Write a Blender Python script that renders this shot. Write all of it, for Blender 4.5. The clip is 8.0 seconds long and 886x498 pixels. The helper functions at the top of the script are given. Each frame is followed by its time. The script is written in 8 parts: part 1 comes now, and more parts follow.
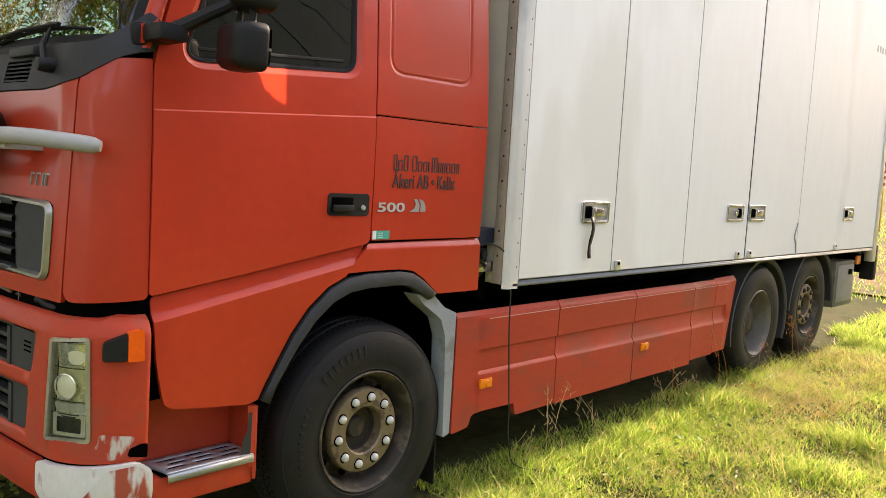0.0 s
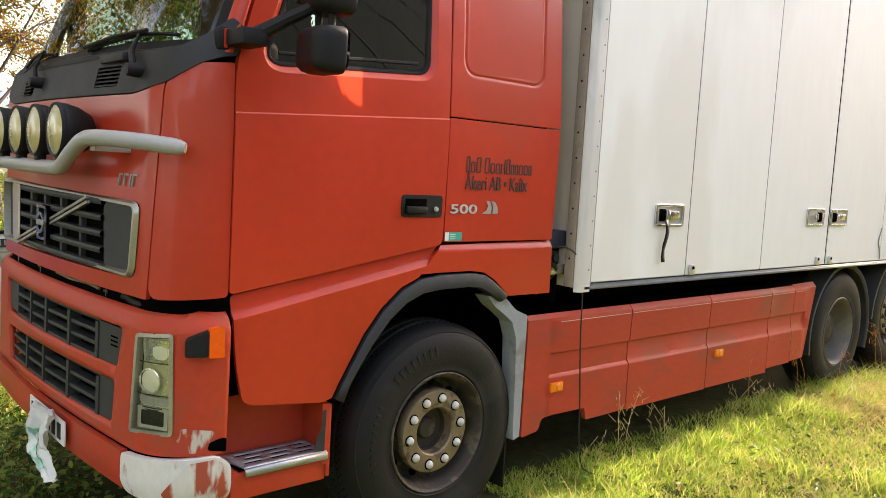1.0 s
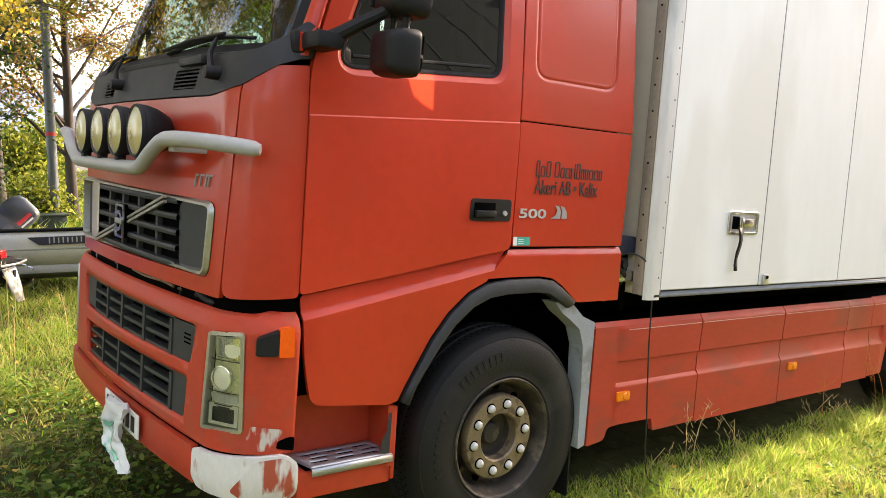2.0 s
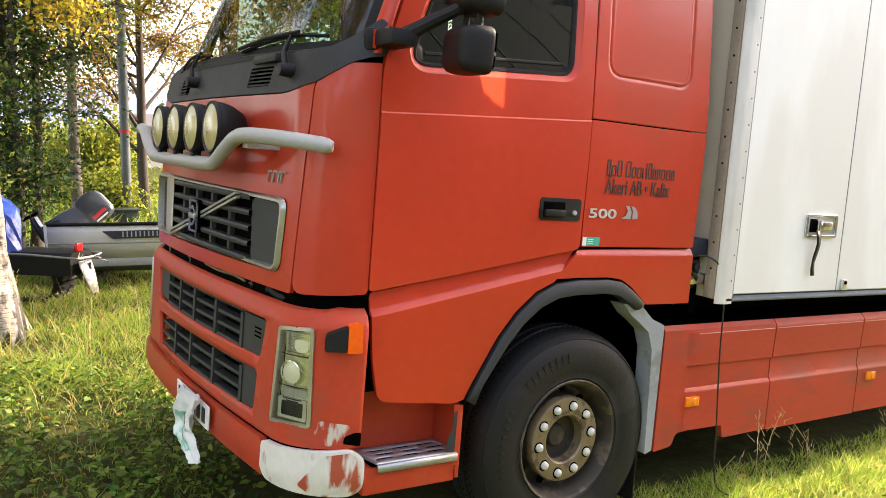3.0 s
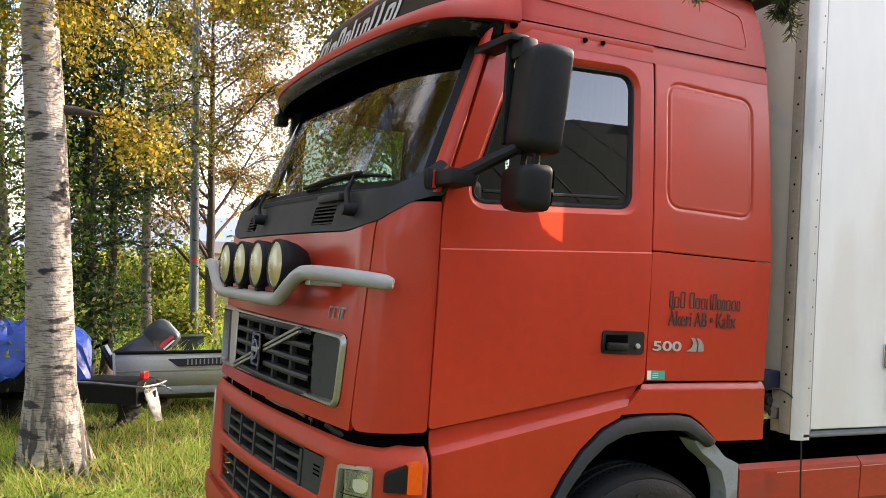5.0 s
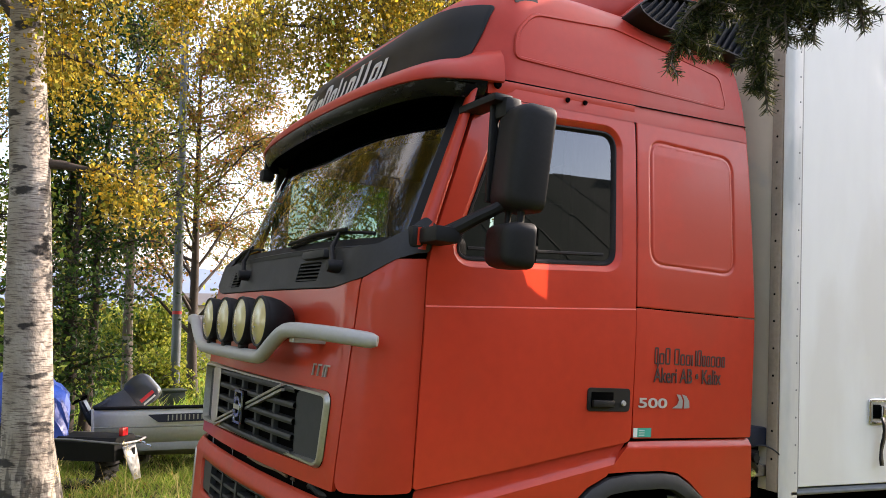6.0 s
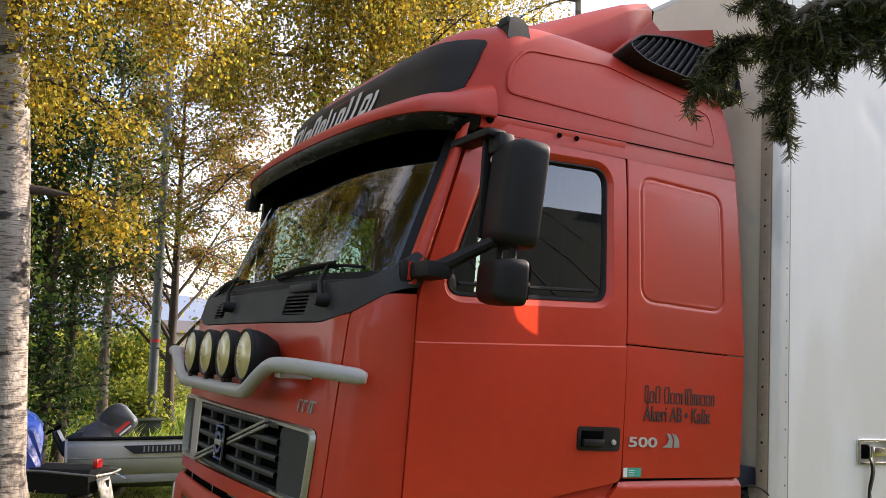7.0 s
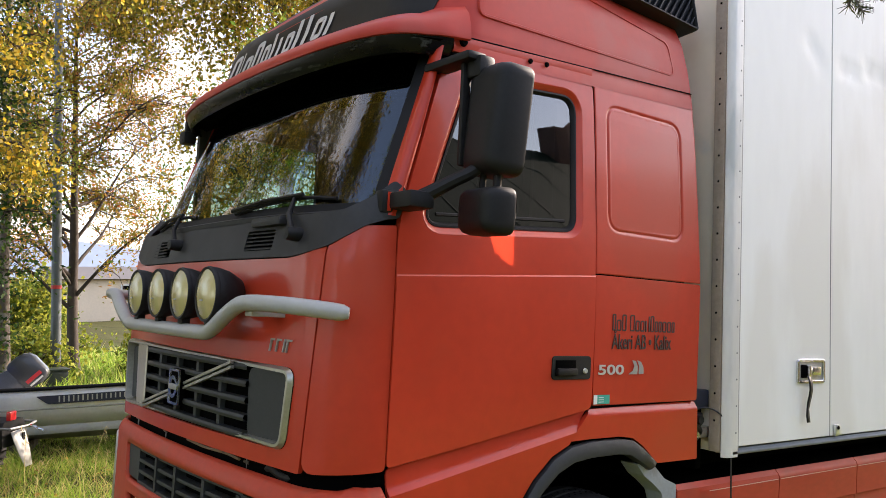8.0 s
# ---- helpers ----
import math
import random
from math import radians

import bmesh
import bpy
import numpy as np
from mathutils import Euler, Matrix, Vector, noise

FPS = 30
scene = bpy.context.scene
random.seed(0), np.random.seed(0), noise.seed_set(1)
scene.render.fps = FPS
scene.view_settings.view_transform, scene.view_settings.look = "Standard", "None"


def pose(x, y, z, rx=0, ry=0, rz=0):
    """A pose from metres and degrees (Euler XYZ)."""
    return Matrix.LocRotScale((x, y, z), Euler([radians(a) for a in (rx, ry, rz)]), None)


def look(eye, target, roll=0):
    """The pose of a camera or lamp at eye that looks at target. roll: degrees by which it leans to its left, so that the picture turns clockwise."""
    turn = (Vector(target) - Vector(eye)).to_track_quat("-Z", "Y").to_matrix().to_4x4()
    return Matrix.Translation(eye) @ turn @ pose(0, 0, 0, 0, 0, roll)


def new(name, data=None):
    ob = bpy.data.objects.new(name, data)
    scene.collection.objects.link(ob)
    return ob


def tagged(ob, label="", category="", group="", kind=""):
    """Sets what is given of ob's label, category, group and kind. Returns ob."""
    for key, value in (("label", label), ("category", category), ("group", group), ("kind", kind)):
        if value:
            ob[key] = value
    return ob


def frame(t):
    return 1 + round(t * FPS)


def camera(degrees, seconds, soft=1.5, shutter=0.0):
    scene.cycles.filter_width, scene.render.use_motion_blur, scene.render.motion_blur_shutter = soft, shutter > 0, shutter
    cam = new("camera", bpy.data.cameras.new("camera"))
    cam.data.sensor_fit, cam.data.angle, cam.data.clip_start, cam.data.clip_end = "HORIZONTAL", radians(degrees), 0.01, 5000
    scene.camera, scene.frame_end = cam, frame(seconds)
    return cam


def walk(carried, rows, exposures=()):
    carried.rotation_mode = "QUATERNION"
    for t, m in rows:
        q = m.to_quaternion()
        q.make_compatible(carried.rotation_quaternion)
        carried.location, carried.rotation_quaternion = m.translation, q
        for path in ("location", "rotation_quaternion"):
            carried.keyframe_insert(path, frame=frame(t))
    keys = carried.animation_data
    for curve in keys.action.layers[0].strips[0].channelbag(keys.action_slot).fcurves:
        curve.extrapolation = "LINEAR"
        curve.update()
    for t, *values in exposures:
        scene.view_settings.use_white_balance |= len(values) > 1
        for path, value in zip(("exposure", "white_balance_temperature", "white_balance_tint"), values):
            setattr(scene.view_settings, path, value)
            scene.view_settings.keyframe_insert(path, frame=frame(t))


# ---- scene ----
cam = camera(57.6, 8.0, 0.6)
# the truck stands nose-up on the slope; its own axes are turned into the level world by LEVEL
LEVEL = Matrix.Translation((0, 1.478, 0)) @ Matrix.Rotation(radians(-3.83), 4, "X") @ Matrix.Translation((0, -1.478, 0))
PATH = [
    (0, (4.114, -1.136, 1.806), (2.749, 0.314, 1.619), 3.2),
    (0.5, (4.097, -1.147, 1.8), (2.673, 0.245, 1.615), 3.2),
    (1, (4.089, -1.164, 1.793), (2.612, 0.172, 1.607), 3.2),
    (1.5, (4.07, -1.173, 1.796), (2.543, 0.106, 1.613), 3.5),
    (3, (4.009, -1.203, 1.786), (2.353, -0.099, 1.586), 4.3),
    (3.5, (4.001, -1.21, 1.795), (2.302, -0.169, 1.615), 4.2),
    (4, (4.0, -1.208, 1.807), (2.268, -0.212, 1.712), 4.0),
    (4.5, (4.002, -1.201, 1.823), (2.252, -0.233, 1.833), 3.9),
    (6, (4.008, -1.205, 1.859), (2.281, -0.221, 2.08), 3.7),
    (6.5, (4.01, -1.2, 1.873), (2.294, -0.211, 2.156), 3.9),
    (7, (3.954, -1.219, 1.882), (2.256, -0.204, 2.179), 4.3),
    (7.5, (3.83, -1.35, 1.857), (2.2, -0.217, 2.103), 3.1),
    (8, (3.692, -1.393, 1.843), (2.122, -0.165, 2.006), 2.6),
]
walk(cam, [(t, LEVEL @ look(eye, target, roll)) for t, eye, target, roll in PATH],
     [(0, 2.02, 7800, 20), (3.5, 2.4, 7500, 20), (4.5, 2.13, 7300, 20), (6, 1.8, 7050, 20), (6.5, 1.75, 7050, 20), (7, 1.55, 7050, 20), (8, 1.82, 7050, 20)])

# ---- light ----
SUN_AZ, SUN_EL = radians(-0.1), radians(27)         # the sun stands behind the truck's tail, just off its axis
world = bpy.data.worlds.new("sky")
scene.world = world
world.use_nodes = True
wn, wl = world.node_tree.nodes, world.node_tree.links
wn.clear()
sky = wn.new("ShaderNodeTexSky")
sky.sky_type, sky.sun_disc = "NISHITA", False
sky.sun_elevation, sky.sun_rotation = SUN_EL, SUN_AZ
sky.air_density, sky.dust_density, sky.ozone_density = 1.0, 1.5, 1.0
wtc, wcl, wramp = wn.new("ShaderNodeTexCoord"), wn.new("ShaderNodeTexNoise"), wn.new("ShaderNodeValToRGB")
wmap = wn.new("ShaderNodeMapping")
wmap.inputs["Scale"].default_value = (1.0, 1.0, 2.6)
wcl.inputs["Scale"].default_value, wcl.inputs["Detail"].default_value = 2.3, 7.0
wramp.color_ramp.elements[0].position, wramp.color_ramp.elements[1].position = 0.47, 0.64
wmix, wbg, wout = wn.new("ShaderNodeMixRGB"), wn.new("ShaderNodeBackground"), wn.new("ShaderNodeOutputWorld")
wmix.inputs["Color2"].default_value = (3.3, 3.4, 3.5, 1)
wl.new(wtc.outputs["Generated"], wmap.inputs["Vector"])
wl.new(wmap.outputs["Vector"], wcl.inputs["Vector"])
wl.new(wcl.outputs["Fac"], wramp.inputs["Fac"])
wl.new(wramp.outputs["Color"], wmix.inputs["Fac"])
wl.new(sky.outputs["Color"], wmix.inputs["Color1"])
wl.new(wmix.outputs["Color"], wbg.inputs["Color"])
wl.new(wbg.outputs["Background"], wout.inputs["Surface"])
wbg.inputs["Strength"].default_value = 0.185
sun = new("sun", bpy.data.lights.new("sun", "SUN"))
sun.data.energy, sun.data.angle, sun.data.color = 3.1, radians(0.53), (1.0, 0.93, 0.82)
sun.matrix_world = look((20 * math.sin(SUN_AZ), 20 * math.cos(SUN_AZ), 20 * math.tan(SUN_EL)), (0, 0, 0))


# ---- materials ----
def srgb(r, g, b):
    return tuple((c / 255 / 12.92 if c / 255 < 0.04045 else ((c / 255 + 0.055) / 1.055) ** 2.4) for c in (r, g, b))


def surf(name, col, rough=0.5, metal=0.0, var=0.18, scale=5.0, rvar=0.12, bump=0.1, bscale=120.0, col2=None, patch=0.0,
         pscale=3.0, coat=0.0, spec=0.5, stretch=(1, 1, 1), dist=0.002, rand=0.0):
    """A surface with colour variation at two scales, uneven gloss and fine relief; col2: a second colour in patches (share patch)."""
    m = bpy.data.materials.new(name)
    m.use_nodes = True
    n, l = m.node_tree.nodes, m.node_tree.links
    b = n["Principled BSDF"]
    tc, mp = n.new("ShaderNodeTexCoord"), n.new("ShaderNodeMapping")
    mp.inputs["Scale"].default_value = stretch
    l.new(tc.outputs["Object"], mp.inputs["Vector"])
    n1, n2, n3 = (n.new("ShaderNodeTexNoise") for _ in range(3))
    for k, s, d in ((n1, scale, 5), (n2, scale * 11, 4), (n3, bscale, 3)):
        k.inputs["Scale"].default_value, k.inputs["Detail"].default_value = s, d
        l.new(mp.outputs["Vector"], k.inputs["Vector"])
    mixn = n.new("ShaderNodeMath")
    mixn.operation = "MULTIPLY_ADD"
    mixn.inputs[1].default_value = 0.45
    l.new(n2.outputs["Fac"], mixn.inputs[0])
    half = n.new("ShaderNodeMath")
    half.operation = "MULTIPLY"
    half.inputs[1].default_value = 0.55
    l.new(n1.outputs["Fac"], half.inputs[0])
    l.new(half.outputs[0], mixn.inputs[2])
    ramp = n.new("ShaderNodeValToRGB")
    ramp.color_ramp.elements[0].position, ramp.color_ramp.elements[1].position = 0.3, 0.7
    ramp.color_ramp.elements[0].color = (*[c * (1 - var) for c in col], 1)
    ramp.color_ramp.elements[1].color = (*[min(1, c * (1 + var)) for c in col], 1)
    l.new(mixn.outputs[0], ramp.inputs["Fac"])
    out = ramp.outputs["Color"]
    if rand:
        info, hsv, mr = n.new("ShaderNodeObjectInfo"), n.new("ShaderNodeHueSaturation"), n.new("ShaderNodeMapRange")
        mr.inputs["To Min"].default_value, mr.inputs["To Max"].default_value = 1 - rand, 1 + rand
        l.new(info.outputs["Random"], mr.inputs["Value"])
        l.new(mr.outputs["Result"], hsv.inputs["Value"])
        l.new(out, hsv.inputs["Color"])
        out = hsv.outputs["Color"]
    if col2:
        n4, r4, mx = n.new("ShaderNodeTexNoise"), n.new("ShaderNodeValToRGB"), n.new("ShaderNodeMixRGB")
        n4.inputs["Scale"].default_value, n4.inputs["Detail"].default_value = pscale, 8
        l.new(mp.outputs["Vector"], n4.inputs["Vector"])
        cut = 0.68 - 0.36 * patch
        r4.color_ramp.elements[0].position, r4.color_ramp.elements[1].position = cut - 0.035, cut + 0.035
        l.new(n4.outputs["Fac"], r4.inputs["Fac"])
        l.new(r4.outputs["Color"], mx.inputs["Fac"])
        l.new(out, mx.inputs["Color1"])
        mx.inputs["Color2"].default_value = (*col2, 1)
        out = mx.outputs["Color"]
    l.new(out, b.inputs["Base Color"])
    rr = n.new("ShaderNodeMapRange")
    rr.inputs["To Min"].default_value, rr.inputs["To Max"].default_value = max(0.02, rough - rvar), min(1, rough + rvar)
    l.new(n1.outputs["Fac"], rr.inputs["Value"])
    l.new(rr.outputs["Result"], b.inputs["Roughness"])
    b.inputs["Metallic"].default_value = metal
    b.inputs["Coat Weight"].default_value, b.inputs["Coat Roughness"].default_value = coat, 0.12
    b.inputs["Specular IOR Level"].default_value = spec
    if bump:
        bp = n.new("ShaderNodeBump")
        bp.inputs["Strength"].default_value, bp.inputs["Distance"].default_value = bump, dist
        l.new(n3.outputs["Fac"], bp.inputs["Height"])
        l.new(bp.outputs["Normal"], b.inputs["Normal"])
    return m


def glass(name, tint, gloss=1.0, ior=1.5):
    m = bpy.data.materials.new(name)
    m.use_nodes = True
    n, l = m.node_tree.nodes, m.node_tree.links
    n.clear()
    o, mx, tr, gl, fr = (n.new("ShaderNode" + k) for k in ("OutputMaterial", "MixShader", "BsdfTransparent", "BsdfGlossy", "Fresnel"))
    tr.inputs["Color"].default_value = (*tint, 1)
    gl.inputs["Roughness"].default_value = 0.01
    gl.inputs["Color"].default_value = (gloss, gloss, gloss, 1)
    fr.inputs["IOR"].default_value = ior
    for a, c in ((fr.outputs[0], mx.inputs[0]), (tr.outputs[0], mx.inputs[1]), (gl.outputs[0], mx.inputs[2]), (mx.outputs[0], o.inputs["Surface"])):
        l.new(a, c)
    return m


def leafy(name, cols, rough=0.5, through_light=0.35):
    """Leaves in several colours, by island, that let some light through."""
    m = bpy.data.materials.new(name)
    m.use_nodes = True
    n, l = m.node_tree.nodes, m.node_tree.links
    b, o = n["Principled BSDF"], n["Material Output"]
    geo, ramp = n.new("ShaderNodeNewGeometry"), n.new("ShaderNodeValToRGB")
    ramp.color_ramp.interpolation = "LINEAR"
    while len(ramp.color_ramp.elements) < len(cols):
        ramp.color_ramp.elements.new(0.5)
    for k, c in enumerate(cols):
        ramp.color_ramp.elements[k].position = k / max(1, len(cols) - 1)
        ramp.color_ramp.elements[k].color = (*c, 1)
    l.new(geo.outputs["Random Per Island"], ramp.inputs["Fac"])
    tc, nz, hs, mr = n.new("ShaderNodeTexCoord"), n.new("ShaderNodeTexNoise"), n.new("ShaderNodeHueSaturation"), n.new("ShaderNodeMapRange")
    nz.inputs["Scale"].default_value, nz.inputs["Detail"].default_value = 1.1, 3
    l.new(tc.outputs["Object"], nz.inputs["Vector"])
    mr.inputs["To Min"].default_value, mr.inputs["To Max"].default_value = 0.55, 1.45
    l.new(nz.outputs["Fac"], mr.inputs["Value"])
    l.new(mr.outputs["Result"], hs.inputs["Value"])
    l.new(ramp.outputs["Color"], hs.inputs["Color"])
    l.new(hs.outputs["Color"], b.inputs["Base Color"])
    b.inputs["Roughness"].default_value, b.inputs["Specular IOR Level"].default_value = rough, 0.2
    tl, mx = n.new("ShaderNodeBsdfTranslucent"), n.new("ShaderNodeMixShader")
    l.new(hs.outputs["Color"], tl.inputs["Color"])
    mx.inputs["Fac"].default_value = through_light
    l.new(b.outputs[0], mx.inputs[1])
    l.new(tl.outputs[0], mx.inputs[2])
    l.new(mx.outputs[0], o.inputs["Surface"])
    return m


RED = surf("faded red truck paint", (0.50, 0.040, 0.0155), rough=0.36, var=0.10, scale=1.6, rvar=0.10, bump=0.05, bscale=260, coat=0.26, spec=0.25, col2=(0.47, 0.044, 0.018), patch=0.30, pscale=1.3)
RED_BUMPER = surf("weathered red bumper paint", (0.46, 0.046, 0.0175), rough=0.55, var=0.14, scale=3, bump=0.08, bscale=180, coat=0.03, spec=0.3, col2=(0.40, 0.058, 0.026), patch=0.26, pscale=4)
RED_SKIRT = surf("dusty red skirt paint", (0.42, 0.044, 0.021), rough=0.55, var=0.14, scale=2.4, bump=0.06, bscale=160, spec=0.3, col2=(0.33, 0.050, 0.028), patch=0.24, pscale=2.6, stretch=(1, 0.6, 1.6))
RED_ROOF = surf("sun-bleached red roof paint", (0.46, 0.038, 0.020), rough=0.46, var=0.10, scale=2, bump=0.05, bscale=150, coat=0.04, spec=0.28, col2=(0.44, 0.054, 0.034), patch=0.35, pscale=2.2)
SCRAPED = surf("scraped bumper corner", (0.42, 0.042, 0.02), rough=0.6, var=0.12, scale=4, col2=(0.54, 0.48, 0.41), patch=0.42, pscale=11, stretch=(1.5, 1.5, 0.5), bump=0.2, bscale=90)
STREAKED = surf("white plastic with streaks of red paint", (0.60, 0.57, 0.52), rough=0.6, var=0.10, scale=6, col2=(0.40, 0.07, 0.035), patch=0.36, pscale=8, stretch=(1.6, 1.6, 0.4), bump=0.2, bscale=90)
BARE_WHITE = surf("bare white plastic with scrapes", (0.66, 0.64, 0.60), rough=0.6, var=0.10, scale=6, col2=(0.38, 0.15, 0.10), patch=0.22, pscale=7, stretch=(1, 1, 0.6), bump=0.15, bscale=70)
WHITE_BOX = surf("white box panel", (0.785, 0.783, 0.745), rough=0.5, spec=0.25, var=0.035, scale=0.9, rvar=0.06, bump=0.03, bscale=40, col2=(0.72, 0.705, 0.65), patch=0.25, pscale=0.9, stretch=(1, 1, 0.35))
CREAM = surf("cream front wall", (0.72, 0.61, 0.47), rough=0.5, var=0.06, scale=1.2, col2=(0.55, 0.52, 0.46), patch=0.2, pscale=1.5)
ALU = surf("brushed aluminium trim", (0.62, 0.64, 0.66), rough=0.38, metal=0.85, var=0.12, scale=4, stretch=(1, 1, 0.2), bump=0.08)
ALU_DULL = surf("dull aluminium rail", (0.24, 0.24, 0.235), rough=0.6, metal=0.4, var=0.2, scale=5, stretch=(1, 0.3, 1))
CHROME = surf("chromed metal", (0.58, 0.59, 0.60), rough=0.22, metal=1.0, var=0.15, scale=9, rvar=0.1, bump=0.03)
DULL_CHROME = surf("dulled grey-green plastic chrome", (0.44, 0.43, 0.37), rough=0.34, metal=0.75, var=0.2, scale=7, bump=0.05)
BLACK_PLASTIC = surf("weathered black plastic", (0.011, 0.0105, 0.010), rough=0.55, var=0.3, scale=6, bump=0.25, bscale=420, dist=0.001, spec=0.25)
COWL_PLASTIC = surf("grey-black cowl plastic", (0.0155, 0.015, 0.015), rough=0.6, var=0.25, scale=5, bump=0.2, bscale=380, dist=0.001)
GREY_PLASTIC = surf("grey grille plastic", (0.020, 0.022, 0.022), rough=0.6, var=0.25, scale=7, bump=0.12, bscale=300)
ARCH_PLASTIC = surf("slate grey wheel arch plastic", (0.018, 0.021, 0.024), rough=0.6, var=0.22, scale=5, bump=0.2, bscale=300, col2=(0.03, 0.033, 0.034), patch=0.2)
MUD_GREY = surf("pale grey mudguard plastic", (0.27, 0.29, 0.30), rough=0.6, var=0.15, scale=5, col2=(0.20, 0.20, 0.19), patch=0.3, pscale=6)
# near-black also stands in for shade in gaps, hollows and holes
DARK = surf("near-black steel and painted shade", (0.0010, 0.0010, 0.0010), rough=0.8, var=0.4, scale=8, spec=0.02)
RUBBER = surf("worn tyre rubber", (0.0085, 0.0082, 0.0080), rough=0.66, var=0.25, scale=6, bump=0.35, bscale=150, dist=0.003, col2=(0.019, 0.018, 0.016), patch=0.26, pscale=5, spec=0.3, stretch=(1, 0.6, 0.6))
RUBBER_SEAL = surf("black rubber seal", (0.006, 0.006, 0.007), rough=0.55, var=0.2, spec=0.2)
RIM_BRONZE = surf("rust-brown painted wheel hub", (0.21, 0.155, 0.092), rough=0.5, metal=0.35, var=0.28, scale=14, bump=0.2, bscale=160, col2=(0.11, 0.078, 0.05), patch=0.3, pscale=16)
RIM_DARK = surf("rusty dark wheel rim", (0.042, 0.034, 0.025), rough=0.6, metal=0.3, var=0.3, scale=12, col2=(0.10, 0.075, 0.05), patch=0.3, pscale=12)
RIM_PALE = surf("grimy pale grey rim", (0.14, 0.13, 0.105), rough=0.6, metal=0.2, var=0.3, scale=9, col2=(0.12, 0.11, 0.09), patch=0.45, pscale=8)
NUT_CAP = surf("pale wheel nut cap", (0.55, 0.54, 0.50), rough=0.5, metal=0.15, var=0.15, scale=30)
POST_GREY = surf("pale grey painted corner post", (0.66, 0.635, 0.59), rough=0.40, metal=0.10, var=0.10, scale=3, stretch=(1, 1, 0.25), bump=0.06, col2=(0.50, 0.50, 0.47), patch=0.22, pscale=3)
BAR_GREY = surf("grey painted bull bar", (0.38, 0.375, 0.35), rough=0.42, var=0.08, scale=6, bump=0.05, coat=0.1)
SILVER = surf("silver badge", (0.62, 0.62, 0.60), rough=0.35, metal=0.5, var=0.08)
LETTER_BLACK = surf("faded black lettering", (0.035, 0.016, 0.013), rough=0.6, var=0.3, scale=30)
LETTER_WHITE = surf("white lettering", (0.62, 0.62, 0.60), rough=0.5, var=0.1)
LETTER_GREY = surf("greyed chrome lettering", (0.34, 0.33, 0.31), rough=0.45, metal=0.3, var=0.15, scale=20)
ORANGE = surf("orange lamp lens", (0.90, 0.11, 0.004), rough=0.18, var=0.12, scale=60, bump=0.5, bscale=260, coat=0.5)
AMBER = surf("amber marker lamp lens", (0.85, 0.20, 0.010), rough=0.2, var=0.15, scale=50, bump=0.4, bscale=300, coat=0.4)
LAMP_YELLOW = surf("yellowed ribbed lamp lens", (0.54, 0.44, 0.19), rough=0.14, var=0.12, scale=4, bump=0.35, bscale=70, coat=0.7, stretch=(6, 1, 0.3), col2=(0.50, 0.43, 0.17), patch=0.40, pscale=6)
REFLECTOR = surf("bright lamp reflector", (0.86, 0.86, 0.80), rough=0.16, metal=0.8, var=0.1, scale=12, bump=0.25, bscale=60)
PROJECTOR = surf("milky projector lens", (0.90, 0.87, 0.72), rough=0.10, var=0.08, scale=20, bump=0.15, bscale=90, coat=0.8)
RIBBED = surf("ribbed clear lamp plastic", (0.62, 0.63, 0.58), rough=0.2, metal=0.35, var=0.2, scale=3, stretch=(30, 30, 1), bump=0.5, bscale=40, coat=0.4)
REFLECTOR_GREEN = surf("yellow-green lamp housing", (0.55, 0.55, 0.34), rough=0.28, metal=0.35, var=0.15, scale=12)
STEP_ALU = surf("worn aluminium tread plate", (0.46, 0.47, 0.48), rough=0.4, metal=0.7, var=0.2, scale=10, bump=0.2, bscale=120)
VISOR_DARK = surf("smoked acrylic visor", (0.004, 0.004, 0.0045), rough=0.28, var=0.3, scale=5, rvar=0.08, spec=0.25, col2=(0.055, 0.055, 0.052), patch=0.08, pscale=16, stretch=(0.5, 1, 2.2))
SIGN_DARK = surf("dark roof sign panel", (0.0135, 0.0135, 0.0125), rough=0.5, var=0.15, scale=3, spec=0.2)
LOUVRE = surf("blue-black louvred plastic", (0.009, 0.0115, 0.018), rough=0.55, spec=0.3, var=0.2, scale=8, bump=0.1, bscale=200)
CABIN = surf("dark cab upholstery", (0.014, 0.014, 0.014), rough=0.85, var=0.3, scale=10)
CABIN_GREY = surf("grey cab lining", (0.055, 0.058, 0.056), rough=0.85, var=0.2, scale=6)
TEAL = surf("teal sticker", (0.03, 0.36, 0.27), rough=0.4, var=0.08)
PAPER = surf("white sticker paper", (0.70, 0.72, 0.70), rough=0.5, var=0.06)
BLUEBLACK = surf("dark blue plastic box", (0.014, 0.018, 0.035), rough=0.45, var=0.2)
CABLE = surf("black cable sheath", (0.012, 0.012, 0.012), rough=0.5, var=0.2)
GLASS_WS = glass("windscreen glass", (0.62, 0.72, 0.66), 0.95, 1.75)
GLASS_SIDE = glass("tinted side glass", (0.22, 0.29, 0.26), 0.95, 1.95)
GLASS_FAR = glass("teal-tinted side glass", (0.44, 0.52, 0.50), 0.95, 1.45)
GLASS_LENS = glass("clear lamp glass", (0.92, 0.93, 0.86), 1.0, 1.4)
MIRROR = surf("mirror glass", (0.85, 0.86, 0.87), rough=0.03, metal=1.0, var=0.01, rvar=0.01, bump=0)


# ---- geometry helpers: a geo is a pair of lists, vertices and faces ----
def join(*geos):
    vs, fs = [], []
    for v, f in geos:
        k = len(vs)
        vs.extend(v)
        fs.extend([tuple(i + k for i in face) for face in f])
    return vs, fs


def moved(geo, m):
    return [tuple(m @ Vector(v)) for v in geo[0]], geo[1]


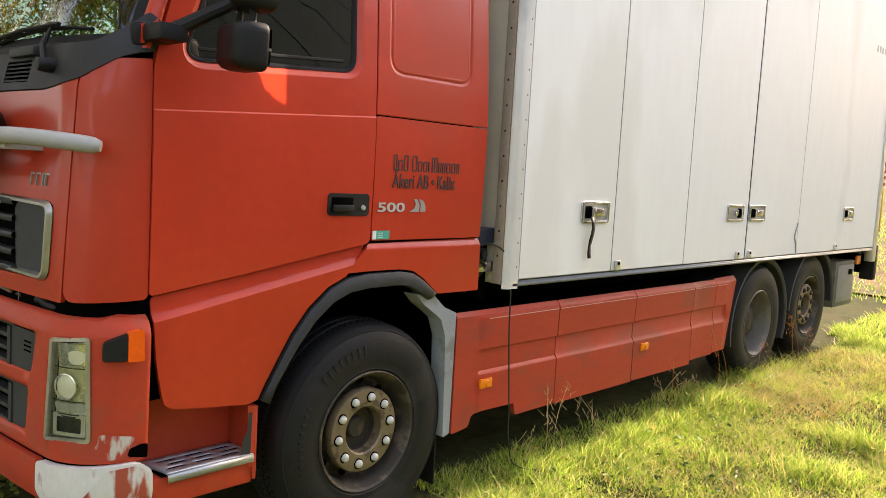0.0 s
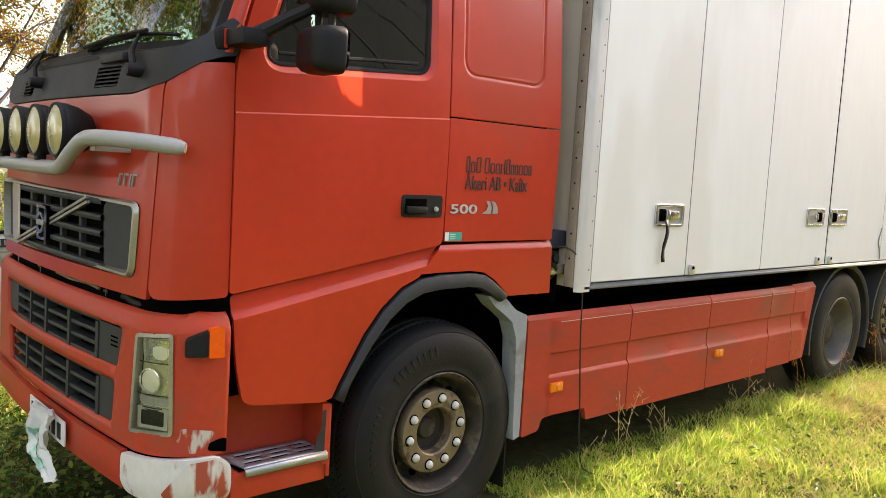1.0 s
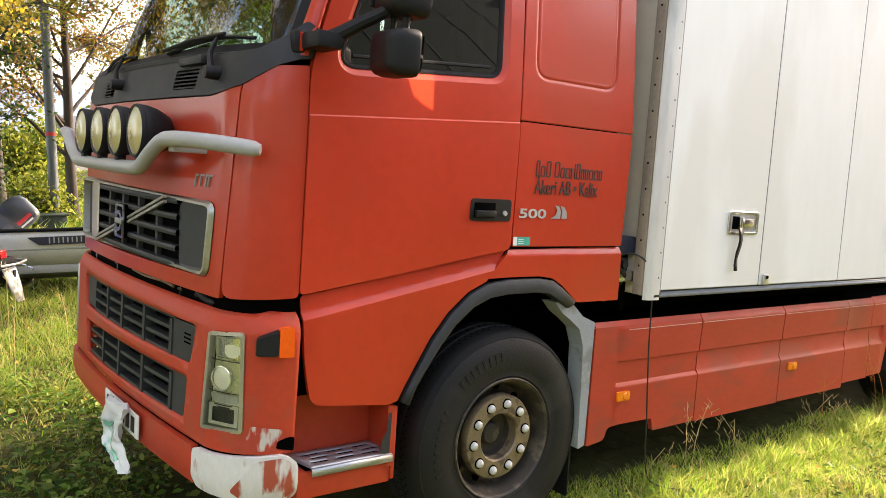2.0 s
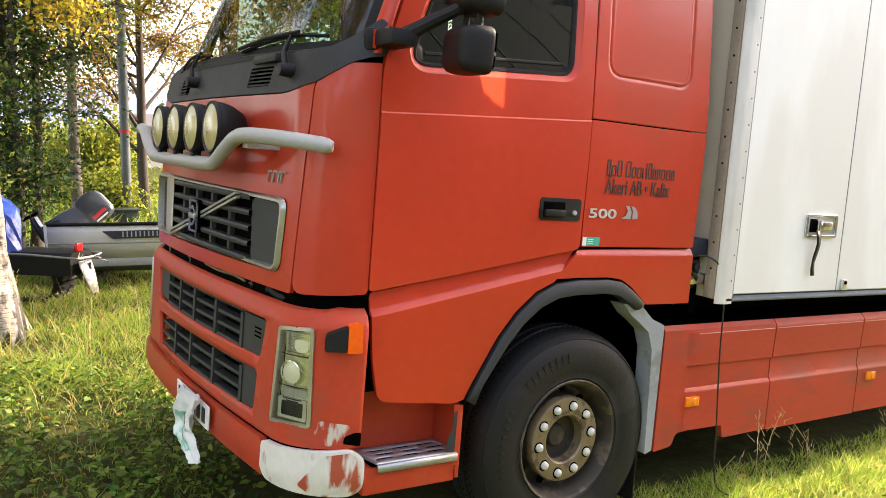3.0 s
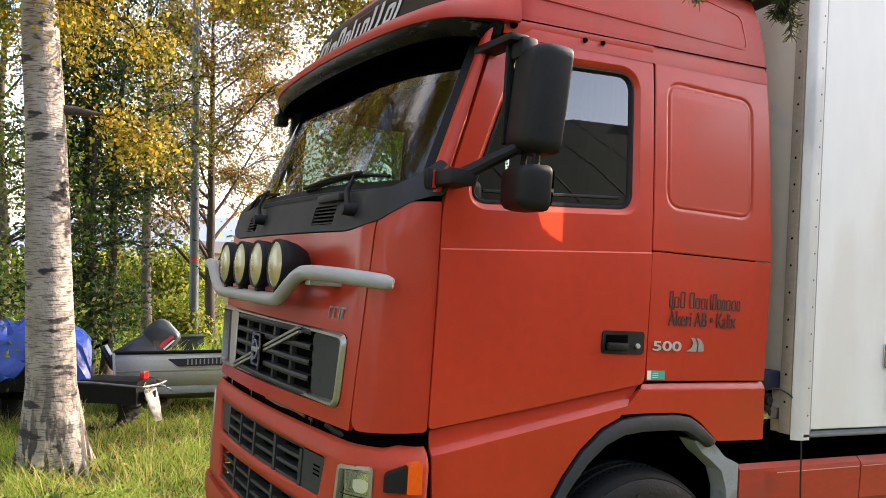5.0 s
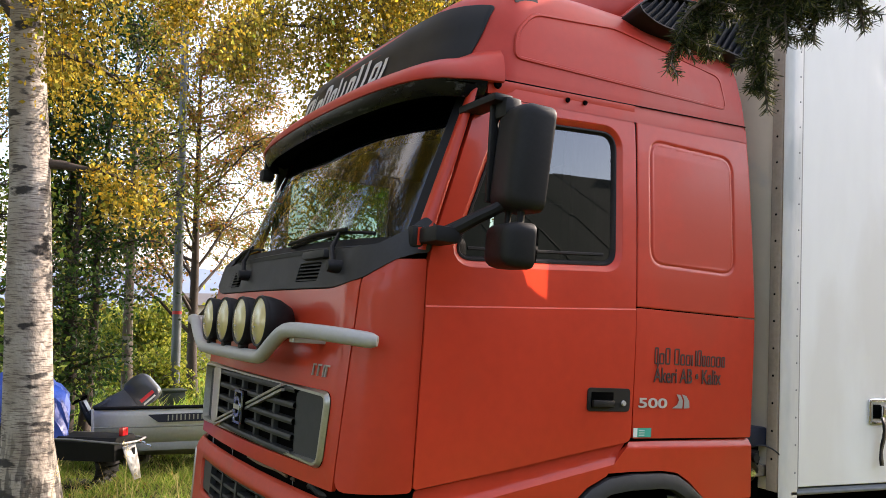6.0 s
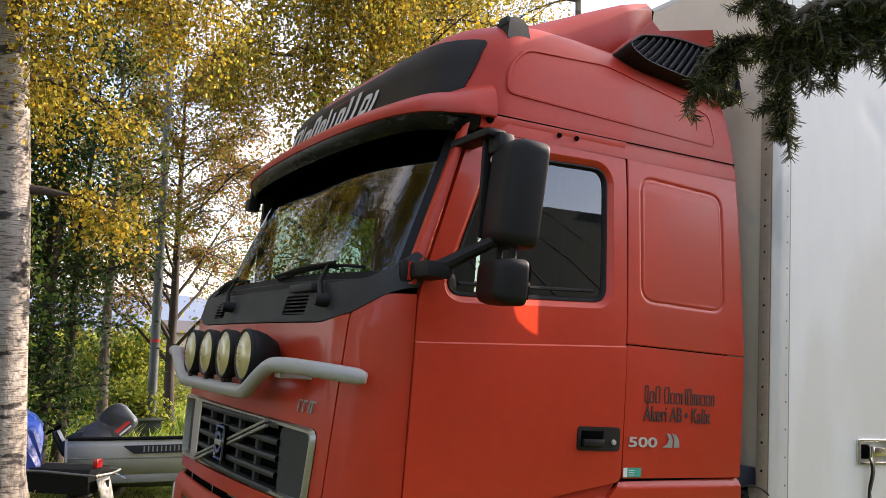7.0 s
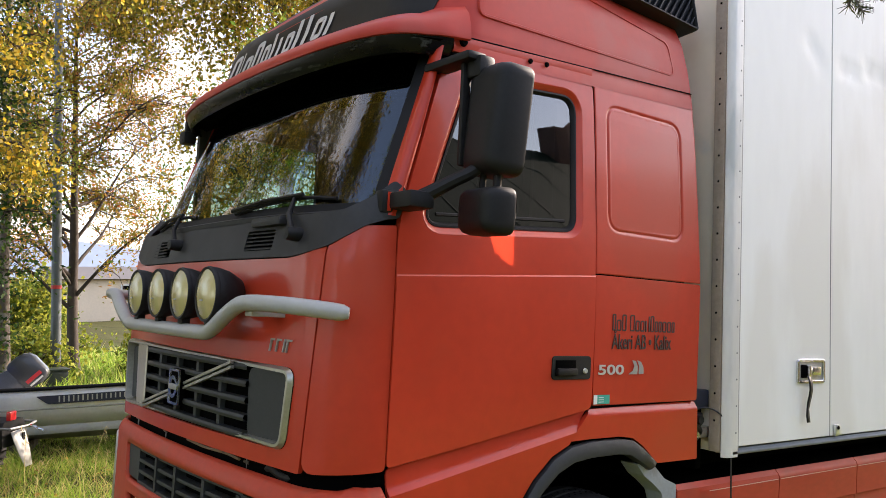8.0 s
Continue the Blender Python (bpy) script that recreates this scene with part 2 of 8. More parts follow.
def from_bm(bm):
    bm.verts.index_update()
    out = [tuple(v.co) for v in bm.verts], [tuple(v.index for v in f.verts) for f in bm.faces]
    bm.free()
    return out


def g_box(x0, x1, y0, y1, z0, z1, bev=0.0, seg=2):
    bm = bmesh.new()
    bmesh.ops.create_cube(bm, size=1)
    for v in bm.verts:
        v.co = ((x0 + x1) / 2 + v.co.x * (x1 - x0), (y0 + y1) / 2 + v.co.y * (y1 - y0), (z0 + z1) / 2 + v.co.z * (z1 - z0))
    if bev:
        bmesh.ops.bevel(bm, geom=bm.edges[:], offset=bev, segments=seg, affect="EDGES", profile=0.6)
    return from_bm(bm)


def curve(points, n=6):
    """Catmull-Rom through the points, n steps a span."""
    p = [Vector(q) for q in points]
    p = [2 * p[0] - p[1], *p, 2 * p[-1] - p[-2]]
    out = []
    for a, b, c, d in zip(p, p[1:], p[2:], p[3:]):
        for k in range(n):
            t = k / n
            out.append(0.5 * (2 * b + (c - a) * t + (2 * a - 5 * b + 4 * c - d) * t * t + (3 * b - a - 3 * c + d) * t ** 3))
    return out + [p[-2]]


def g_tube(points, r, seg=10, caps=True):
    p = [Vector(q) for q in points]
    rs = [float(q) for q in r] if isinstance(r, (list, tuple)) else [float(r)] * len(p)
    vs, fs = [], []
    up = Vector((0, 0, 1))
    side = None
    for i, q in enumerate(p):
        d = (p[min(i + 1, len(p) - 1)] - p[max(i - 1, 0)]).normalized()
        if side is None:
            side = d.cross(up if abs(d.z) < 0.9 else Vector((1, 0, 0))).normalized()
        side = (side - d * side.dot(d)).normalized()
        nrm = d.cross(side)
        for k in range(seg):
            a = 2 * math.pi * k / seg
            vs.append(tuple(q + rs[i] * (side * math.cos(a) + nrm * math.sin(a))))
    for i in range(len(p) - 1):
        for k in range(seg):
            a, b = i * seg + k, i * seg + (k + 1) % seg
            fs.append((a, b, b + seg, a + seg))
    if caps:
        fs.append(tuple(range(seg))[::-1])
        fs.append(tuple(range((len(p) - 1) * seg, len(p) * seg)))
    return vs, fs


def g_lathe(profile, centre, axis="x", seg=40, close=False):
    """Revolves (radius, along) pairs about an axis through the centre."""
    vs, fs = [], []
    for r, h in profile:
        for k in range(seg):
            a = 2 * math.pi * k / seg
            u, w = r * math.cos(a), r * math.sin(a)
            o = {"x": (h, u, w), "y": (w, h, u), "z": (u, w, h)}[axis]
            vs.append(tuple(c + q for c, q in zip(centre, o)))
    n = len(profile)
    for i in range(n if close else n - 1):
        j = (i + 1) % n
        for k in range(seg):
            k2 = (k + 1) % seg
            fs.append((i * seg + k, i * seg + k2, j * seg + k2, j * seg + k))
    return vs, fs


def g_loft(rings, closed=True, caps=False):
    vs, fs = [], []
    m = len(rings[0])
    for ring in rings:
        vs.extend(tuple(q) for q in ring)
    for i in range(len(rings) - 1):
        for k in range(m if closed else m - 1):
            a, b = i * m + k, i * m + (k + 1) % m
            fs.append((a, b, b + m, a + m))
    if caps:
        fs.append(tuple(range(m))[::-1])
        fs.append(tuple(range((len(rings) - 1) * m, len(rings) * m)))
    return vs, fs


def rounded(points, r, n=5):
    """A polygon with its corners rounded; r: one radius, or one a corner."""
    p = [Vector(q) for q in points]
    out = []
    for i, q in enumerate(p):
        rad = r[i] if isinstance(r, (list, tuple)) else r
        a, b = p[i - 1] - q, p[(i + 1) % len(p)] - q
        if rad <= 0:
            out.append(tuple(q))
            continue
        k = min(rad, a.length * 0.48, b.length * 0.48)
        s, e = q + a.normalized() * k, q + b.normalized() * k
        for j in range(n + 1):
            t = j / n
            out.append(tuple((1 - t) ** 2 * s + 2 * t * (1 - t) * q + t * t * e))
    return out


def rect(a0, a1, b0, b1, r=0.0, n=5):
    pts = [(a0, b0), (a1, b0), (a1, b1), (a0, b1)]
    return rounded(pts, r, n) if r else pts


def g_panel(outline, fn, holes=(), step=0.0, cuts=()):
    """Fills a flat outline (counter-clockwise) with holes, cuts it into a grid and maps it by fn(a, b)."""
    bm = bmesh.new()
    for loop in (outline, *holes):
        vs = [bm.verts.new((a, b, 0)) for a, b in loop]
        for i in range(len(vs)):
            bm.edges.new((vs[i - 1], vs[i]))
    bmesh.ops.triangle_fill(bm, use_beauty=True, use_dissolve=False, edges=bm.edges[:], normal=(0, 0, 1))
    a = [q[0] for q in outline]
    b = [q[1] for q in outline]
    planes = list(cuts)
    if step:
        planes += [((min(a) + k * step, 0), (1, 0)) for k in range(1, int((max(a) - min(a)) / step) + 1)]
        planes += [((0, min(b) + k * step), (0, 1)) for k in range(1, int((max(b) - min(b)) / step) + 1)]
    for (ca, cb), (na, nb) in planes:
        bmesh.ops.bisect_plane(bm, geom=bm.verts[:] + bm.edges[:] + bm.faces[:], dist=1e-5, plane_co=(ca, cb, 0), plane_no=(na, nb, 0))
    for f in bm.faces:
        if f.normal.z < 0:
            f.normal_flip()
    for v in bm.verts:
        v.co = fn(v.co.x, v.co.y)
    return from_bm(bm)


BASES = {}


def mesh_of(name, geo, material, smooth=35.0):
    me = bpy.data.meshes.new(name)
    me.from_pydata(geo[0], [], geo[1])
    me.update()
    if smooth:
        me.shade_smooth()
        me.set_sharp_from_angle(angle=radians(smooth))
    me.materials.append(material)
    return me


def thing(name, base, label, category, group="", kind=""):
    ob = new(name)
    ob.empty_display_size = 0.1
    ob.location = base
    BASES[ob.name] = Vector(base)
    return tagged(ob, label, category, group, kind)


def hang(ob, parent):
    """Makes ob a part of parent; its coordinates stay those of the world."""
    ob.parent = parent
    if parent.name in BASES:
        ob.matrix_parent_inverse = Matrix.Translation(-BASES[parent.name])
    return ob


def part(name, geo, material, parent=None, label="", smooth=35.0, solid=0.0, bevel=0.0):
    """One mesh object; under a thing or a part if parent is given. solid: a wall of that thickness behind the faces."""
    ob = new(name, mesh_of(name, geo, material, smooth))
    if solid:
        md = ob.modifiers.new("thickness", "SOLIDIFY")
        md.thickness, md.offset = solid, -1
    if bevel:
        md = ob.modifiers.new("edges", "BEVEL")
        md.width, md.segments, md.limit_method, md.angle_limit, md.harden_normals = bevel, 2, "ANGLE", radians(50), True
    if parent:
        hang(ob, parent)
    if label:
        tagged(ob, label)
    return ob


def again(ob, m, parent=None):
    """Another object on the same mesh, moved by m from where ob's own vertices lie."""
    o = ob.copy()
    scene.collection.objects.link(o)
    o.matrix_basis = m
    if parent:
        hang(o, parent)
    return o


def g_text(body, size, extrude=0.002, shear=0.0, space=1.0, offset=0.0):
    """Lettering as a geo, in its own plane: x along the line, y up."""
    cu = bpy.data.curves.new("lettering", "FONT")
    cu.body, cu.size, cu.extrude, cu.shear, cu.space_character, cu.resolution_u, cu.offset = body, size, extrude, shear, space, 4, offset
    ob = new("lettering", cu)
    bpy.context.view_layer.update()
    me = bpy.data.meshes.new_from_object(ob.evaluated_get(bpy.context.evaluated_depsgraph_get()))
    out = [tuple(v.co) for v in me.vertices], [tuple(p.vertices) for p in me.polygons]
    bpy.data.objects.remove(ob)
    bpy.data.curves.remove(cu)
    return out


def lerp_table(z, table):
    zs, vs = zip(*table)
    return float(np.interp(z, zs, vs))


# ---- the truck's outer form ----
XC = 0.03                                            # the truck's middle; its length runs along y, nose at y = 0
SIDE = [(0.2, 1.235), (1.2, 1.245), (1.9, 1.250), (2.2, 1.246), (2.5, 1.236), (2.8, 1.222), (3.0, 1.205), (3.15, 1.192),
        (3.3, 1.168), (3.4, 1.135), (3.48, 1.085), (3.54, 1.0), (3.58, 0.85), (3.60, 0.55)]
LEAN_Y = [(0.2, 0.0), (2.05, 0.02), (2.2, 0.055), (2.9, 0.33)]


def side_x(z):
    return lerp_table(z, SIDE)


def pillar_y(z):
    """The line on the side where the front's corner ends."""
    return 0.30 + max(0, z - 2.17) * 0.285


CORNER = 0.98
ARC = 0.405


def wrap(u, z, out=0.0):
    """A point of the cab's skin: u runs from the middle of the nose round the corner and back along the side."""
    s, u = (1, u) if u >= 0 else (-1, -u)
    fy = lerp_table(z, LEAN_Y) - 0.005
    xs = side_x(z) + out
    if u <= CORNER:
        x, y = u, fy + 0.045 * u * u - out
    else:
        a = min((u - CORNER) / ARC, 1) * math.pi / 2
        ya = fy + 0.045 * CORNER ** 2 - out
        x = CORNER + (xs - CORNER) * math.sin(a)
        y = ya + (pillar_y(z) - ya) * (1 - math.cos(a)) + max(0, u - CORNER - ARC)
    if s < 0:
        x = -x + 2 * XC * min(1.0, u / 0.3)
    return (x, y, z)


def on_side(out=0.0):
    return lambda y, z: (side_x(z) + out, y, z)


def screen(x, z, out=0.0):
    """A point of the windscreen."""
    q = x - XC
    return (x, 0.062 + (z - 2.2) * 0.40 + 0.115 * abs(q) ** 3 - out, z)


truck = thing("box_truck", (XC, 4.5, 0.0), "faded red box truck with a white body on grass", "truck")
truck.matrix_basis = LEVEL @ Matrix.Translation((XC, 4.5, 0.0))

# front panel below the windscreen, with the upper grille's opening
GR = rounded([(-0.885, 1.290), (0.955, 1.312), (0.988, 1.62), (-0.935, 1.64)], 0.06, 6)   # x, z of the chrome frame
FP = [(-1.060, 1.225), (1.044, 1.244), (1.103, 2.078), (1.0, 2.05), (0.90, 2.035), (-0.84, 2.035), (-0.94, 2.05), (-1.07, 2.078)]
part("front_panel", g_panel(rounded(FP, [0.03, 0.01, 0.01, 0.15, 0.15, 0.15, 0.15, 0.01], 4), lambda u, z: wrap(u, z), holes=[[(a if a >= 0 else a / 0.8 if a > -0.24 else a - 2 * XC, b) for a, b in GR]], step=0.07), RED, truck, solid=0.02, bevel=0.004)
for s in (1, -1):
    cp = rounded([(1.052, 1.248), (1.384, 1.270), (1.384, 2.165), (1.23, 2.155), (1.111, 2.085)], [0.06, 0.02, 0.01, 0.02, 0.01], 4)
    if s < 0:
        cp = [(-a, b) for a, b in cp][::-1]
    part("corner_panel", g_panel(cp, lambda u, z: wrap(u, z), step=0.05), RED, truck, solid=0.02, bevel=0.004)
# near-black body behind the gaps, its colour standing in for their shade
shell_rings = []
for z in (0.86, 0.96, 1.06, 1.16, 1.25, 1.2501, 1.33, *np.linspace(1.4, 2.17, 8)):
    rear = 0.74 if z <= 1.25 else 2.17                # the lower part ends ahead of the wheel
    shell_rings.append([wrap(u, z, -0.035) for u in np.linspace(-1.38, 1.38, 60)] + [(1.18, rear, z), (-1.12, rear, z)])
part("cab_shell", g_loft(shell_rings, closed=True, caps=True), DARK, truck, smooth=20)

# upper grille: frame, cells, emblem
def on_front(out=0.0):
    return lambda x, z: (x, wrap(x, z)[1] - out, z)


def inset(loop, k):
    """A smaller copy of a flat loop, k inwards."""
    n = len(loop)
    res = []
    for i in range(n):
        a, b, c = Vector(loop[i - 1]), Vector(loop[i]), Vector(loop[(i + 1) % n])
        d = ((b - a).normalized() + (c - b).normalized()).normalized()
        res.append(tuple(b + Vector((-d.y, d.x)) * k))
    return res


grille = part("grille", g_loft([[on_front(0.004)(*q) for q in GR], [on_front(0.022)(*q) for q in inset(GR, 0.010)],
                                [on_front(0.022)(*q) for q in inset(GR, 0.021)], [on_front(-0.05)(*q) for q in inset(GR, 0.032)]]), DULL_CHROME, truck, "dulled chrome grille surround with a dark cell insert")
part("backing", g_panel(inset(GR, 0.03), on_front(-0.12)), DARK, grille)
for xa, xb in ((-0.905, -0.60), (0.62, 0.96)):
    pl = rounded([(xa + 0.02, 1.32), (xb - 0.03, 1.335), (xb + (0.0 if xb > 0 else -0.02), 1.59), (xa, 1.60)], 0.05)
    part("blank_plate", g_panel(pl, on_front(-0.012), step=0.05), GREY_PLASTIC, grille, solid=0.03, bevel=0.01)
lad = rounded([(-0.70, 1.31), (-0.545, 1.31), (-0.56, 1.615), (-0.745, 1.615)], 0.02)
part("bent_plate", g_panel(lad, on_front(0.006), step=0.05), surf("beige sheet metal", (0.46, 0.42, 0.35), rough=0.32, metal=0.4, var=0.12, scale=6), grille, "bent beige metal plate", solid=0.004)
for k in range(5):
    z = 1.325 + k * 0.068
    part("grille_bar", join(g_loft([[on_front(d)(x, z + h) for x in np.linspace(-0.6, 0.63, 16)] for d, h in ((0.0, -0.012), (0.004, 0.0), (0.0, 0.012), (-0.075, 0.016), (-0.075, -0.016), (0.0, -0.012))], closed=False)), GREY_PLASTIC, grille)
for x in (-0.38, -0.13, 0.12, 0.37):
    part("grille_post", g_box(x - 0.016, x + 0.016, on_front(0)(x, 1.4)[1] + 0.012, on_front(0)(x, 1.4)[1] + 0.09, 1.31, 1.60, 0.004), GREY_PLASTIC, grille)
# the diagonal bar and the plain badge on it
pa, pb = Vector(on_front(0.016)(-0.545, 1.318)), Vector(on_front(0.016)(0.52, 1.60))
dirv = (pb - pa).normalized()
upv = Vector((0, 0, 1)) - dirv * dirv.z
upv.normalize()
for k in (-1, 1):
    q = [pa + upv * (0.0105 * k - 0.006), pa + upv * (0.0105 * k + 0.006), pb + upv * (0.0105 * k + 0.006), pb + upv * (0.0105 * k - 0.006)]
    out = Vector((0, -0.012, 0))
    part("diagonal_bar", join(g_loft([[tuple(v - out) for v in q], [tuple(v) for v in q], [tuple(v + out * 0.4) for v in q]], caps=True)), DULL_CHROME, grille)
bx, bz = -0.055, 1.455
by = on_front(0.020)(bx, bz)[1]
badge = part("badge", g_box(bx - 0.065, bx + 0.065, by, by + 0.03, bz - 0.082, bz + 0.082, 0.012), DARK, grille, "plain oblong badge with a ring")
part("badge_rim", g_loft([[(bx + a * k, by - d, bz + b * k) for a, b in rect(-0.065, 0.065, -0.082, 0.082, 0.015)] for k, d in ((1.0, 0.0), (1.0, 0.008), (0.86, 0.008), (0.84, 0.0))]), CHROME, badge)
part("badge_ring", g_lathe([(0.034, 0), (0.034, -0.012), (0.052, -0.012), (0.052, 0)], (bx, by, bz), "y", 24), CHROME, badge)
part("badge_band", g_box(bx - 0.05, bx + 0.05, by - 0.014, by - 0.002, bz - 0.013, bz + 0.013, 0.003), LETTER_GREY, badge)
# model mark as plain strokes, and the maker's mark half hidden behind the bar
def stroke(x0, z0, x1, z1, w=0.0075):
    """A thin raised stroke on the front panel."""
    return g_loft([[(x + e, on_front(d)(x, z)[1], z) for x, z in ((x0, z0), (x1, z1))] for d, e in ((0.0, -w / 2), (0.007, -w / 2), (0.007, w / 2), (0.0, w / 2))], closed=False)


def mark_ring(x, z, w, h, lean, t, fn, out):
    """A thin raised outline of a slanted oblong, as a plain stand-in for one letter of a mark; fn takes a flat place and a lift."""
    loop = rounded([(x, z), (x + w, z), (x + w + lean * h, z + h), (x + lean * h, z + h)], min(w, h) * 0.3, 3)
    return g_loft([[fn(*q, d) for q in lp] for lp, d in ((loop, 0.0), (loop, out), (inset(loop, t), out), (inset(loop, t), 0.0))])


for x, w in ((0.800, 0.030), (0.846, 0.034), (0.897, 0.012), (0.918, 0.034)):
    top = rounded([(x + 0.012, 1.716), (x + w + 0.012, 1.716), (x + w + 0.013, 1.724), (x + 0.013, 1.724)], 0.002, 2)
    part("model_mark", join(stroke(x, 1.674, x + 0.012, 1.724, 0.009), g_panel(top, on_front(0.007))), LETTER_GREY, truck, "greyed model mark drawn as plain slanted strokes")
for k in range(5):
    x = -0.33 + k * 0.088
    y = on_front(0.005)(x, 1.69)[1]
    part("maker_mark", g_box(x, x + 0.07, y, y + 0.008, 1.685, 1.735, 0.004), LETTER_GREY, truck, "greyed maker's mark drawn as plain strokes")

# cowl below the windscreen, with two vents and wipers
CW = [(-0.84, 2.04), (0.90, 2.04), (1.0, 2.052), (1.11, 2.078), (1.24, 2.155), (1.33, 2.185), (1.385, 2.19), (1.385, 2.30), (1.31, 2.335), (1.24, 2.27), (1.14, 2.215),
      (1.0, 2.205), (-0.94, 2.205), (-1.08, 2.215), (-1.18, 2.27), (-1.25, 2.335), (-1.325, 2.30), (-1.325, 2.19), (-1.27, 2.185), (-1.18, 2.162), (-1.10, 2.115), (-0.94, 2.055)]
vents = [rect(0.52, 0.75, 2.07, 2.155, 0.012), rect(-0.62, -0.42, 2.07, 2.155, 0.012)]
cowl = part("cowl", g_panel(rounded(CW, 0.02, 3), lambda u, z: wrap(u, z, 0.006), holes=vents, step=0.06), COWL_PLASTIC, truck, "grey-black plastic cowl below the windscreen", solid=0.025, bevel=0.004)
for va, vw in ((0.52, 0.115), (-0.62, 0.10)):
    for k in range(5):
        z = 2.077 + 0.0165 * k
        part("vent_slat", g_loft([[(x, wrap(x, z)[1] + d, z + h) for x in (va, va + vw, va + 2 * vw)] for d, h in ((-0.004, -0.003), (-0.004, 0.003), (0.02, 0.010), (0.02, 0.004), (-0.004, -0.003))], closed=False), BLACK_PLASTIC, cowl)
part("cowl_ledge", g_loft([[(x + XC, screen(x + XC, 2.2)[1] + d, z) for x in np.linspace(-1.12, 1.12, 30)] for d, z in ((-0.02, 2.195), (-0.024, 2.215), (-0.006, 2.222), (0.02, 2.222))], closed=False), COWL_PLASTIC, cowl)
part("washer_cover", g_box(0.56, 0.82, wrap(0.65, 2.17)[1] - 0.03, wrap(0.65, 2.17)[1] + 0.02, 2.168, 2.205, 0.012), COWL_PLASTIC, cowl)
for px, tip in ((0.93, (0.78, 2.285)), (-0.22, (-0.37, 2.275))):
    base = Vector((px, wrap(px, 2.12)[1] - 0.035, 2.125))
    top = Vector((tip[0], screen(*tip, 0.03)[1], tip[1]))
    wiper = part("wiper", g_tube([base, base.lerp(top, 0.5) + Vector((0, -0.02, 0)), top], [0.014, 0.012, 0.007], 8), BLACK_PLASTIC, truck)
    part("pivot_cap", g_lathe([(0.0, -0.03), (0.024, -0.028), (0.028, 0.0), (0.028, 0.04)], tuple(base), "y", 16), BLACK_PLASTIC, wiper)
    ends = [Vector((top.x + d, screen(top.x + d, top.z + h, 0.014)[1], top.z + h)) for d, h in ((-0.46, -0.040), (-0.2, -0.012), (0.05, 0.0), (0.22, -0.012))]
    part("wiper_blade", g_tube(curve(ends, 4), 0.008, 6), RUBBER_SEAL, wiper)
    part("blade_bridge", g_tube([e + Vector((0, -0.016, 0.012)) for e in ends[:3]], 0.009, 6), BLACK_PLASTIC, wiper)

# windscreen, pillars
WS = rounded([(XC - 1.172, 2.21), (XC + 1.172, 2.21), (XC + 1.105, 2.96), (XC - 1.105, 2.96)], 0.05)
part("windscreen", g_panel(WS, lambda x, z: screen(x, z), step=0.09), GLASS_WS, truck, "tilted windscreen that mirrors trees", smooth=180)
frit = [(a, b) for a, b in inset(WS, 0.045)]
part("windscreen_seal", g_panel(WS, lambda x, z: screen(x, z, 0.003), holes=[frit], step=0.09), RUBBER_SEAL, truck)
for s in (1, -1):
    rings = []
    for z in np.linspace(2.20, 3.0, 12):
        w = XC + s * (1.172 - 0.067 * (z - 2.21) / 0.75)
        p = Vector(screen(w, z, 0.004))
        e = Vector((side_x(z) if s > 0 else 2 * XC - side_x(z), pillar_y(z) - 0.006, z))
        mid = (p + e) / 2 + Vector((s * 0.020, -0.016, 0))
        rings.append([p + Vector((0, 0.05, 0)), p, p.lerp(mid, 0.55) + Vector((0, -0.004, 0)), mid, mid.lerp(e, 0.6) + Vector((s * 0.006, 0, 0)), e, e + Vector((-s * 0.05, 0.02, 0))])
    part("pillar", g_loft(rings, closed=False), RED, truck, "red windscreen pillar", smooth=60)

# door with its window
DOOR = rounded([(0.303, 1.280), (0.75, 1.350), (1.12, 1.413), (1.394, 1.456), (1.398, 2.06), (1.388, 2.942), (0.570, 2.884), (0.512, 2.862), (0.303, 2.17)], [0.02, 0.2, 0.2, 0.03, 0.1, 0.03, 0.03, 0.03, 0.1], 5)
WIN = rounded([(0.420, 2.178), (1.282, 2.240), (1.279, 2.860), (0.650, 2.813)], [0.10, 0.07, 0.09, 0.06], 7)


def crease_z(y):
    return 1.965 + 0.062 * (y - 0.0)


def poly_dist(p, loop):
    """Distance from a flat point to a loop; negative inside."""
    q = Vector(p)
    best, inside = 9.0, False
    for i in range(len(loop)):
        a, b = Vector(loop[i - 1]), Vector(loop[i])
        ab = b - a
        t = max(0, min(1, (q - a).dot(ab) / max(1e-9, ab.dot(ab))))
        best = min(best, (q - a - ab * t).length)
        if (a.y > q.y) != (b.y > q.y) and q.x < (b.x - a.x) * (q.y - a.y) / (b.y - a.y) + a.x:
            inside = not inside
    return -best if inside else best


def door_skin(y, z):
    x = side_x(z)
    x += 0.005 * min(1.0, max(0.0, (crease_z(y) - z) / 0.006))
    x += 0.004 * math.sin((z - 1.3) * 2.4)
    return (x, y, z)


cut = [((0, 1.965), (-0.062, 1)), ((0, 1.959), (-0.062, 1))]
door = part("door", g_panel(DOOR, door_skin, holes=[inset(WIN, -0.030)], step=0.045, cuts=cut), RED, truck, "red cab door with a window", solid=0.03, bevel=0.004)
part("window_surround", g_loft([[(door_skin(*q)[0] + d, *q) for q in inset(WIN, k)] for k, d in ((-0.034, -0.006), (-0.0315, 0.0005), (-0.028, -0.0005), (-0.022, -0.006), (-0.010, -0.016), (0.002, -0.024))]), RED, door, smooth=40)
part("window_seal", g_loft([[(side_x(q[1]) + d, *q) for q in inset(WIN, k)] for k, d in ((-0.004, -0.026), (-0.002, -0.014), (0.006, -0.014), (0.015, -0.024), (0.019, -0.04))]), RUBBER_SEAL, door)
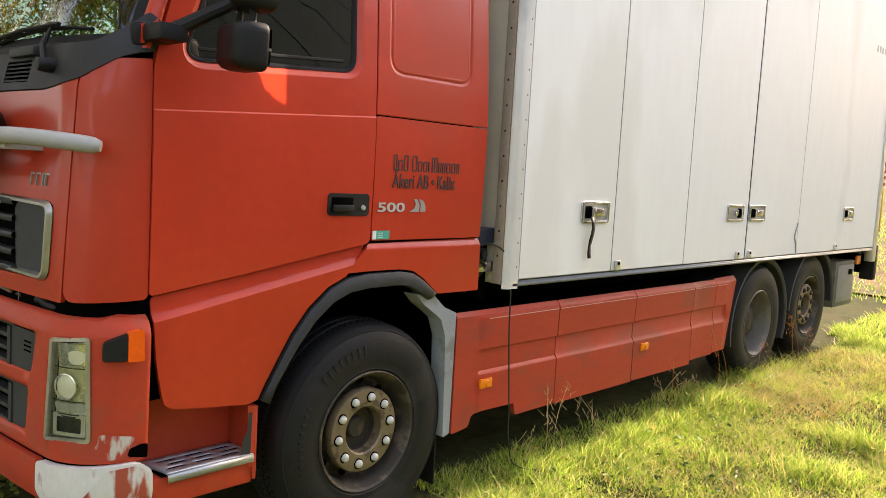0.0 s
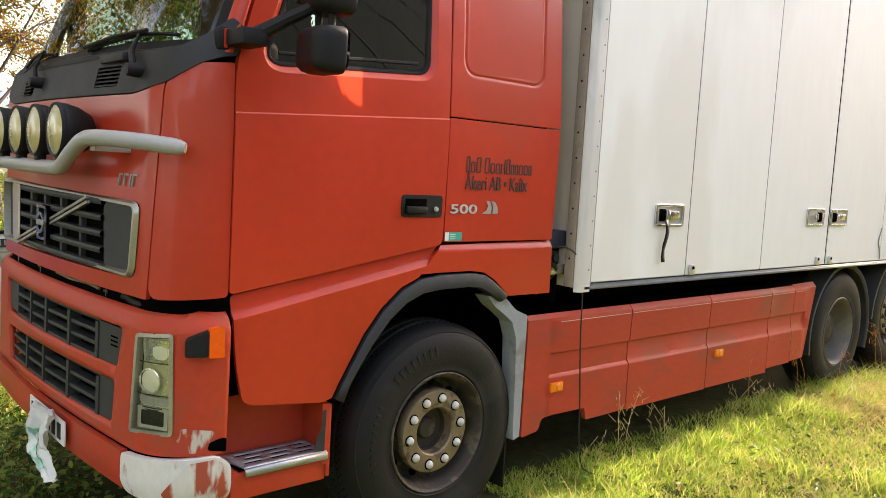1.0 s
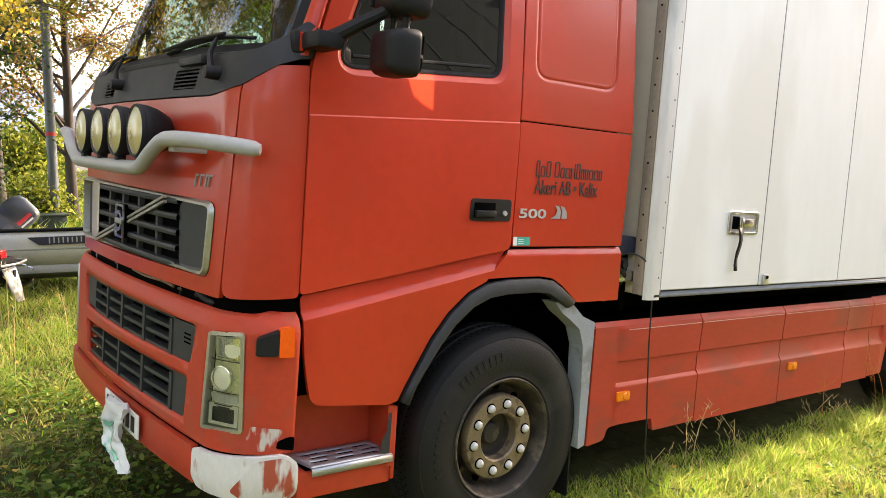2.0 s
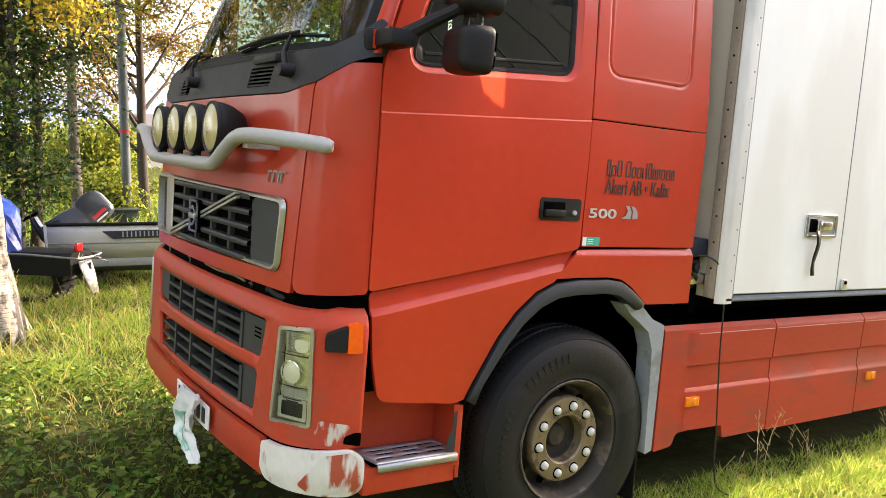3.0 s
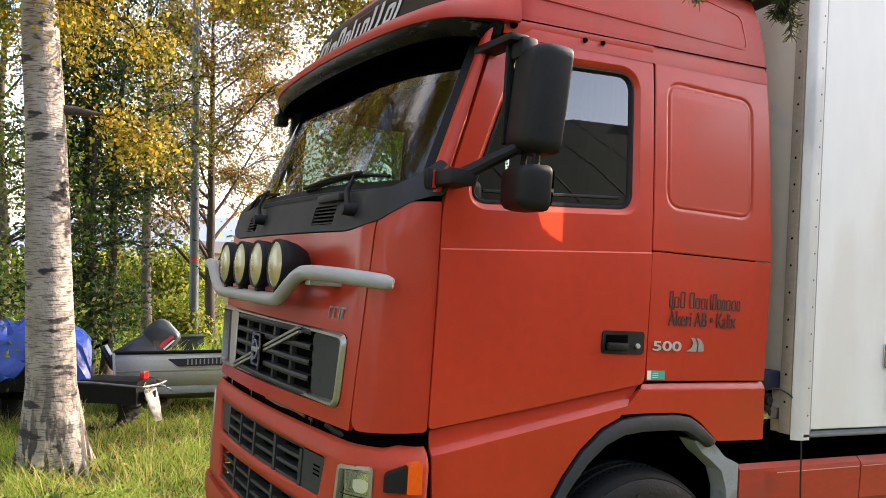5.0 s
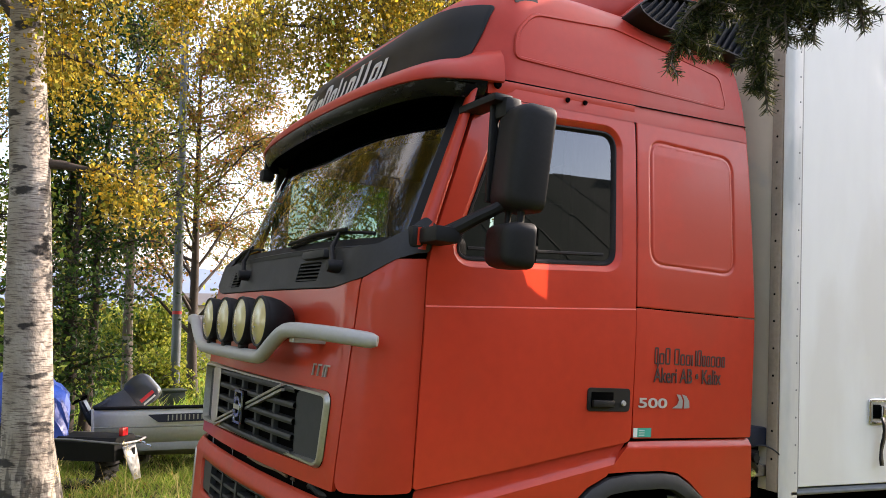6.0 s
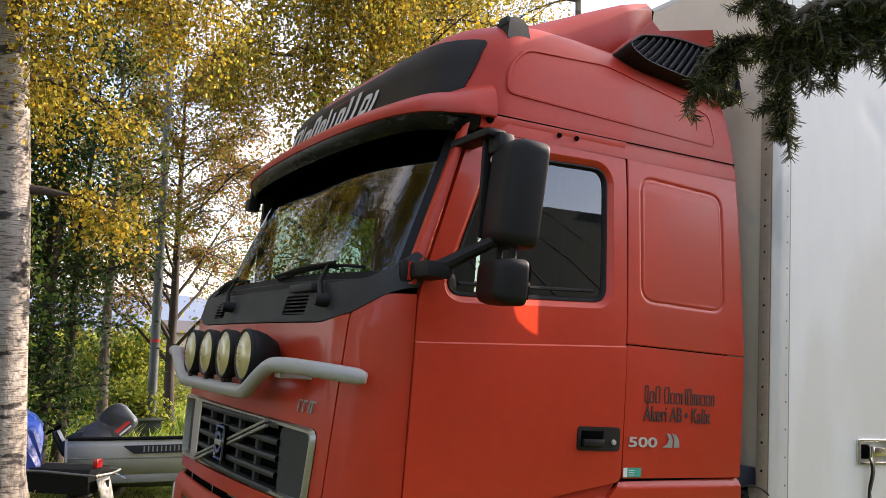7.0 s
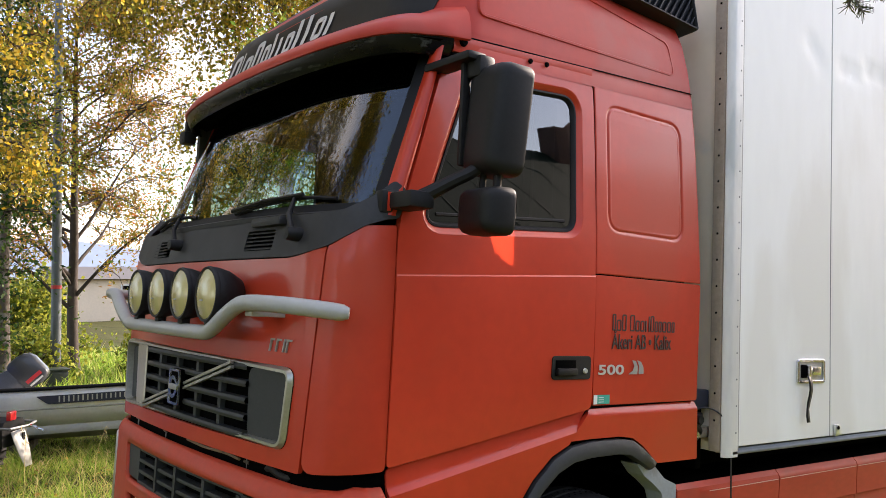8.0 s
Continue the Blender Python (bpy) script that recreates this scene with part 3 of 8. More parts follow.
part("window_glass", g_panel(inset(WIN, 0.018), on_side(-0.03), step=0.15), GLASS_SIDE, door, "tinted side window", smooth=180)
part("window_rail", g_loft([[(side_x(2.25) + d, y, 2.225 + 0.07 * (y - 0.5) + h) for y in np.linspace(0.5, 1.22, 8)] for d, h in ((-0.03, 0), (-0.024, 0.004), (-0.024, 0.012), (-0.03, 0.016))], closed=False), BLACK_PLASTIC, door)
HX = side_x(1.64) + 0.008
handle = part("handle", g_panel(rect(1.13, 1.375, 1.588, 1.69, 0.02), on_side(0.013)), BLACK_PLASTIC, door, "black recessed door handle with a lock", solid=0.02, bevel=0.006)
part("grip_well", g_box(HX + 0.003, HX + 0.0075, 1.15, 1.275, 1.605, 1.672, 0.0015), DARK, handle)
part("grip", g_box(HX + 0.006, HX + 0.024, 1.15, 1.272, 1.606, 1.638, 0.008), BLACK_PLASTIC, handle)
part("lock", g_lathe([(0.0, 0.014), (0.010, 0.014), (0.013, 0.006)], (HX, 1.335, 1.625), "x", 16), SILVER, handle)

# rear side of the cab: pressed panel above, plain below, low panel over the wheel
SPO = rounded([(1.485, 2.262), (2.062, 2.262), (2.05, 2.868), (1.475, 2.868)], 0.09, 7)


def sleeper_pt(f, g):
    """The upper side panel with a narrow groove pressed round its middle; f, g run 0 to 1 along and up it."""
    y = (1.408 - 0.010 * g) * (1 - f) + (2.208 - 0.043 * g) * f
    z = 2.062 + g * (0.928 * (1 - f) + 0.978 * f)
    d = poly_dist((y, z), SPO)
    return (side_x(z) - 0.0065 * math.exp(-((d + 0.008) / 0.006) ** 2) - (0.002 if d < -0.02 else 0.0), y, z)


part("side_panel", g_loft([[sleeper_pt(f, g) for f in np.linspace(0, 1, 130)] for g in np.linspace(0, 1, 150)], closed=False), RED, truck, "red sleeper side panel with a pressed outline", smooth=60, solid=0.008)
LOW = rounded([(1.4085, 1.468), (2.196, 1.470), (2.208, 2.056), (1.4085, 2.056)], 0.012)
low = part("side_panel", g_panel(LOW, on_side(), step=0.1), RED, truck, solid=0.02, bevel=0.004)
ARCH_O = [(0.800, 0.79), (0.83, 0.85), (0.885, 0.94), (0.958, 1.057), (1.05, 1.165), (1.162, 1.253), (1.27, 1.297), (1.40, 1.312), (1.60, 1.312), (1.69, 1.30), (1.76, 1.262), (1.865, 1.188)]
ARCH_I = [(0.850, 0.77), (0.884, 0.852), (0.938, 0.93), (1.01, 1.02), (1.09, 1.105), (1.185, 1.175), (1.285, 1.212), (1.40, 1.225), (1.58, 1.228), (1.655, 1.22), (1.71, 1.195), (1.80, 1.150)]
ARCH_O, ARCH_I = ([(a + 0.034 * max(0.0, 1.3 - a), b) for a, b in arc] for arc in (ARCH_O, ARCH_I))
ARCH_I = [(c + 0.22 * (a - c), d + 0.22 * (b - d)) for (a, b), (c, d) in zip(ARCH_O, ARCH_I)]
REAR_LOW = [(1.398, 1.453), (1.27, 1.318), (1.405, 1.322), (1.60, 1.322), (1.695, 1.310), (1.77, 1.27), (1.885, 1.180), (2.205, 1.178), (2.20, 1.464)]


def fender_skin(y, z):
    top = 1.276 + 0.155 * (y - 0.3)
    line = 1.185 + 0.185 * (y - 0.38)
    x = side_x(z) + 0.004
    if z > line:
        x -= 0.016 * min(1.0, (z - line) / 0.024) + 0.010 * min(1.0, (z - line) / max(0.01, top - line))
    x -= 0.014 * max(0.0, (0.42 - y) / 0.12) ** 2
    return (x, y, z)


FEND = [(0.322, 1.272), (0.343, 1.0), (0.376, 0.845), (0.41, 0.822), (0.755, 0.782), (0.805, 0.795)] + [(a - 0.008, b + 0.008) for a, b in ARCH_O[1:7]] + [(1.387, 1.447), (1.12, 1.405), (0.75, 1.343)]
part("front_fender", g_panel(rounded(FEND, [0.02, 0.1, 0.05, 0.03, 0.02] + [0.0] * 7 + [0.004, 0.1, 0.1], 4), fender_skin, step=0.04,
                             cuts=[((0.38, 1.185), (-0.185, 1)), ((0.38, 1.194), (-0.185, 1)), ((0.38, 1.203), (-0.185, 1)), ((0.38, 1.215), (-0.185, 1))]), RED, truck, "red fender ahead of the front wheel", solid=0.025, bevel=0.006)
part("rear_fender_panel", g_panel(rounded(REAR_LOW, 0.01, 3), lambda y, z: (side_x(z) + 0.004 - (0.02 * max(0.0, (z - 1.43) / 0.03)), y, z), step=0.08, cuts=[((0, 1.43), (0, 1))]), RED, truck, solid=0.025, bevel=0.005)
arch_rings = []
for (a, b), (c, d) in zip(ARCH_O, ARCH_I):
    m = ((a + c) / 2, (b + d) / 2)
    arch_rings.append([(1.235, a, b), (1.262, a * 0.97 + c * 0.03, b * 0.97 + d * 0.03), (1.274, m[0], m[1]), (1.268, c, d), (1.255, c, d - 0.004), (1.215, c, d - 0.004)])
part("arch_trim", g_loft(arch_rings, closed=False), ARCH_PLASTIC, truck, "slate grey plastic wheel arch trim", smooth=50, solid=0.006)
MUD = [(1.74, 1.185), (1.86, 1.180), (1.955, 1.10), (2.052, 1.062), (2.055, 0.392), (2.005, 0.378), (1.99, 0.70), (1.975, 0.94), (1.935, 1.035), (1.865, 1.085), (1.80, 1.125)]
part("mudguard", g_panel(rounded(MUD[::-1], 0.008, 3), on_side(-0.005), step=0.12), MUD_GREY, truck, "pale grey plastic mudguard behind the front wheel", solid=0.10, bevel=0.006)
part("mudflap", g_box(0.85, 1.18, 2.0, 2.012, 0.10, 0.75, 0.004), BLACK_PLASTIC, truck)

# ---- bumper, lamps and step ----
HL = rounded([(1.01, 0.724), (1.203, 0.734), (1.193, 1.129), (1.037, 1.114)], 0.015, 3)
UG = rounded([(-0.77, 0.920), (0.879, 0.945), (0.918, 1.117), (-0.81, 1.100)], 0.03, 4)
LG = rounded([(-0.70, 0.670), (0.842, 0.708), (0.86, 0.890), (-0.735, 0.855)], 0.03, 4)


def bump_skin(u, z, out=0.0):
    push = 0.012 - 0.05 * max(0.0, (z - 1.12) / 0.09) ** 2
    x, y, z = wrap(u, z, push + out)
    return (x, y - 0.012, z)


bumper = part("bumper", g_panel(rounded([(-1.29, 0.635), (1.405, 0.650), (1.41, 1.235), (1.22, 1.20), (-1.14, 1.19), (-1.31, 1.205)], [0.02, 0.03, 0.05, 0.02, 0.02, 0.05], 4), bump_skin, holes=[HL, UG, LG], step=0.045,
                                cuts=[((0, 1.135), (0, 1)), ((0, 1.15), (0, 1)), ((0, 1.165), (0, 1)), ((0, 1.18), (0, 1))]), RED_BUMPER, truck, "weathered red front bumper with scraped corner", solid=0.03)
VAL = rounded([(-1.27, 0.465), (0.965, 0.475), (0.965, 0.632), (-1.28, 0.62)], [0.05, 0.0, 0.0, 0.02], 4)


def val_skin(u, z):
    x, y, z = wrap(u, z, 0.03 - 0.30 * max(0.0, 0.52 - z))
    return (x, y - 0.012, z)


part("valance", g_panel(VAL, val_skin, step=0.06), RED_BUMPER, bumper, solid=0.03, bevel=0.008)
part("valance_corner", g_panel(rounded([(0.969, 0.475), (1.38, 0.445), (1.425, 0.47), (1.42, 0.61), (1.36, 0.648), (1.20, 0.640), (0.969, 0.632)], [0.04, 0.04, 0.03, 0.03, 0.03, 0.05, 0.03], 4), val_skin, step=0.04), BARE_WHITE, bumper, "bare white corner with red paint scraped off", solid=0.03, bevel=0.008)
part("paint_remnant", g_panel(rounded([(1.17, 0.50), (1.22, 0.462), (1.37, 0.462), (1.415, 0.485), (1.41, 0.60), (1.355, 0.638), (1.26, 0.628), (1.235, 0.59)], 0.015, 3), lambda u, z: Vector(val_skin(u, z)) + Vector((0.002, -0.002, 0)), step=0.04), STREAKED, bumper, "red paint left in scraped streaks")
part("scraped_patch", g_panel(rounded([(1.17, 0.664), (1.395, 0.662), (1.385, 0.69), (1.35, 0.748), (1.29, 0.757), (1.235, 0.765), (1.225, 0.72), (1.19, 0.70)], 0.012, 3), lambda u, z: bump_skin(u, z, 0.0025), step=0.04), SCRAPED, bumper, "paint scraped to the primer")
part("broken_hole", g_panel(rounded([(1.33, 0.672), (1.403, 0.655), (1.404, 0.712), (1.375, 0.715), (1.335, 0.702)], 0.010, 3), lambda u, z: bump_skin(u, z, 0.005)), DARK, bumper, "broken hole in the bumper corner")
part("reinforcement", g_panel(rect(-1.2, 1.28, 0.5, 1.15), lambda u, z: wrap(u, z, -0.10), step=0.2), DARK, bumper)

# two lower grilles
for loop, z0, z1, name in ((UG, 0.936, 1.098, "upper"), (LG, 0.692, 0.868, "lower")):
    lg = part("bumper_grille", g_panel(inset(loop, 0.004), lambda u, z: bump_skin(u, z, -0.07), step=0.3), DARK, bumper, "dark grey bumper grille of open cells")
    plates = ((0.67, 0.908), (-0.795, -0.585)) if name == "upper" else ((0.69, 0.852),)
    for a, b in plates:
        lo, hi = (0.936, 1.104) if name == "upper" else (0.700, 0.880)
        pl = rounded([(a, lo), (b - 0.03, lo + 0.008), (b, hi), (a, hi)], [0.004, 0.03, 0.03, 0.004])
        if a < 0:
            pl = rounded([(a + 0.03, lo), (b, lo), (b, hi - 0.004), (a, hi - 0.006)], [0.03, 0.004, 0.004, 0.03])
        part("blank_plate", g_panel(pl, lambda u, z: bump_skin(u, z, -0.012), step=0.06), GREY_PLASTIC, lg, solid=0.03, bevel=0.006)
        if a > 0 and name == "upper":
            for k in range(3):
                part("slot", g_panel(rect(0.79, 0.855, 1.02 + 0.018 * k, 1.028 + 0.018 * k), lambda u, z: bump_skin(u, z, -0.010)), DARK, lg)
    for k in range(4):
        z = z0 + (z1 - z0) * k / 3
        part("grille_bar", g_loft([[bump_skin(u, z + h + 0.012 * (u + 0.1), d) for u in np.linspace(-0.68 if name == "lower" else -0.6, 0.69, 14)] for d, h in ((-0.014, -0.008), (-0.012, 0.0), (-0.014, 0.008), (-0.06, 0.008), (-0.06, -0.008), (-0.014, -0.008))], closed=False), GREY_PLASTIC, lg)
    for u in (-0.30, 0.02, 0.34, 0.66) if name == "upper" else (-0.36, -0.01, 0.34, 0.68):
        part("grille_post", g_loft([[bump_skin(u + h, z, d) for z in (z0, z1)] for d, h in ((-0.006, -0.014), (-0.006, 0.014), (-0.06, 0.012), (-0.06, -0.012), (-0.006, -0.014))], closed=False), GREY_PLASTIC, lg)

# headlamp: frame, housing, three reflectors, cover glass
for s in (1, -1):
    F = HL if s > 0 else [(2 * XC - 0.06 - a, b) for a, b in HL][::-1]
    hl = part("headlamp", g_loft([[bump_skin(*q, -0.01) for q in inset(F, -0.006)], [bump_skin(*q, 0.008) for q in inset(F, -0.003)], [bump_skin(*q, 0.008) for q in inset(F, 0.012)], [bump_skin(*q, -0.02) for q in inset(F, 0.016)]]), DULL_CHROME, bumper, "clear headlamp in a grey-green frame")
    part("housing", g_panel(inset(F, 0.02), lambda u, z: bump_skin(u, z, -0.022), step=0.08), REFLECTOR_GREEN, hl)
    mid = 1.098 if s > 0 else -1.098
    c = Vector(bump_skin(mid, 0.935, -0.012))
    part("dipped_lamp", moved(g_lathe([(0.0, -0.004), (0.022, -0.003), (0.038, 0.0), (0.044, 0.004), (0.046, 0.02)], (0, 0, 0), "y", 28), Matrix.Translation(c) @ pose(0, 0, 0, 0, 0, 27 * s)), PROJECTOR, hl, "round bright projector lamp")
    for za, zb, mt in ((1.015, 1.10, REFLECTOR), (0.838, 0.875, RIBBED), (0.755, 0.825, GREY_PLASTIC)):
        ua, ub = 1.035 + 0.065 * (za - 0.724), 1.178
        if s < 0:
            ua, ub = -ub, -ua
        part("reflector", g_panel(rect(ua, ub, za, zb, 0.012), lambda u, z: bump_skin(u, z, -0.020 + 0.010 * (z - za) / (zb - za) + 0.0 * math.sin((z - za) / (zb - za) * math.pi)), step=0.02), mt, hl)
    for za, zb in ((1.006, 1.011), (0.880, 0.884), (0.829, 0.834)):
        ua, ub = (1.03, 1.185) if s > 0 else (-1.185, -1.03)
        part("divider", g_panel(rect(ua, ub, za, zb), lambda u, z: bump_skin(u, z, -0.008), step=0.05), GREY_PLASTIC, hl)
    ua, ub = (1.105, 1.175) if s > 0 else (-1.175, -1.105)
    part("bulb_bowl", g_panel(rect(ua, ub, 1.022, 1.09, 0.03), lambda u, z: bump_skin(u, z, -0.012 - 0.05 * ((u - (ua + ub) / 2) ** 2 + (z - 1.056) ** 2) ** 0.5), step=0.014), PROJECTOR, hl, "bright upper bulb bowl")
    part("lower_bezel", g_loft([[bump_skin(*q, d) for q in lp] for lp, d in ((rect(*((1.044, 1.182) if s > 0 else (-1.182, -1.044)), 0.748, 0.834, 0.008), -0.016), (rect(*((1.044, 1.182) if s > 0 else (-1.182, -1.044)), 0.748, 0.834, 0.008), -0.006), (rect(*((1.062, 1.166) if s > 0 else (-1.166, -1.062)), 0.762, 0.82, 0.006), -0.008))]), RIBBED, hl)
    part("lamp_ring", moved(g_lathe([(0.044, -0.001), (0.047, -0.005), (0.051, -0.004), (0.052, 0.004)], (0, 0, 0), "y", 28), Matrix.Translation(c) @ pose(0, 0, 0, 0, 0, 27 * s)), REFLECTOR, hl)
    part("lamp_glass", g_panel(inset(F, 0.02), lambda u, z: bump_skin(u, z, 0.004), step=0.08), GLASS_LENS, hl, smooth=180)
    ua, ub = (1.24, 1.322) if s > 0 else (-1.322, -1.24)
    cover = [(ua, 1.045), (ub, 1.045), (ub, 1.150), (ua, 1.118)] if s > 0 else [(ua, 1.045), (ub, 1.045), (ub, 1.118), (ua, 1.150)]
    turn = part("indicator", g_loft([[bump_skin(a, b, d) for a, b in rounded(loop, 0.012, 3)] for loop, d in ((cover, -0.01), (cover, 0.02), (inset(cover, 0.006), 0.034))], caps=True), BLACK_PLASTIC, bumper, "black corner lamp housing with an orange lens")
    va, vb = (1.318, 1.368) if s > 0 else (-1.368, -1.318)
    part("orange_lens", g_loft([[bump_skin(a, b, d) for a, b in rounded([(va, 1.046), (vb, 1.046), (vb, 1.163), (va, 1.153)], 0.006, 3)] for d in (-0.01, 0.038, 0.042)], caps=True), ORANGE, turn)

# number plate, drawn as plain bars, below the grille
plate = part("number_plate", g_box(-0.05, 0.47, wrap(0.1, 0.55)[1] - 0.060, wrap(0.1, 0.55)[1] - 0.052, 0.510, 0.620, 0.003), PAPER, bumper, "white number plate with dark bars")
for k in range(6):
    x = -0.01 + 0.078 * k
    part("plate_bar", g_box(x, x + 0.045, wrap(0.1, 0.55)[1] - 0.0635, wrap(0.1, 0.55)[1] - 0.059, 0.530, 0.600, 0.001), LETTER_BLACK, plate)

# catches, a hose and a worn seal in the gap above the bumper
for x in (-0.78, -0.284, 0.613):
    y = wrap(x, 1.21)[1] + 0.045
    catch = part("hood_catch", join(g_tube([(x, y, 1.16), (x, y, 1.262)], 0.011, 8), g_box(x - 0.03, x + 0.03, y + 0.012, y + 0.03, 1.17, 1.25, 0.004)), ALU_DULL, bumper, "grey metal catch in the gap")
    part("catch_pin", g_tube([(x - 0.022, y - 0.008, 1.215), (x + 0.022, y - 0.008, 1.215)], 0.007, 6), RIM_BRONZE, catch)
part("gap_hose", g_tube(curve([(0.70, 0.10, 1.19), (0.80, 0.075, 1.222), (0.90, 0.085, 1.205), (1.02, 0.13, 1.215), (1.10, 0.19, 1.20)], 5), 0.017, 8), RUBBER, bumper)
part("gap_seal", g_tube(curve([(0.05, wrap(0.05, 1.23)[1] + 0.02, 1.226), (0.25, wrap(0.25, 1.23)[1] + 0.018, 1.222), (0.45, wrap(0.45, 1.23)[1] + 0.02, 1.228), (0.58, wrap(0.58, 1.23)[1] + 0.02, 1.222)], 5), 0.006, 6), RIM_BRONZE, bumper)

# step behind the bumper corner
step = part("cab_step", join(g_box(1.00, 1.228, 0.345, 0.80, 0.425, 0.545, 0.012), g_panel(rect(0.30, 0.80, 0.50, 0.83), lambda y, z: (1.04, y, z)),
                             g_panel(rounded([(0.775, 0.50), (0.812, 0.50), (0.812, 0.765), (0.765, 0.775)], 0.006, 3), lambda y, z: (1.236, y, z)),
                             g_box(1.02, 1.237, 0.795, 0.815, 0.44, 0.768, 0.006)), RED_BUMPER, truck, "red cab step with a metal tread, cracked edge")
tread_holes = []
for i in range(3):
    for j in range(3):
        y0 = 0.425 + 0.125 * i + 0.025 * (j % 2)
        tread_holes.append(rect(y0, y0 + 0.085, 1.085 + 0.045 * j, 1.103 + 0.045 * j, 0.008, 3))
part("tread_plate", join(g_panel(rounded([(0.36, 1.045), (0.795, 1.045), (0.795, 1.238), (0.40, 1.238)], 0.01, 3), lambda y, x: (x, y, 0.556), holes=tread_holes),
                         g_loft([[(x, y, z) for y in (0.40, 0.795)] for x, z in ((1.236, 0.556), (1.245, 0.552), (1.246, 0.525))], closed=False)), STEP_ALU, step, "worn slotted aluminium tread", solid=0.004)
part("tread_void", g_panel(rect(0.38, 0.79, 1.05, 1.23), lambda y, x: (x, y, 0.548)), DARK, step)
part("torn_edge", g_panel([(0.735, 0.565), (0.782, 0.56), (0.785, 0.745), (0.768, 0.742), (0.762, 0.66), (0.742, 0.63)], lambda y, z: (1.2395, y, z)), ARCH_PLASTIC, step, "dark hole where the edge is torn")

# bull bar and its four lamps
bar_pts = [(-1.17, 0.10, 1.872), (-1.08, -0.02, 1.878), (-0.90, -0.085, 1.880), (-0.76, -0.10, 1.870), (-0.62, -0.11, 1.80), (-0.50, -0.11, 1.742), (-0.40, -0.11, 1.732), (0.10, -0.11, 1.728),
           (0.46, -0.11, 1.728), (0.56, -0.11, 1.740), (0.68, -0.11, 1.795), (0.80, -0.105, 1.845), (0.90, -0.095, 1.856), (1.05, -0.055, 1.853), (1.17, 0.01, 1.845), (1.252, 0.11, 1.833)]
cv = curve(bar_pts, 6)
bar = part("light_bar", g_tube(cv, [0.031] * (len(cv) - 2) + [0.029, 0.020], 16), BAR_GREY, truck, "bent grey painted tube with four spot lamps", smooth=60)
for x in (-0.80, 0.86):
    part("bar_bracket", g_box(x - 0.03, x + 0.03, -0.09, 0.06, 1.805, 1.83, 0.005), BAR_GREY, bar)
for x in (-0.325, -0.030, 0.262, 0.556):
    c = (x, -0.135, 1.884)
    sp = part("spot_lamp", g_lathe([(0.108, 0.0), (0.112, 0.012), (0.110, 0.04), (0.098, 0.085), (0.07, 0.135), (0.03, 0.155), (0.0, 0.157)], c, "y", 32), BLACK_PLASTIC, bar, "round black spot lamp with a yellowed lens")
    part("lens_rim", g_lathe([(0.100, -0.004), (0.110, -0.006), (0.114, 0.004), (0.112, 0.014)], c, "y", 32), BLACK_PLASTIC, sp)
    part("lens", g_lathe([(0.0, -0.020), (0.04, -0.018), (0.075, -0.012), (0.102, -0.001)], c, "y", 32), LAMP_YELLOW, sp)
    part("lamp_mark", g_box(x - 0.012, x + 0.012, -0.1575, -0.154, 1.855, 1.862), LETTER_GREY, sp)
    part("lamp_foot", g_box(x - 0.025, x + 0.025, -0.13, -0.09, 1.755, 1.785, 0.006), BLACK_PLASTIC, sp)

# mirrors on the door side
def mirror_shell(w, h, deep, r, m):
    """A mirror housing, open to the rear: half width, half height, half depth, corner radius."""
    ring = lambda k, y: [tuple(m @ Vector((a, y, b))) for a, b in rect(-w + k, w - k, -h + k, h - k, max(0.012, r - k * 0.5), 5)]
    return g_loft([ring(r * 1.1, -deep), ring(r * 0.55, -deep + 0.006), ring(r * 0.18, -deep + 0.024), ring(0.0, -deep + 0.055), ring(0.0, deep - 0.012), ring(0.004, deep), ring(0.011, deep), ring(0.014, deep - 0.01), ring(0.018, -0.02)], caps=True)


def mirror_face(w, h, bulge, m):
    """A mirror glass, bulging by so much in its middle; it looks along its own y."""
    n = 14
    grid = [[tuple(m @ Vector((w * (2 * i / n - 1), bulge * (2 - (2 * i / n - 1) ** 2 - (2 * j / n - 1) ** 2) / 2, h * (2 * j / n - 1)))) for i in range(n + 1)] for j in range(n + 1)]
    return g_loft(grid, closed=False)


MAIN_AT, WIDE_AT = pose(1.492, 0.545, 2.565, -3, 4, -9), pose(1.487, 0.515, 2.225, 0, 3, -12)
mirror = part("mirror", mirror_shell(0.117, 0.205, 0.075, 0.05, MAIN_AT), BLACK_PLASTIC, truck, "large black wing mirror housing", smooth=60)
part("mirror_glass", mirror_face(0.096, 0.183, 0.0, pose(1.500, 0.560, 2.565, -3, 0, 14)), MIRROR, mirror, smooth=180)
part("mirror_ridge", g_box(1.366, 1.388, 0.47, 0.51, 2.40, 2.80, 0.010), BLACK_PLASTIC, mirror)
part("upper_arm", join(g_box(1.17, 1.45, 0.44, 0.53, 2.792, 2.826, 0.014), g_box(1.385, 1.47, 0.48, 0.56, 2.73, 2.815, 0.02)), BLACK_PLASTIC, mirror)
part("lower_arm", join(g_tube(curve([(1.34, 0.325, 2.262), (1.37, 0.365, 2.29), (1.41, 0.42, 2.33), (1.45, 0.48, 2.37), (1.475, 0.52, 2.41)], 6), list(np.linspace(0.030, 0.022, 25)), 10), g_box(1.235, 1.385, 0.255, 0.365, 2.222, 2.285, 0.014)), BLACK_PLASTIC, mirror)
part("mirror_base", g_box(1.19, 1.25, 0.225, 0.290, 2.205, 2.295, 0.02), BLACK_PLASTIC, mirror)
part("mirror_fold_mark", g_box(1.2515, 1.2545, 0.248, 0.262, 2.215, 2.285), RED, mirror)
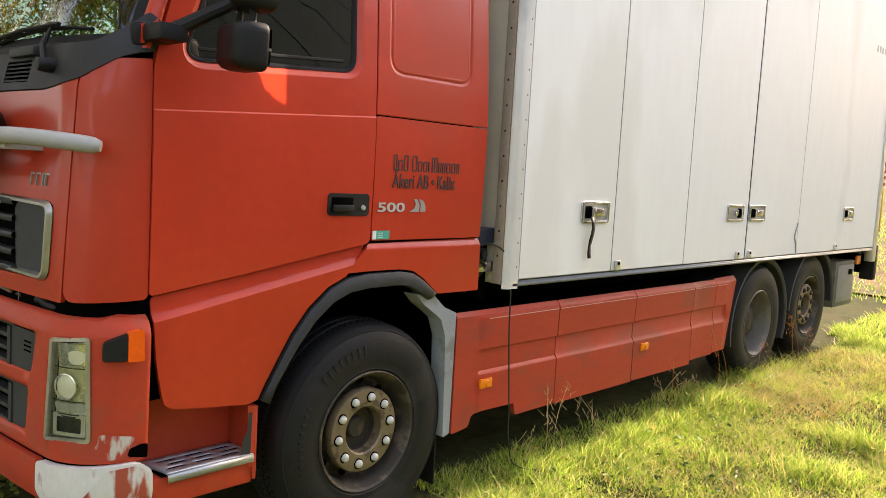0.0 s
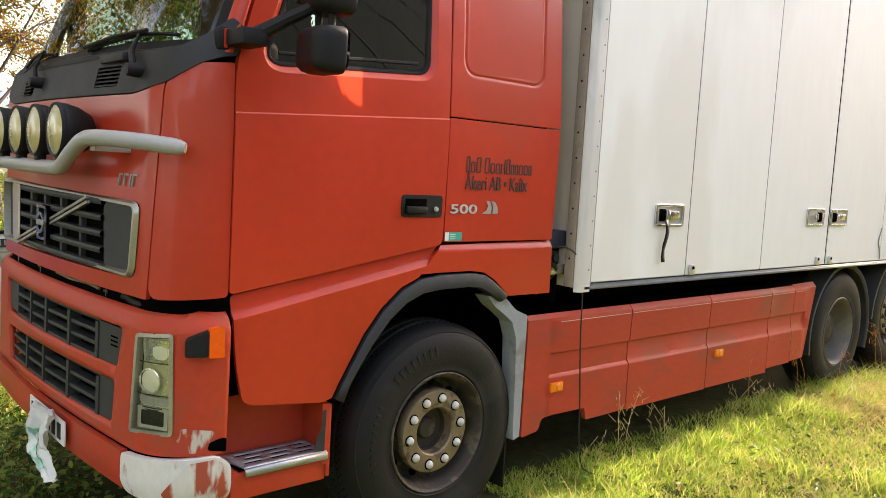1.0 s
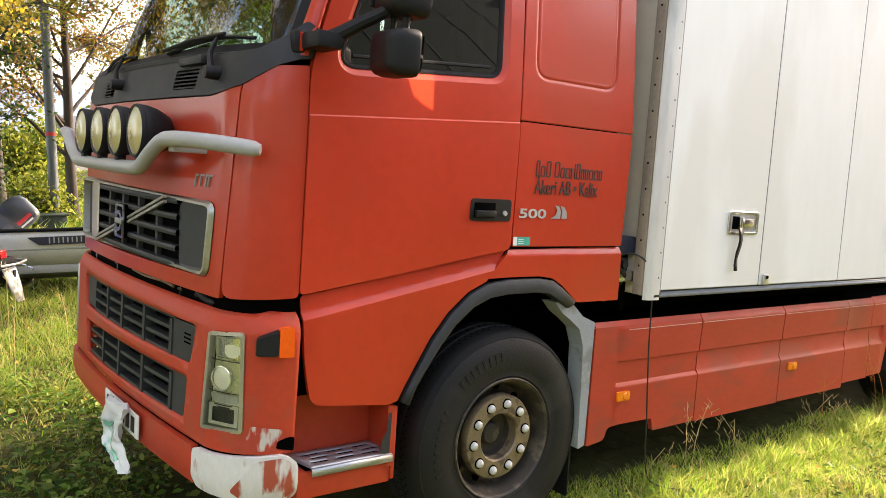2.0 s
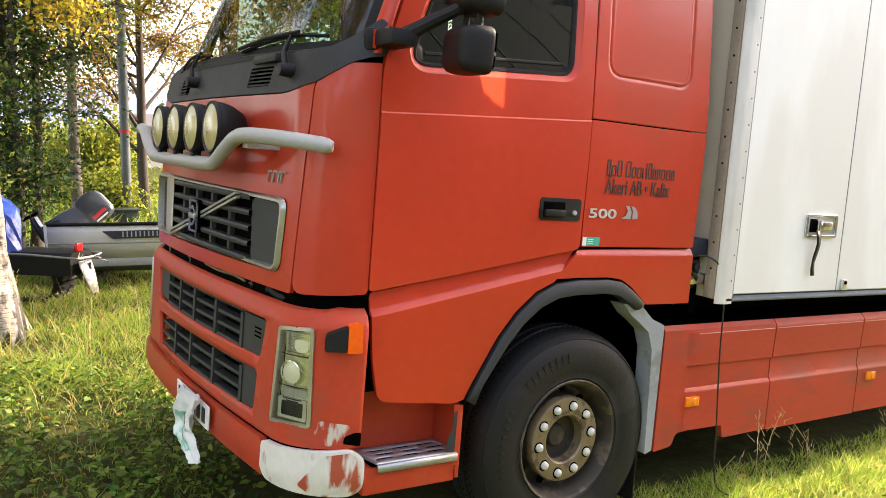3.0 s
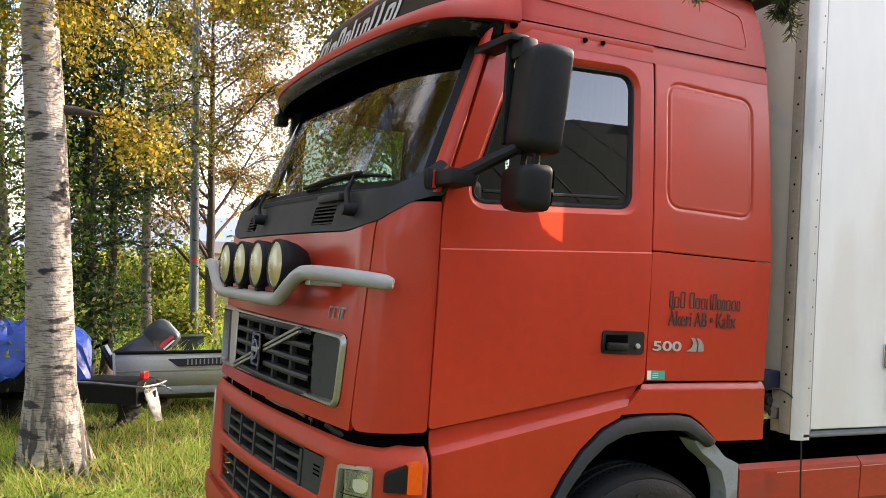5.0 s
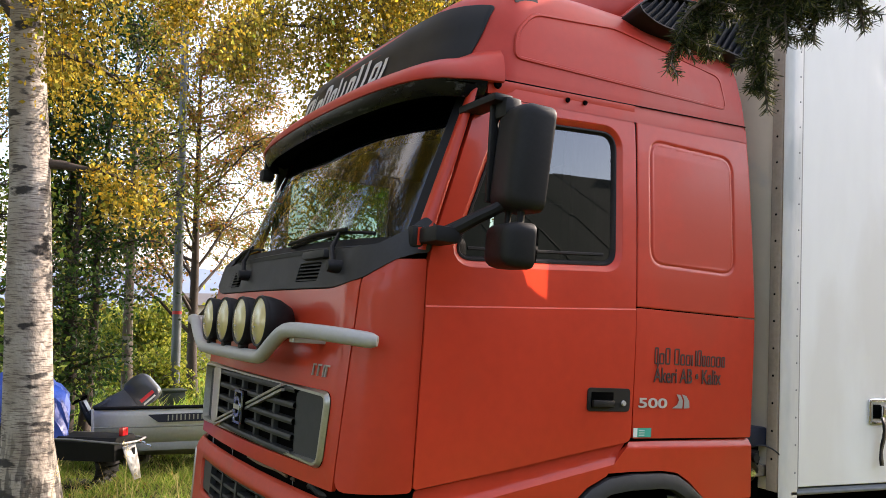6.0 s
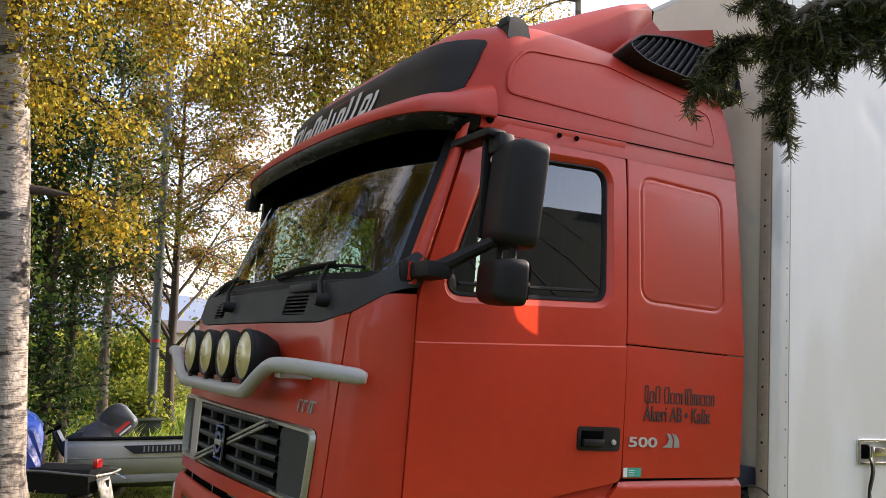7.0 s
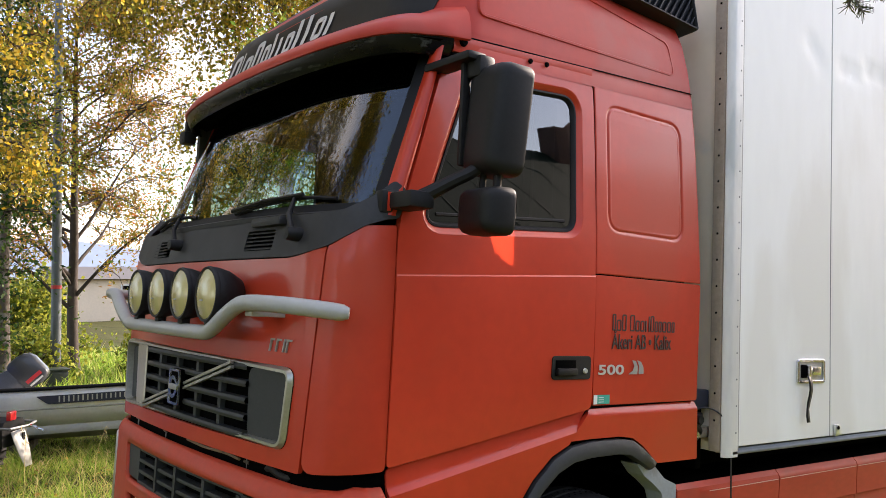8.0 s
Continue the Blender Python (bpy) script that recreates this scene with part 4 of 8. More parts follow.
wide = part("wide_mirror", mirror_shell(0.120, 0.087, 0.062, 0.04, WIDE_AT), BLACK_PLASTIC, truck, "small black wide-angle mirror housing", smooth=60)
part("mirror_glass", mirror_face(0.098, 0.066, 0.012, pose(1.492, 0.548, 2.225, -4, 0, 18)), MIRROR, wide, smooth=180)
part("mirror_stem", join(g_tube([(1.525, 0.535, 2.29), (1.53, 0.54, 2.40)], 0.016, 8), g_tube([(1.455, 0.525, 2.29), (1.46, 0.53, 2.40)], 0.013, 8)), BLACK_PLASTIC, wide)
# added lamp for the low sun that the main mirror's glass throws on to the door below the window
glint = new("mirror_glint_lamp", bpy.data.lights.new("mirror_glint_lamp", "AREA"))
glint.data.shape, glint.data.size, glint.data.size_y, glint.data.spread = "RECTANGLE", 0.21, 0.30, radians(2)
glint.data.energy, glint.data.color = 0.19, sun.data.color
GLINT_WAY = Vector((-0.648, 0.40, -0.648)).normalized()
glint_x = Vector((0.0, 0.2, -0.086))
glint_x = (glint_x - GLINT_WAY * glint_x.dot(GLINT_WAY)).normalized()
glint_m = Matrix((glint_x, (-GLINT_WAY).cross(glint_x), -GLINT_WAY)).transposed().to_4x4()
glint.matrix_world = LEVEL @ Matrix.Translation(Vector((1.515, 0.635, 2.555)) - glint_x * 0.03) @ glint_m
part("front_mirror", join(g_box(-1.13, -1.04, 0.30, 0.38, 2.80, 2.88, 0.02), g_box(-1.10, -1.07, 0.32, 0.40, 2.86, 2.95, 0.006)), BLACK_PLASTIC, truck)

# ---- roof, visor and sign ----
ROOF_F = [(2.90, 0.40), (3.1, 0.425), (3.2, 0.45), (3.3, 0.462), (3.38, 0.50), (3.45, 0.58), (3.5, 0.70), (3.54, 0.92), (3.57, 1.2), (3.60, 1.6)]


def roof_pt(u, z, out=0.0):
    """u in -2..2: 0 the middle of the brow, 1 where it meets the side, 2 the rear edge."""
    s, u = (1, u) if u >= 0 else (-1, -u)
    xs, f = side_x(z) + out, lerp_table(z, ROOF_F) - out
    c = 0.66 * xs
    if u <= 0.6:
        x = c * u / 0.6
        y = f + 0.05 * (x / xs) ** 2
    elif u <= 1:
        a = (u - 0.6) / 0.4 * math.pi / 2
        x, y0 = c + (xs - c) * math.sin(a), f + 0.05 * (c / xs) ** 2
        y = y0 + 0.27 * (1 - math.cos(a))
    else:
        y1 = f + 0.05 * (c / xs) ** 2 + 0.27
        x, y = xs, y1 + (2.170 - 0.12 * max(0, z - 2.9) - y1) * (u - 1)
    z += 0.05 * (y - 1.36) * min(1.0, max(0.0, (3.4 - z) / 0.35)) * min(1.0, max(0.0, (u - 0.8) / 0.2))
    return (x if s > 0 else 2 * XC * min(1.0, u / 0.3) - x, y, z)


us = np.concatenate([np.linspace(-2, -1, 10), np.linspace(-0.97, 0.97, 50), np.linspace(1, 2, 10)])
roof_z = [2.93, 2.99, 3.004, 3.03, 3.05, 3.1, 3.15, 3.2, 3.25, 3.3, 3.34, 3.38, 3.415, 3.45, 3.475, 3.5, 3.52, 3.54, 3.555, 3.57, 3.585, 3.60]
roof = part("roof", g_loft([[roof_pt(u, z, -0.004 if 2.995 < z < 3.01 else 0.0) for u in us] for z in roof_z], closed=False), RED_ROOF, truck, "sun-bleached red high roof", smooth=50)
part("roof_top", (lambda top: (top, [tuple(range(len(top)))]))([roof_pt(u, 3.60) for u in us]), RED_ROOF, roof)
part("roof_rear", g_loft([[(q[0], q[1] - 0.002, q[2]) for q in (roof_pt(-2, z), roof_pt(2, z))] for z in roof_z], closed=False), RED_ROOF, roof)
RP = rounded([(0.685, 3.085), (2.03, 3.115), (2.00, 3.305), (1.30, 3.405), (0.80, 3.340), (0.70, 3.22)], [0.05, 0.05, 0.05, 0.05, 0.06, 0.05], 6)
part("roof_pressing", g_loft([[(side_x(q[1]) + d, *q) for q in loop] for loop, d in ((RP, -0.003), (inset(RP, 0.004), 0.005), (inset(RP, 0.014), 0.006), (inset(RP, 0.020), -0.003))]), RED_ROOF, roof, "pressed outline in the roof side")
part("roof_seam", g_loft([[(side_x(3.0) + d, y, 2.972 + 0.0523 * (y - 0.6) + h) for y in np.linspace(0.62, 2.16, 16)] for d, h in ((-0.01, 0), (0.0015, 0.0005), (0.0015, 0.0042), (-0.01, 0.005))], closed=False), DARK, roof)
part("gutter", g_loft([[(side_x(2.98) + d, y, 2.900 + 0.072 * (y - 0.55) + h * (1 - 0.25 * (y - 0.55))) for y in np.linspace(0.56, 1.385, 10)] for d, h in ((-0.02, 0.0), (-0.004, 0.002), (0.0, 0.02), (0.0, 0.066), (-0.02, 0.07))], closed=False), RED, roof)
part("door_top_gap", g_loft([[(side_x(2.93) + d, y, 2.888 + 0.072 * (y - 0.55) + h) for y in np.linspace(0.55, 1.39, 10)] for d, h in ((-0.02, 0), (-0.004, 0.001), (-0.004, 0.0055), (-0.02, 0.0065))], closed=False), DARK, roof)
for y in (0.98, 1.08):
    part("gutter_bolt", g_lathe([(0.0, 0.008), (0.010, 0.008), (0.012, 0.0)], (side_x(2.93), y, 2.925 + 0.072 * (y - 0.55)), "x", 12), DARK, roof)
# sign panel over the visor
SG = [(a, b) for a, b in rounded([(-0.80, 3.05), (0.80, 3.05), (0.872, 3.352), (-0.872, 3.352)], [0.02, 0.02, 0.025, 0.025], 5)]
sign = part("roof_sign", g_panel(SG, lambda u, z: roof_pt(u, z + 0.05 * (1 - (u / 0.8) ** 2) * (z - 3.06) / 0.265, 0.006), step=0.06), SIGN_DARK, roof, "dark sign panel with white slanted strokes", solid=0.006)
pen = -0.66
for w, h in ((0.085, 0.13), (0.022, 0.13), (0.075, 0.092), (0.075, 0.13), (0.075, 0.092), (0.05, 0.125), (0.05, 0.092), (0.075, 0.092), (0.05, 0.125), (0.05, 0.125), (0.075, 0.092), (0.045, 0.092)):
    base_z = 3.132
    on_sign = lambda u, z, d: roof_pt(u, z + 0.05 * (1 - (u / 0.8) ** 2) * (z - 3.06) / 0.265, 0.009 + d)
    if w > 0.06:
        geo = mark_ring(pen, base_z, w, h, 0.38, 0.021, on_sign, 0.003)
    else:
        geo = g_panel(rounded([(pen, base_z), (pen + w * 0.6, base_z), (pen + w * 0.6 + 0.38 * h, base_z + h), (pen + 0.38 * h, base_z + h)], 0.004, 2), lambda u, z: on_sign(u, z, 0.003), step=0.05)
    part("sign_stroke", geo, LETTER_WHITE, sign)
    pen += w + 0.022
# visor: a red brow and a smoked lip below it
plan = curve([(1.242, 0.62, 0), (1.228, 0.47, 0), (1.15, 0.335, 0), (0.98, 0.255, 0), (0.7, 0.205, 0), (0.35, 0.18, 0), (XC, 0.172, 0)], 6)
plan = plan + [Vector((2 * XC - p.x, p.y, 0)) for p in plan[::-1][1:]]
red_rings, lip_rings = [], []
for i, p in enumerate(plan):
    d = (plan[min(i + 1, len(plan) - 1)] - plan[max(i - 1, 0)]).normalized()
    inn = Vector((-d.y, d.x, 0)) * -1 if (Vector((-d.y, d.x, 0))).dot(Vector((XC, 1.2, 0)) - p) < 0 else Vector((-d.y, d.x, 0))
    e = min(i, len(plan) - 1 - i) / 8
    k = min(1.0, 0.35 + 0.65 * e)
    zl = 2.935 + 0.02 * (1 - min(1.0, e))
    red_rings.append([p + inn * a * k + Vector((0, 0, zl + b * (1.30 - 0.28 * min(1.0, e / 2.5)))) for a, b in ((0.03, -0.004), (0.004, 0.0), (0.0, 0.012), (0.02, 0.05), (0.07, 0.09), (0.16, 0.118), (0.27, 0.125), (0.29, 0.08))])
    if 3 <= i <= len(plan) - 4:
        lip_rings.append([p + inn * a + Vector((0, 0, zl + b)) for a, b in ((0.012, 0.0), (0.020, -0.030), (0.040, -0.064), (0.045, -0.068), (0.051, -0.064), (0.034, -0.03), (0.028, 0.01))])
visor = part("sun_visor", g_loft(red_rings, closed=True, caps=True), RED_ROOF, truck, "red sun visor brow with a smoked lip", smooth=50)
part("visor_lip", g_loft(lip_rings, closed=True, caps=True), VISOR_DARK, visor, "smoked dark acrylic lip", smooth=50)
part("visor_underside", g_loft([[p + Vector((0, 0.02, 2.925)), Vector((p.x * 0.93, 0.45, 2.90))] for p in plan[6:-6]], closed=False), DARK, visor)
part("visor_bolt", g_lathe([(0.0, 0.012), (0.016, 0.012), (0.02, 0.0)], (1.215, 0.60, 2.945), "x", 12), DARK, visor)
# near-black band put behind the glass to darken the windscreen's top
part("screen_top_band", g_loft([[screen(x + XC, 2.700 + h, -0.020 + d) for x in np.linspace(-1.115, 1.115, 24)] for h, d in ((0.0, 0.0), (0.245, 0.0), (0.250, -0.05))], closed=False), DARK, visor)

# marker on the roof, louvred air intake, wind deflector
bc = Vector((1.075, 0.78, 3.40))
marker = part("roof_marker", g_loft([[tuple(bc + Vector(q)) for q in ring] for ring in (((-0.05, -0.06, 0), (0.06, -0.06, -0.03), (0.06, 0.07, -0.02), (-0.05, 0.07, 0.02)), ((-0.045, -0.05, 0.07), (0.05, -0.05, 0.055), (0.05, 0.055, 0.06), (-0.045, 0.055, 0.07)), ((-0.03, -0.02, 0.10), (0.035, -0.02, 0.09), (0.035, 0.03, 0.09), (-0.03, 0.03, 0.10)))], caps=True), BLACK_PLASTIC, roof, "small black roof marker lamp", smooth=20)
part("marker_lens", g_box(bc.x - 0.03, bc.x + 0.04, bc.y - 0.058, bc.y - 0.02, bc.z + 0.045, bc.z + 0.085, 0.01), GREY_PLASTIC, marker)
def pod_pt(y, t, out=0.0):
    """A place on the intake's leaning face: y along the roof, t from its lower to its upper edge."""
    lo = float(np.interp(y, (1.4, 1.7, 2.25), (3.465, 3.435, 3.415)))
    hi = float(np.interp(y, (1.4, 1.7, 2.0, 2.25), (3.590, 3.645, 3.675, 3.670)))
    return (1.205 - 0.03 * t + out, y - 0.03, lo + (hi - lo) * t + 0.2 * out)


POD = rounded([(1.54, 0.02), (2.25, 0.0), (2.225, 1.0), (1.72, 1.0), (1.52, 0.92), (1.43, 0.50), (1.455, 0.20)], [0.05, 0.04, 0.05, 0.15, 0.08, 0.12, 0.08], 6)


def pod_ring(k, out):
    """The face's outline, drawn in by the share k of its size."""
    return [pod_pt(1.85 + (a - 1.85) * (1 - k * 0.6), 0.5 + (b - 0.5) * (1 - k * 2.2), out) for a, b in POD]


intake = part("air_intake", g_loft([pod_ring(0.06, -0.26), pod_ring(0.0, -0.03), pod_ring(0.0, -0.008), pod_ring(0.015, 0.0), pod_ring(0.045, 0.0), pod_ring(0.06, -0.012), pod_ring(0.07, -0.035)], closed=True, caps=True), BLACK_PLASTIC, roof, "blue-black louvred air intake pod", smooth=40)
inner_pod = [(1.85 + (a - 1.85) * 0.962, 0.5 + (b - 0.5) * 0.86) for a, b in POD]
for k in range(21):
    y0 = 1.31 + 0.0455 * k
    run = [t for t in np.linspace(0.05, 0.95, 37) if poly_dist((y0 + 0.19 * t, t), inner_pod) < 0]
    if len(run) > 5:
        ta, tb = run[0], run[-1]
        part("louvre", g_loft([[pod_pt(y0 + 0.19 * t + e, t, d) for t in np.linspace(ta, tb, 4)] for d, e in ((-0.030, 0.044), (-0.010, 0.004), (-0.004, 0.0), (-0.004, -0.005), (-0.012, -0.006))], closed=False), LOUVRE, intake, smooth=20)
dr = []
for y, z, w in ((0.80, 3.50, 0.86), (1.0, 3.60, 0.84), (1.25, 3.73, 0.82), (1.5, 3.86, 0.80), (1.75, 3.985, 0.79), (1.95, 4.06, 0.78)):
    low = min(z - 0.012, 3.50)
    dr.append([(XC - w, y, low)] + [(XC - w + 0.03, y, z - 0.05)] + [(XC + w * q, y, z + 0.03 * (1 - q * q)) for q in np.linspace(-0.9, 0.9, 13)] + [(XC + w - 0.03, y, z - 0.05), (XC + w, y, low)])
part("wind_deflector", g_loft(dr, closed=False), RED_ROOF, roof, "red wind deflector on the roof", smooth=50, solid=0.02)
for s in (1, -1):
    x = XC + s * 0.90
    part("deflector_fin", g_loft([[(x + d, *q) for q in ((1.52, 3.58), (1.80, 3.84), (1.86, 3.80), (2.28, 3.93), (2.335, 3.68), (2.335, 3.58))] for d in (-0.008, 0.008)], closed=True, caps=True), RED_ROOF, roof, smooth=20)
part("deflector_strut", g_tube([(0.72, 1.95, 3.60), (0.74, 1.98, 4.02)], 0.018, 8), DARK, roof)

# ---- cab inside ----
FAR = (0.52, 1.25, 2.25, 2.90)                       # the far side window: y from, y to, z from, z to
part("cab_floor", g_box(-1.15, 1.2, 0.25, 2.15, 1.45, 1.5), CABIN, truck)
part("cab_back", g_box(-1.05, 1.10, 2.10, 2.15, 1.5, 3.3), CABIN_GREY, truck)
part("cab_far_side", join(g_box(-1.14, -1.10, 0.42, 2.10, 1.5, FAR[2]), g_box(-1.14, -1.10, 0.42, 2.10, FAR[3], 2.98), g_box(-1.14, -1.10, 0.42, FAR[0], FAR[2], FAR[3]), g_box(-1.14, -1.10, FAR[1], 2.10, FAR[2], FAR[3])), CABIN_GREY, truck)
part("far_window_glass", g_box(-1.125, -1.121, FAR[0] - 0.01, FAR[1] + 0.01, FAR[2] - 0.01, FAR[3] + 0.01), GLASS_FAR, truck, "side window on the far side").visible_shadow = False
part("cab_ceiling", g_box(-1.13, 1.18, 0.48, 2.15, 2.98, 3.0), CABIN_GREY, truck)
part("dashboard", g_loft([[(x + XC, y, z) for x in (-1.1, -0.5, 0, 0.5, 1.1)] for y, z in ((0.15, 2.15), (0.22, 2.2), (0.55, 2.22), (0.62, 2.15), (0.62, 1.5))], closed=False), CABIN, truck, smooth=50)
part("steering_wheel", g_lathe([(0.225 + 0.016 * math.cos(a), 0.016 * math.sin(a)) for a in np.linspace(0, 2 * math.pi, 9)], (0, 0, 0), "z", 32), CABIN, truck).matrix_basis = pose(0.62, 0.78, 2.15, -28, 0, 0)
for x in (0.62, -0.58):
    seat = part("seat", join(g_box(x - 0.27, x + 0.27, 0.95, 1.45, 1.78, 1.95, 0.05), g_box(x - 0.26, x + 0.26, 1.40, 1.56, 1.9, 2.62, 0.06)), CABIN, truck)
    part("headrest", g_box(x - 0.14, x + 0.14, 1.42, 1.54, 2.62, 2.84, 0.05), CABIN, seat)
part("curtain", g_loft([[(1.12 + 0.02 * math.sin(k * 1.4), 1.05 + 0.028 * k, z) for k in range(14)] for z in (2.22, 2.92)], closed=False), CABIN, truck, smooth=60)

# ---- lettering on the side ----
def side_text(body, size, y, z, out, width, material, name, label, shear=0.0, weight=0.0):
    geo = g_text(body, size, 0.0012, shear, 1.0, weight)
    wide_now = max(v[0] for v in geo[0]) - min(v[0] for v in geo[0])
    k = width / wide_now
    return part(name, ([(side_x(z + v[1]) + out + v[2], y + v[0] * k, z + v[1]) for v in geo[0]], geo[1]), material, truck, label, smooth=0)


side_text("Åkeri AB • Kalix", 0.098, 1.525, 1.724, 0.003, 0.445, LETTER_BLACK, "lettering", "faded black lettering on the red side panel", 0.0, 0.0010)
y = 1.527
for w, tall in ((0.024, 0.078), (0.031, 0.053), (0.031, 0.078), (0.0, 0.0), (0.034, 0.078), (0.030, 0.053), (0.030, 0.053), (0.018, 0.053), (0.009, 0.075), (0.027, 0.078), (0.023, 0.053), (0.023, 0.053), (0.031, 0.053), (0.030, 0.053), (0.023, 0.053)):
    if w:
        on_name = lambda a, b, d: (side_x(b) + 0.0005 + d, a, b)
        geo = mark_ring(y, 1.806, w, tall, 0.0, 0.0072, on_name, 0.0018) if w > 0.02 else g_box(side_x(1.83) + 0.0005, side_x(1.83) + 0.003, y, y + 0.009, 1.806, 1.806 + tall, 0.0005)
        part("name_bar", geo, LETTER_BLACK, truck, "name drawn as plain dark outlines")
    y += w + 0.0065 if w else 0.020
side_text("500", 0.062, 1.432, 1.607, 0.004, 0.178, SILVER, "power_badge", "raised silver number badge", 0.0, 0.0012)
part("swoosh_badge", join(*[g_panel(rounded(p, 0.004, 3), on_side(0.004)) for p in ([(1.645, 1.606), (1.712, 1.606), (1.716, 1.640), (1.700, 1.668), (1.672, 1.672), (1.690, 1.645), (1.678, 1.622)], [(1.722, 1.606), (1.760, 1.608), (1.757, 1.640), (1.738, 1.664), (1.708, 1.672), (1.724, 1.645)])]), LETTER_GREY, truck, "silver arched badge")
st = part("sticker", g_panel(rect(1.412, 1.522, 1.474, 1.515), on_side(0.002)), TEAL, truck, "small teal and white sticker")
part("sticker_edge", g_panel(rect(1.412, 1.436, 1.474, 1.515), on_side(0.0035)), PAPER, st)
for k in range(3):
    part("sticker_bar", g_panel(rect(1.445, 1.480, 1.482 + 0.01 * k, 1.485 + 0.01 * k), on_side(0.0035)), PAPER, st)

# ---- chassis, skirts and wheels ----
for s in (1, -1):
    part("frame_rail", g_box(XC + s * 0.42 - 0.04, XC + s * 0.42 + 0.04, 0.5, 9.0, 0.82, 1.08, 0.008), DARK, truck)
# near-black tanks, added to keep the gap above the skirts dark
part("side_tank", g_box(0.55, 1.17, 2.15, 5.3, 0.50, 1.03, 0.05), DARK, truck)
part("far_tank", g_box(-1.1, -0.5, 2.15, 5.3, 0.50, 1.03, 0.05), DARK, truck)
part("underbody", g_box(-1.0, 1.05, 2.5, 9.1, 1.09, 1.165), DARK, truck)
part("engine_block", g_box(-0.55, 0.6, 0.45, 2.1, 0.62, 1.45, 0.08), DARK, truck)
# added near-black arc that stands in for shade inside the open wheel arch
part("arch_shade_sheet", g_loft([[(x, 1.475 + r * math.cos(a), 0.512 + r * math.sin(a)) for a in np.linspace(-0.2, math.pi + 0.25, 18)] for x, r in ((0.84, 0.72), (0.55, 0.72))], closed=False), DARK, truck)


def skirt_skin(y, z):
    x = 1.238
    x -= 0.022 * max(0.0, (z - 1.03) / 0.025)
    k = min(1.0, max(0.0, (y - 2.262) / 0.012)) * (1.0 if y < 5.46 else max(0.0, 1 - (y - 5.46) / 0.012))
    if 0.692 <= z < 0.832:
        x -= 0.013 * k
    if 1.006 < z < 1.012:
        x += 0.006 * k
    if z < 0.686:
        x += 0.004 * k
    if y > 4.85:
        x -= 0.008
    return (x, y, z)


PINSTRIPE = surf("pale worn pinstripe", (0.62, 0.36, 0.29), rough=0.6, var=0.25, scale=12)
zc = [((0, z), (0, 1)) for z in (0.68, 0.686, 0.692, 0.826, 0.832, 1.006, 1.009, 1.012, 1.03, 1.04)]
for a, b, low, extra in ((2.065, 3.008, 0.40, True), (3.016, 3.945, 0.395, False), (3.953, 4.842, 0.40, False), (4.848, 5.25, 0.43, False), (5.254, 5.64, 0.44, False)):
    loop = [(a, low), (b, low), (b, 1.055), (a, 1.055)]
    if extra:
        loop = rounded([(2.065, 0.385), (2.20, 0.40), (2.225, 0.465), (2.30, 0.475), (2.60, 0.47), (2.62, 0.395), (3.008, 0.40), (3.008, 1.055), (2.065, 1.055)], [0.01, 0.02, 0.02, 0.02, 0.01, 0.01, 0, 0, 0.02], 3)
    elif b > 5.5:
        loop = [(a, low), (5.50, low + 0.005), (5.645, 1.068), (a, 1.062)]
    sk = part("side_skirt", g_panel(loop, skirt_skin, step=0.16, cuts=zc + [((2.262, 0), (1, 0)), ((2.274, 0), (1, 0)), ((5.46, 0), (1, 0)), ((5.472, 0), (1, 0))]), RED_SKIRT, truck, "dusty red side skirt with a recessed band", solid=0.03, bevel=0.003)
    part("pinstripe", g_box(1.2345 if a < 4.8 else 1.2265, 1.2452 if a < 4.8 else 1.2372, max(a + 0.01, 2.33), min(b - 0.01, 5.44), 1.0035, 1.0075), PINSTRIPE, sk)
    if b < 5.5:
        part("skirt_joint", g_box(1.19, 1.2225 if b < 4.8 else 1.2145, b - 0.0005, b + 0.0085 if b < 4.8 else b + 0.0045, low + 0.03, 0.99), RUBBER_SEAL, truck)
    for y in (2.322, 4.10):
        if a < y < b:
            lamp = part("marker_lamp", g_box(1.236, 1.256, y - 0.052, y + 0.052, 0.608, 0.662, 0.007), AMBER, sk, "amber side marker lamp")
            part("lamp_lens", g_lathe([(0.0, 0.006), (0.018, 0.005), (0.022, 0.0)], (1.256, y + 0.01, 0.635), "x", 12), AMBER, lamp)

# unseen far-side skirts, mirrored from the near ones to block light underneath
for a, b in ((2.065, 3.008), (3.016, 3.945), (3.953, 4.842), (4.848, 5.64)):
    part("side_skirt", g_panel(rect(a, b, 0.40, 1.055), lambda y, z: (2 * XC - skirt_skin(y, z)[0], y, z), step=0.3), RED_SKIRT, truck, "dusty red side skirt with a recessed band", solid=0.03, bevel=0.003)


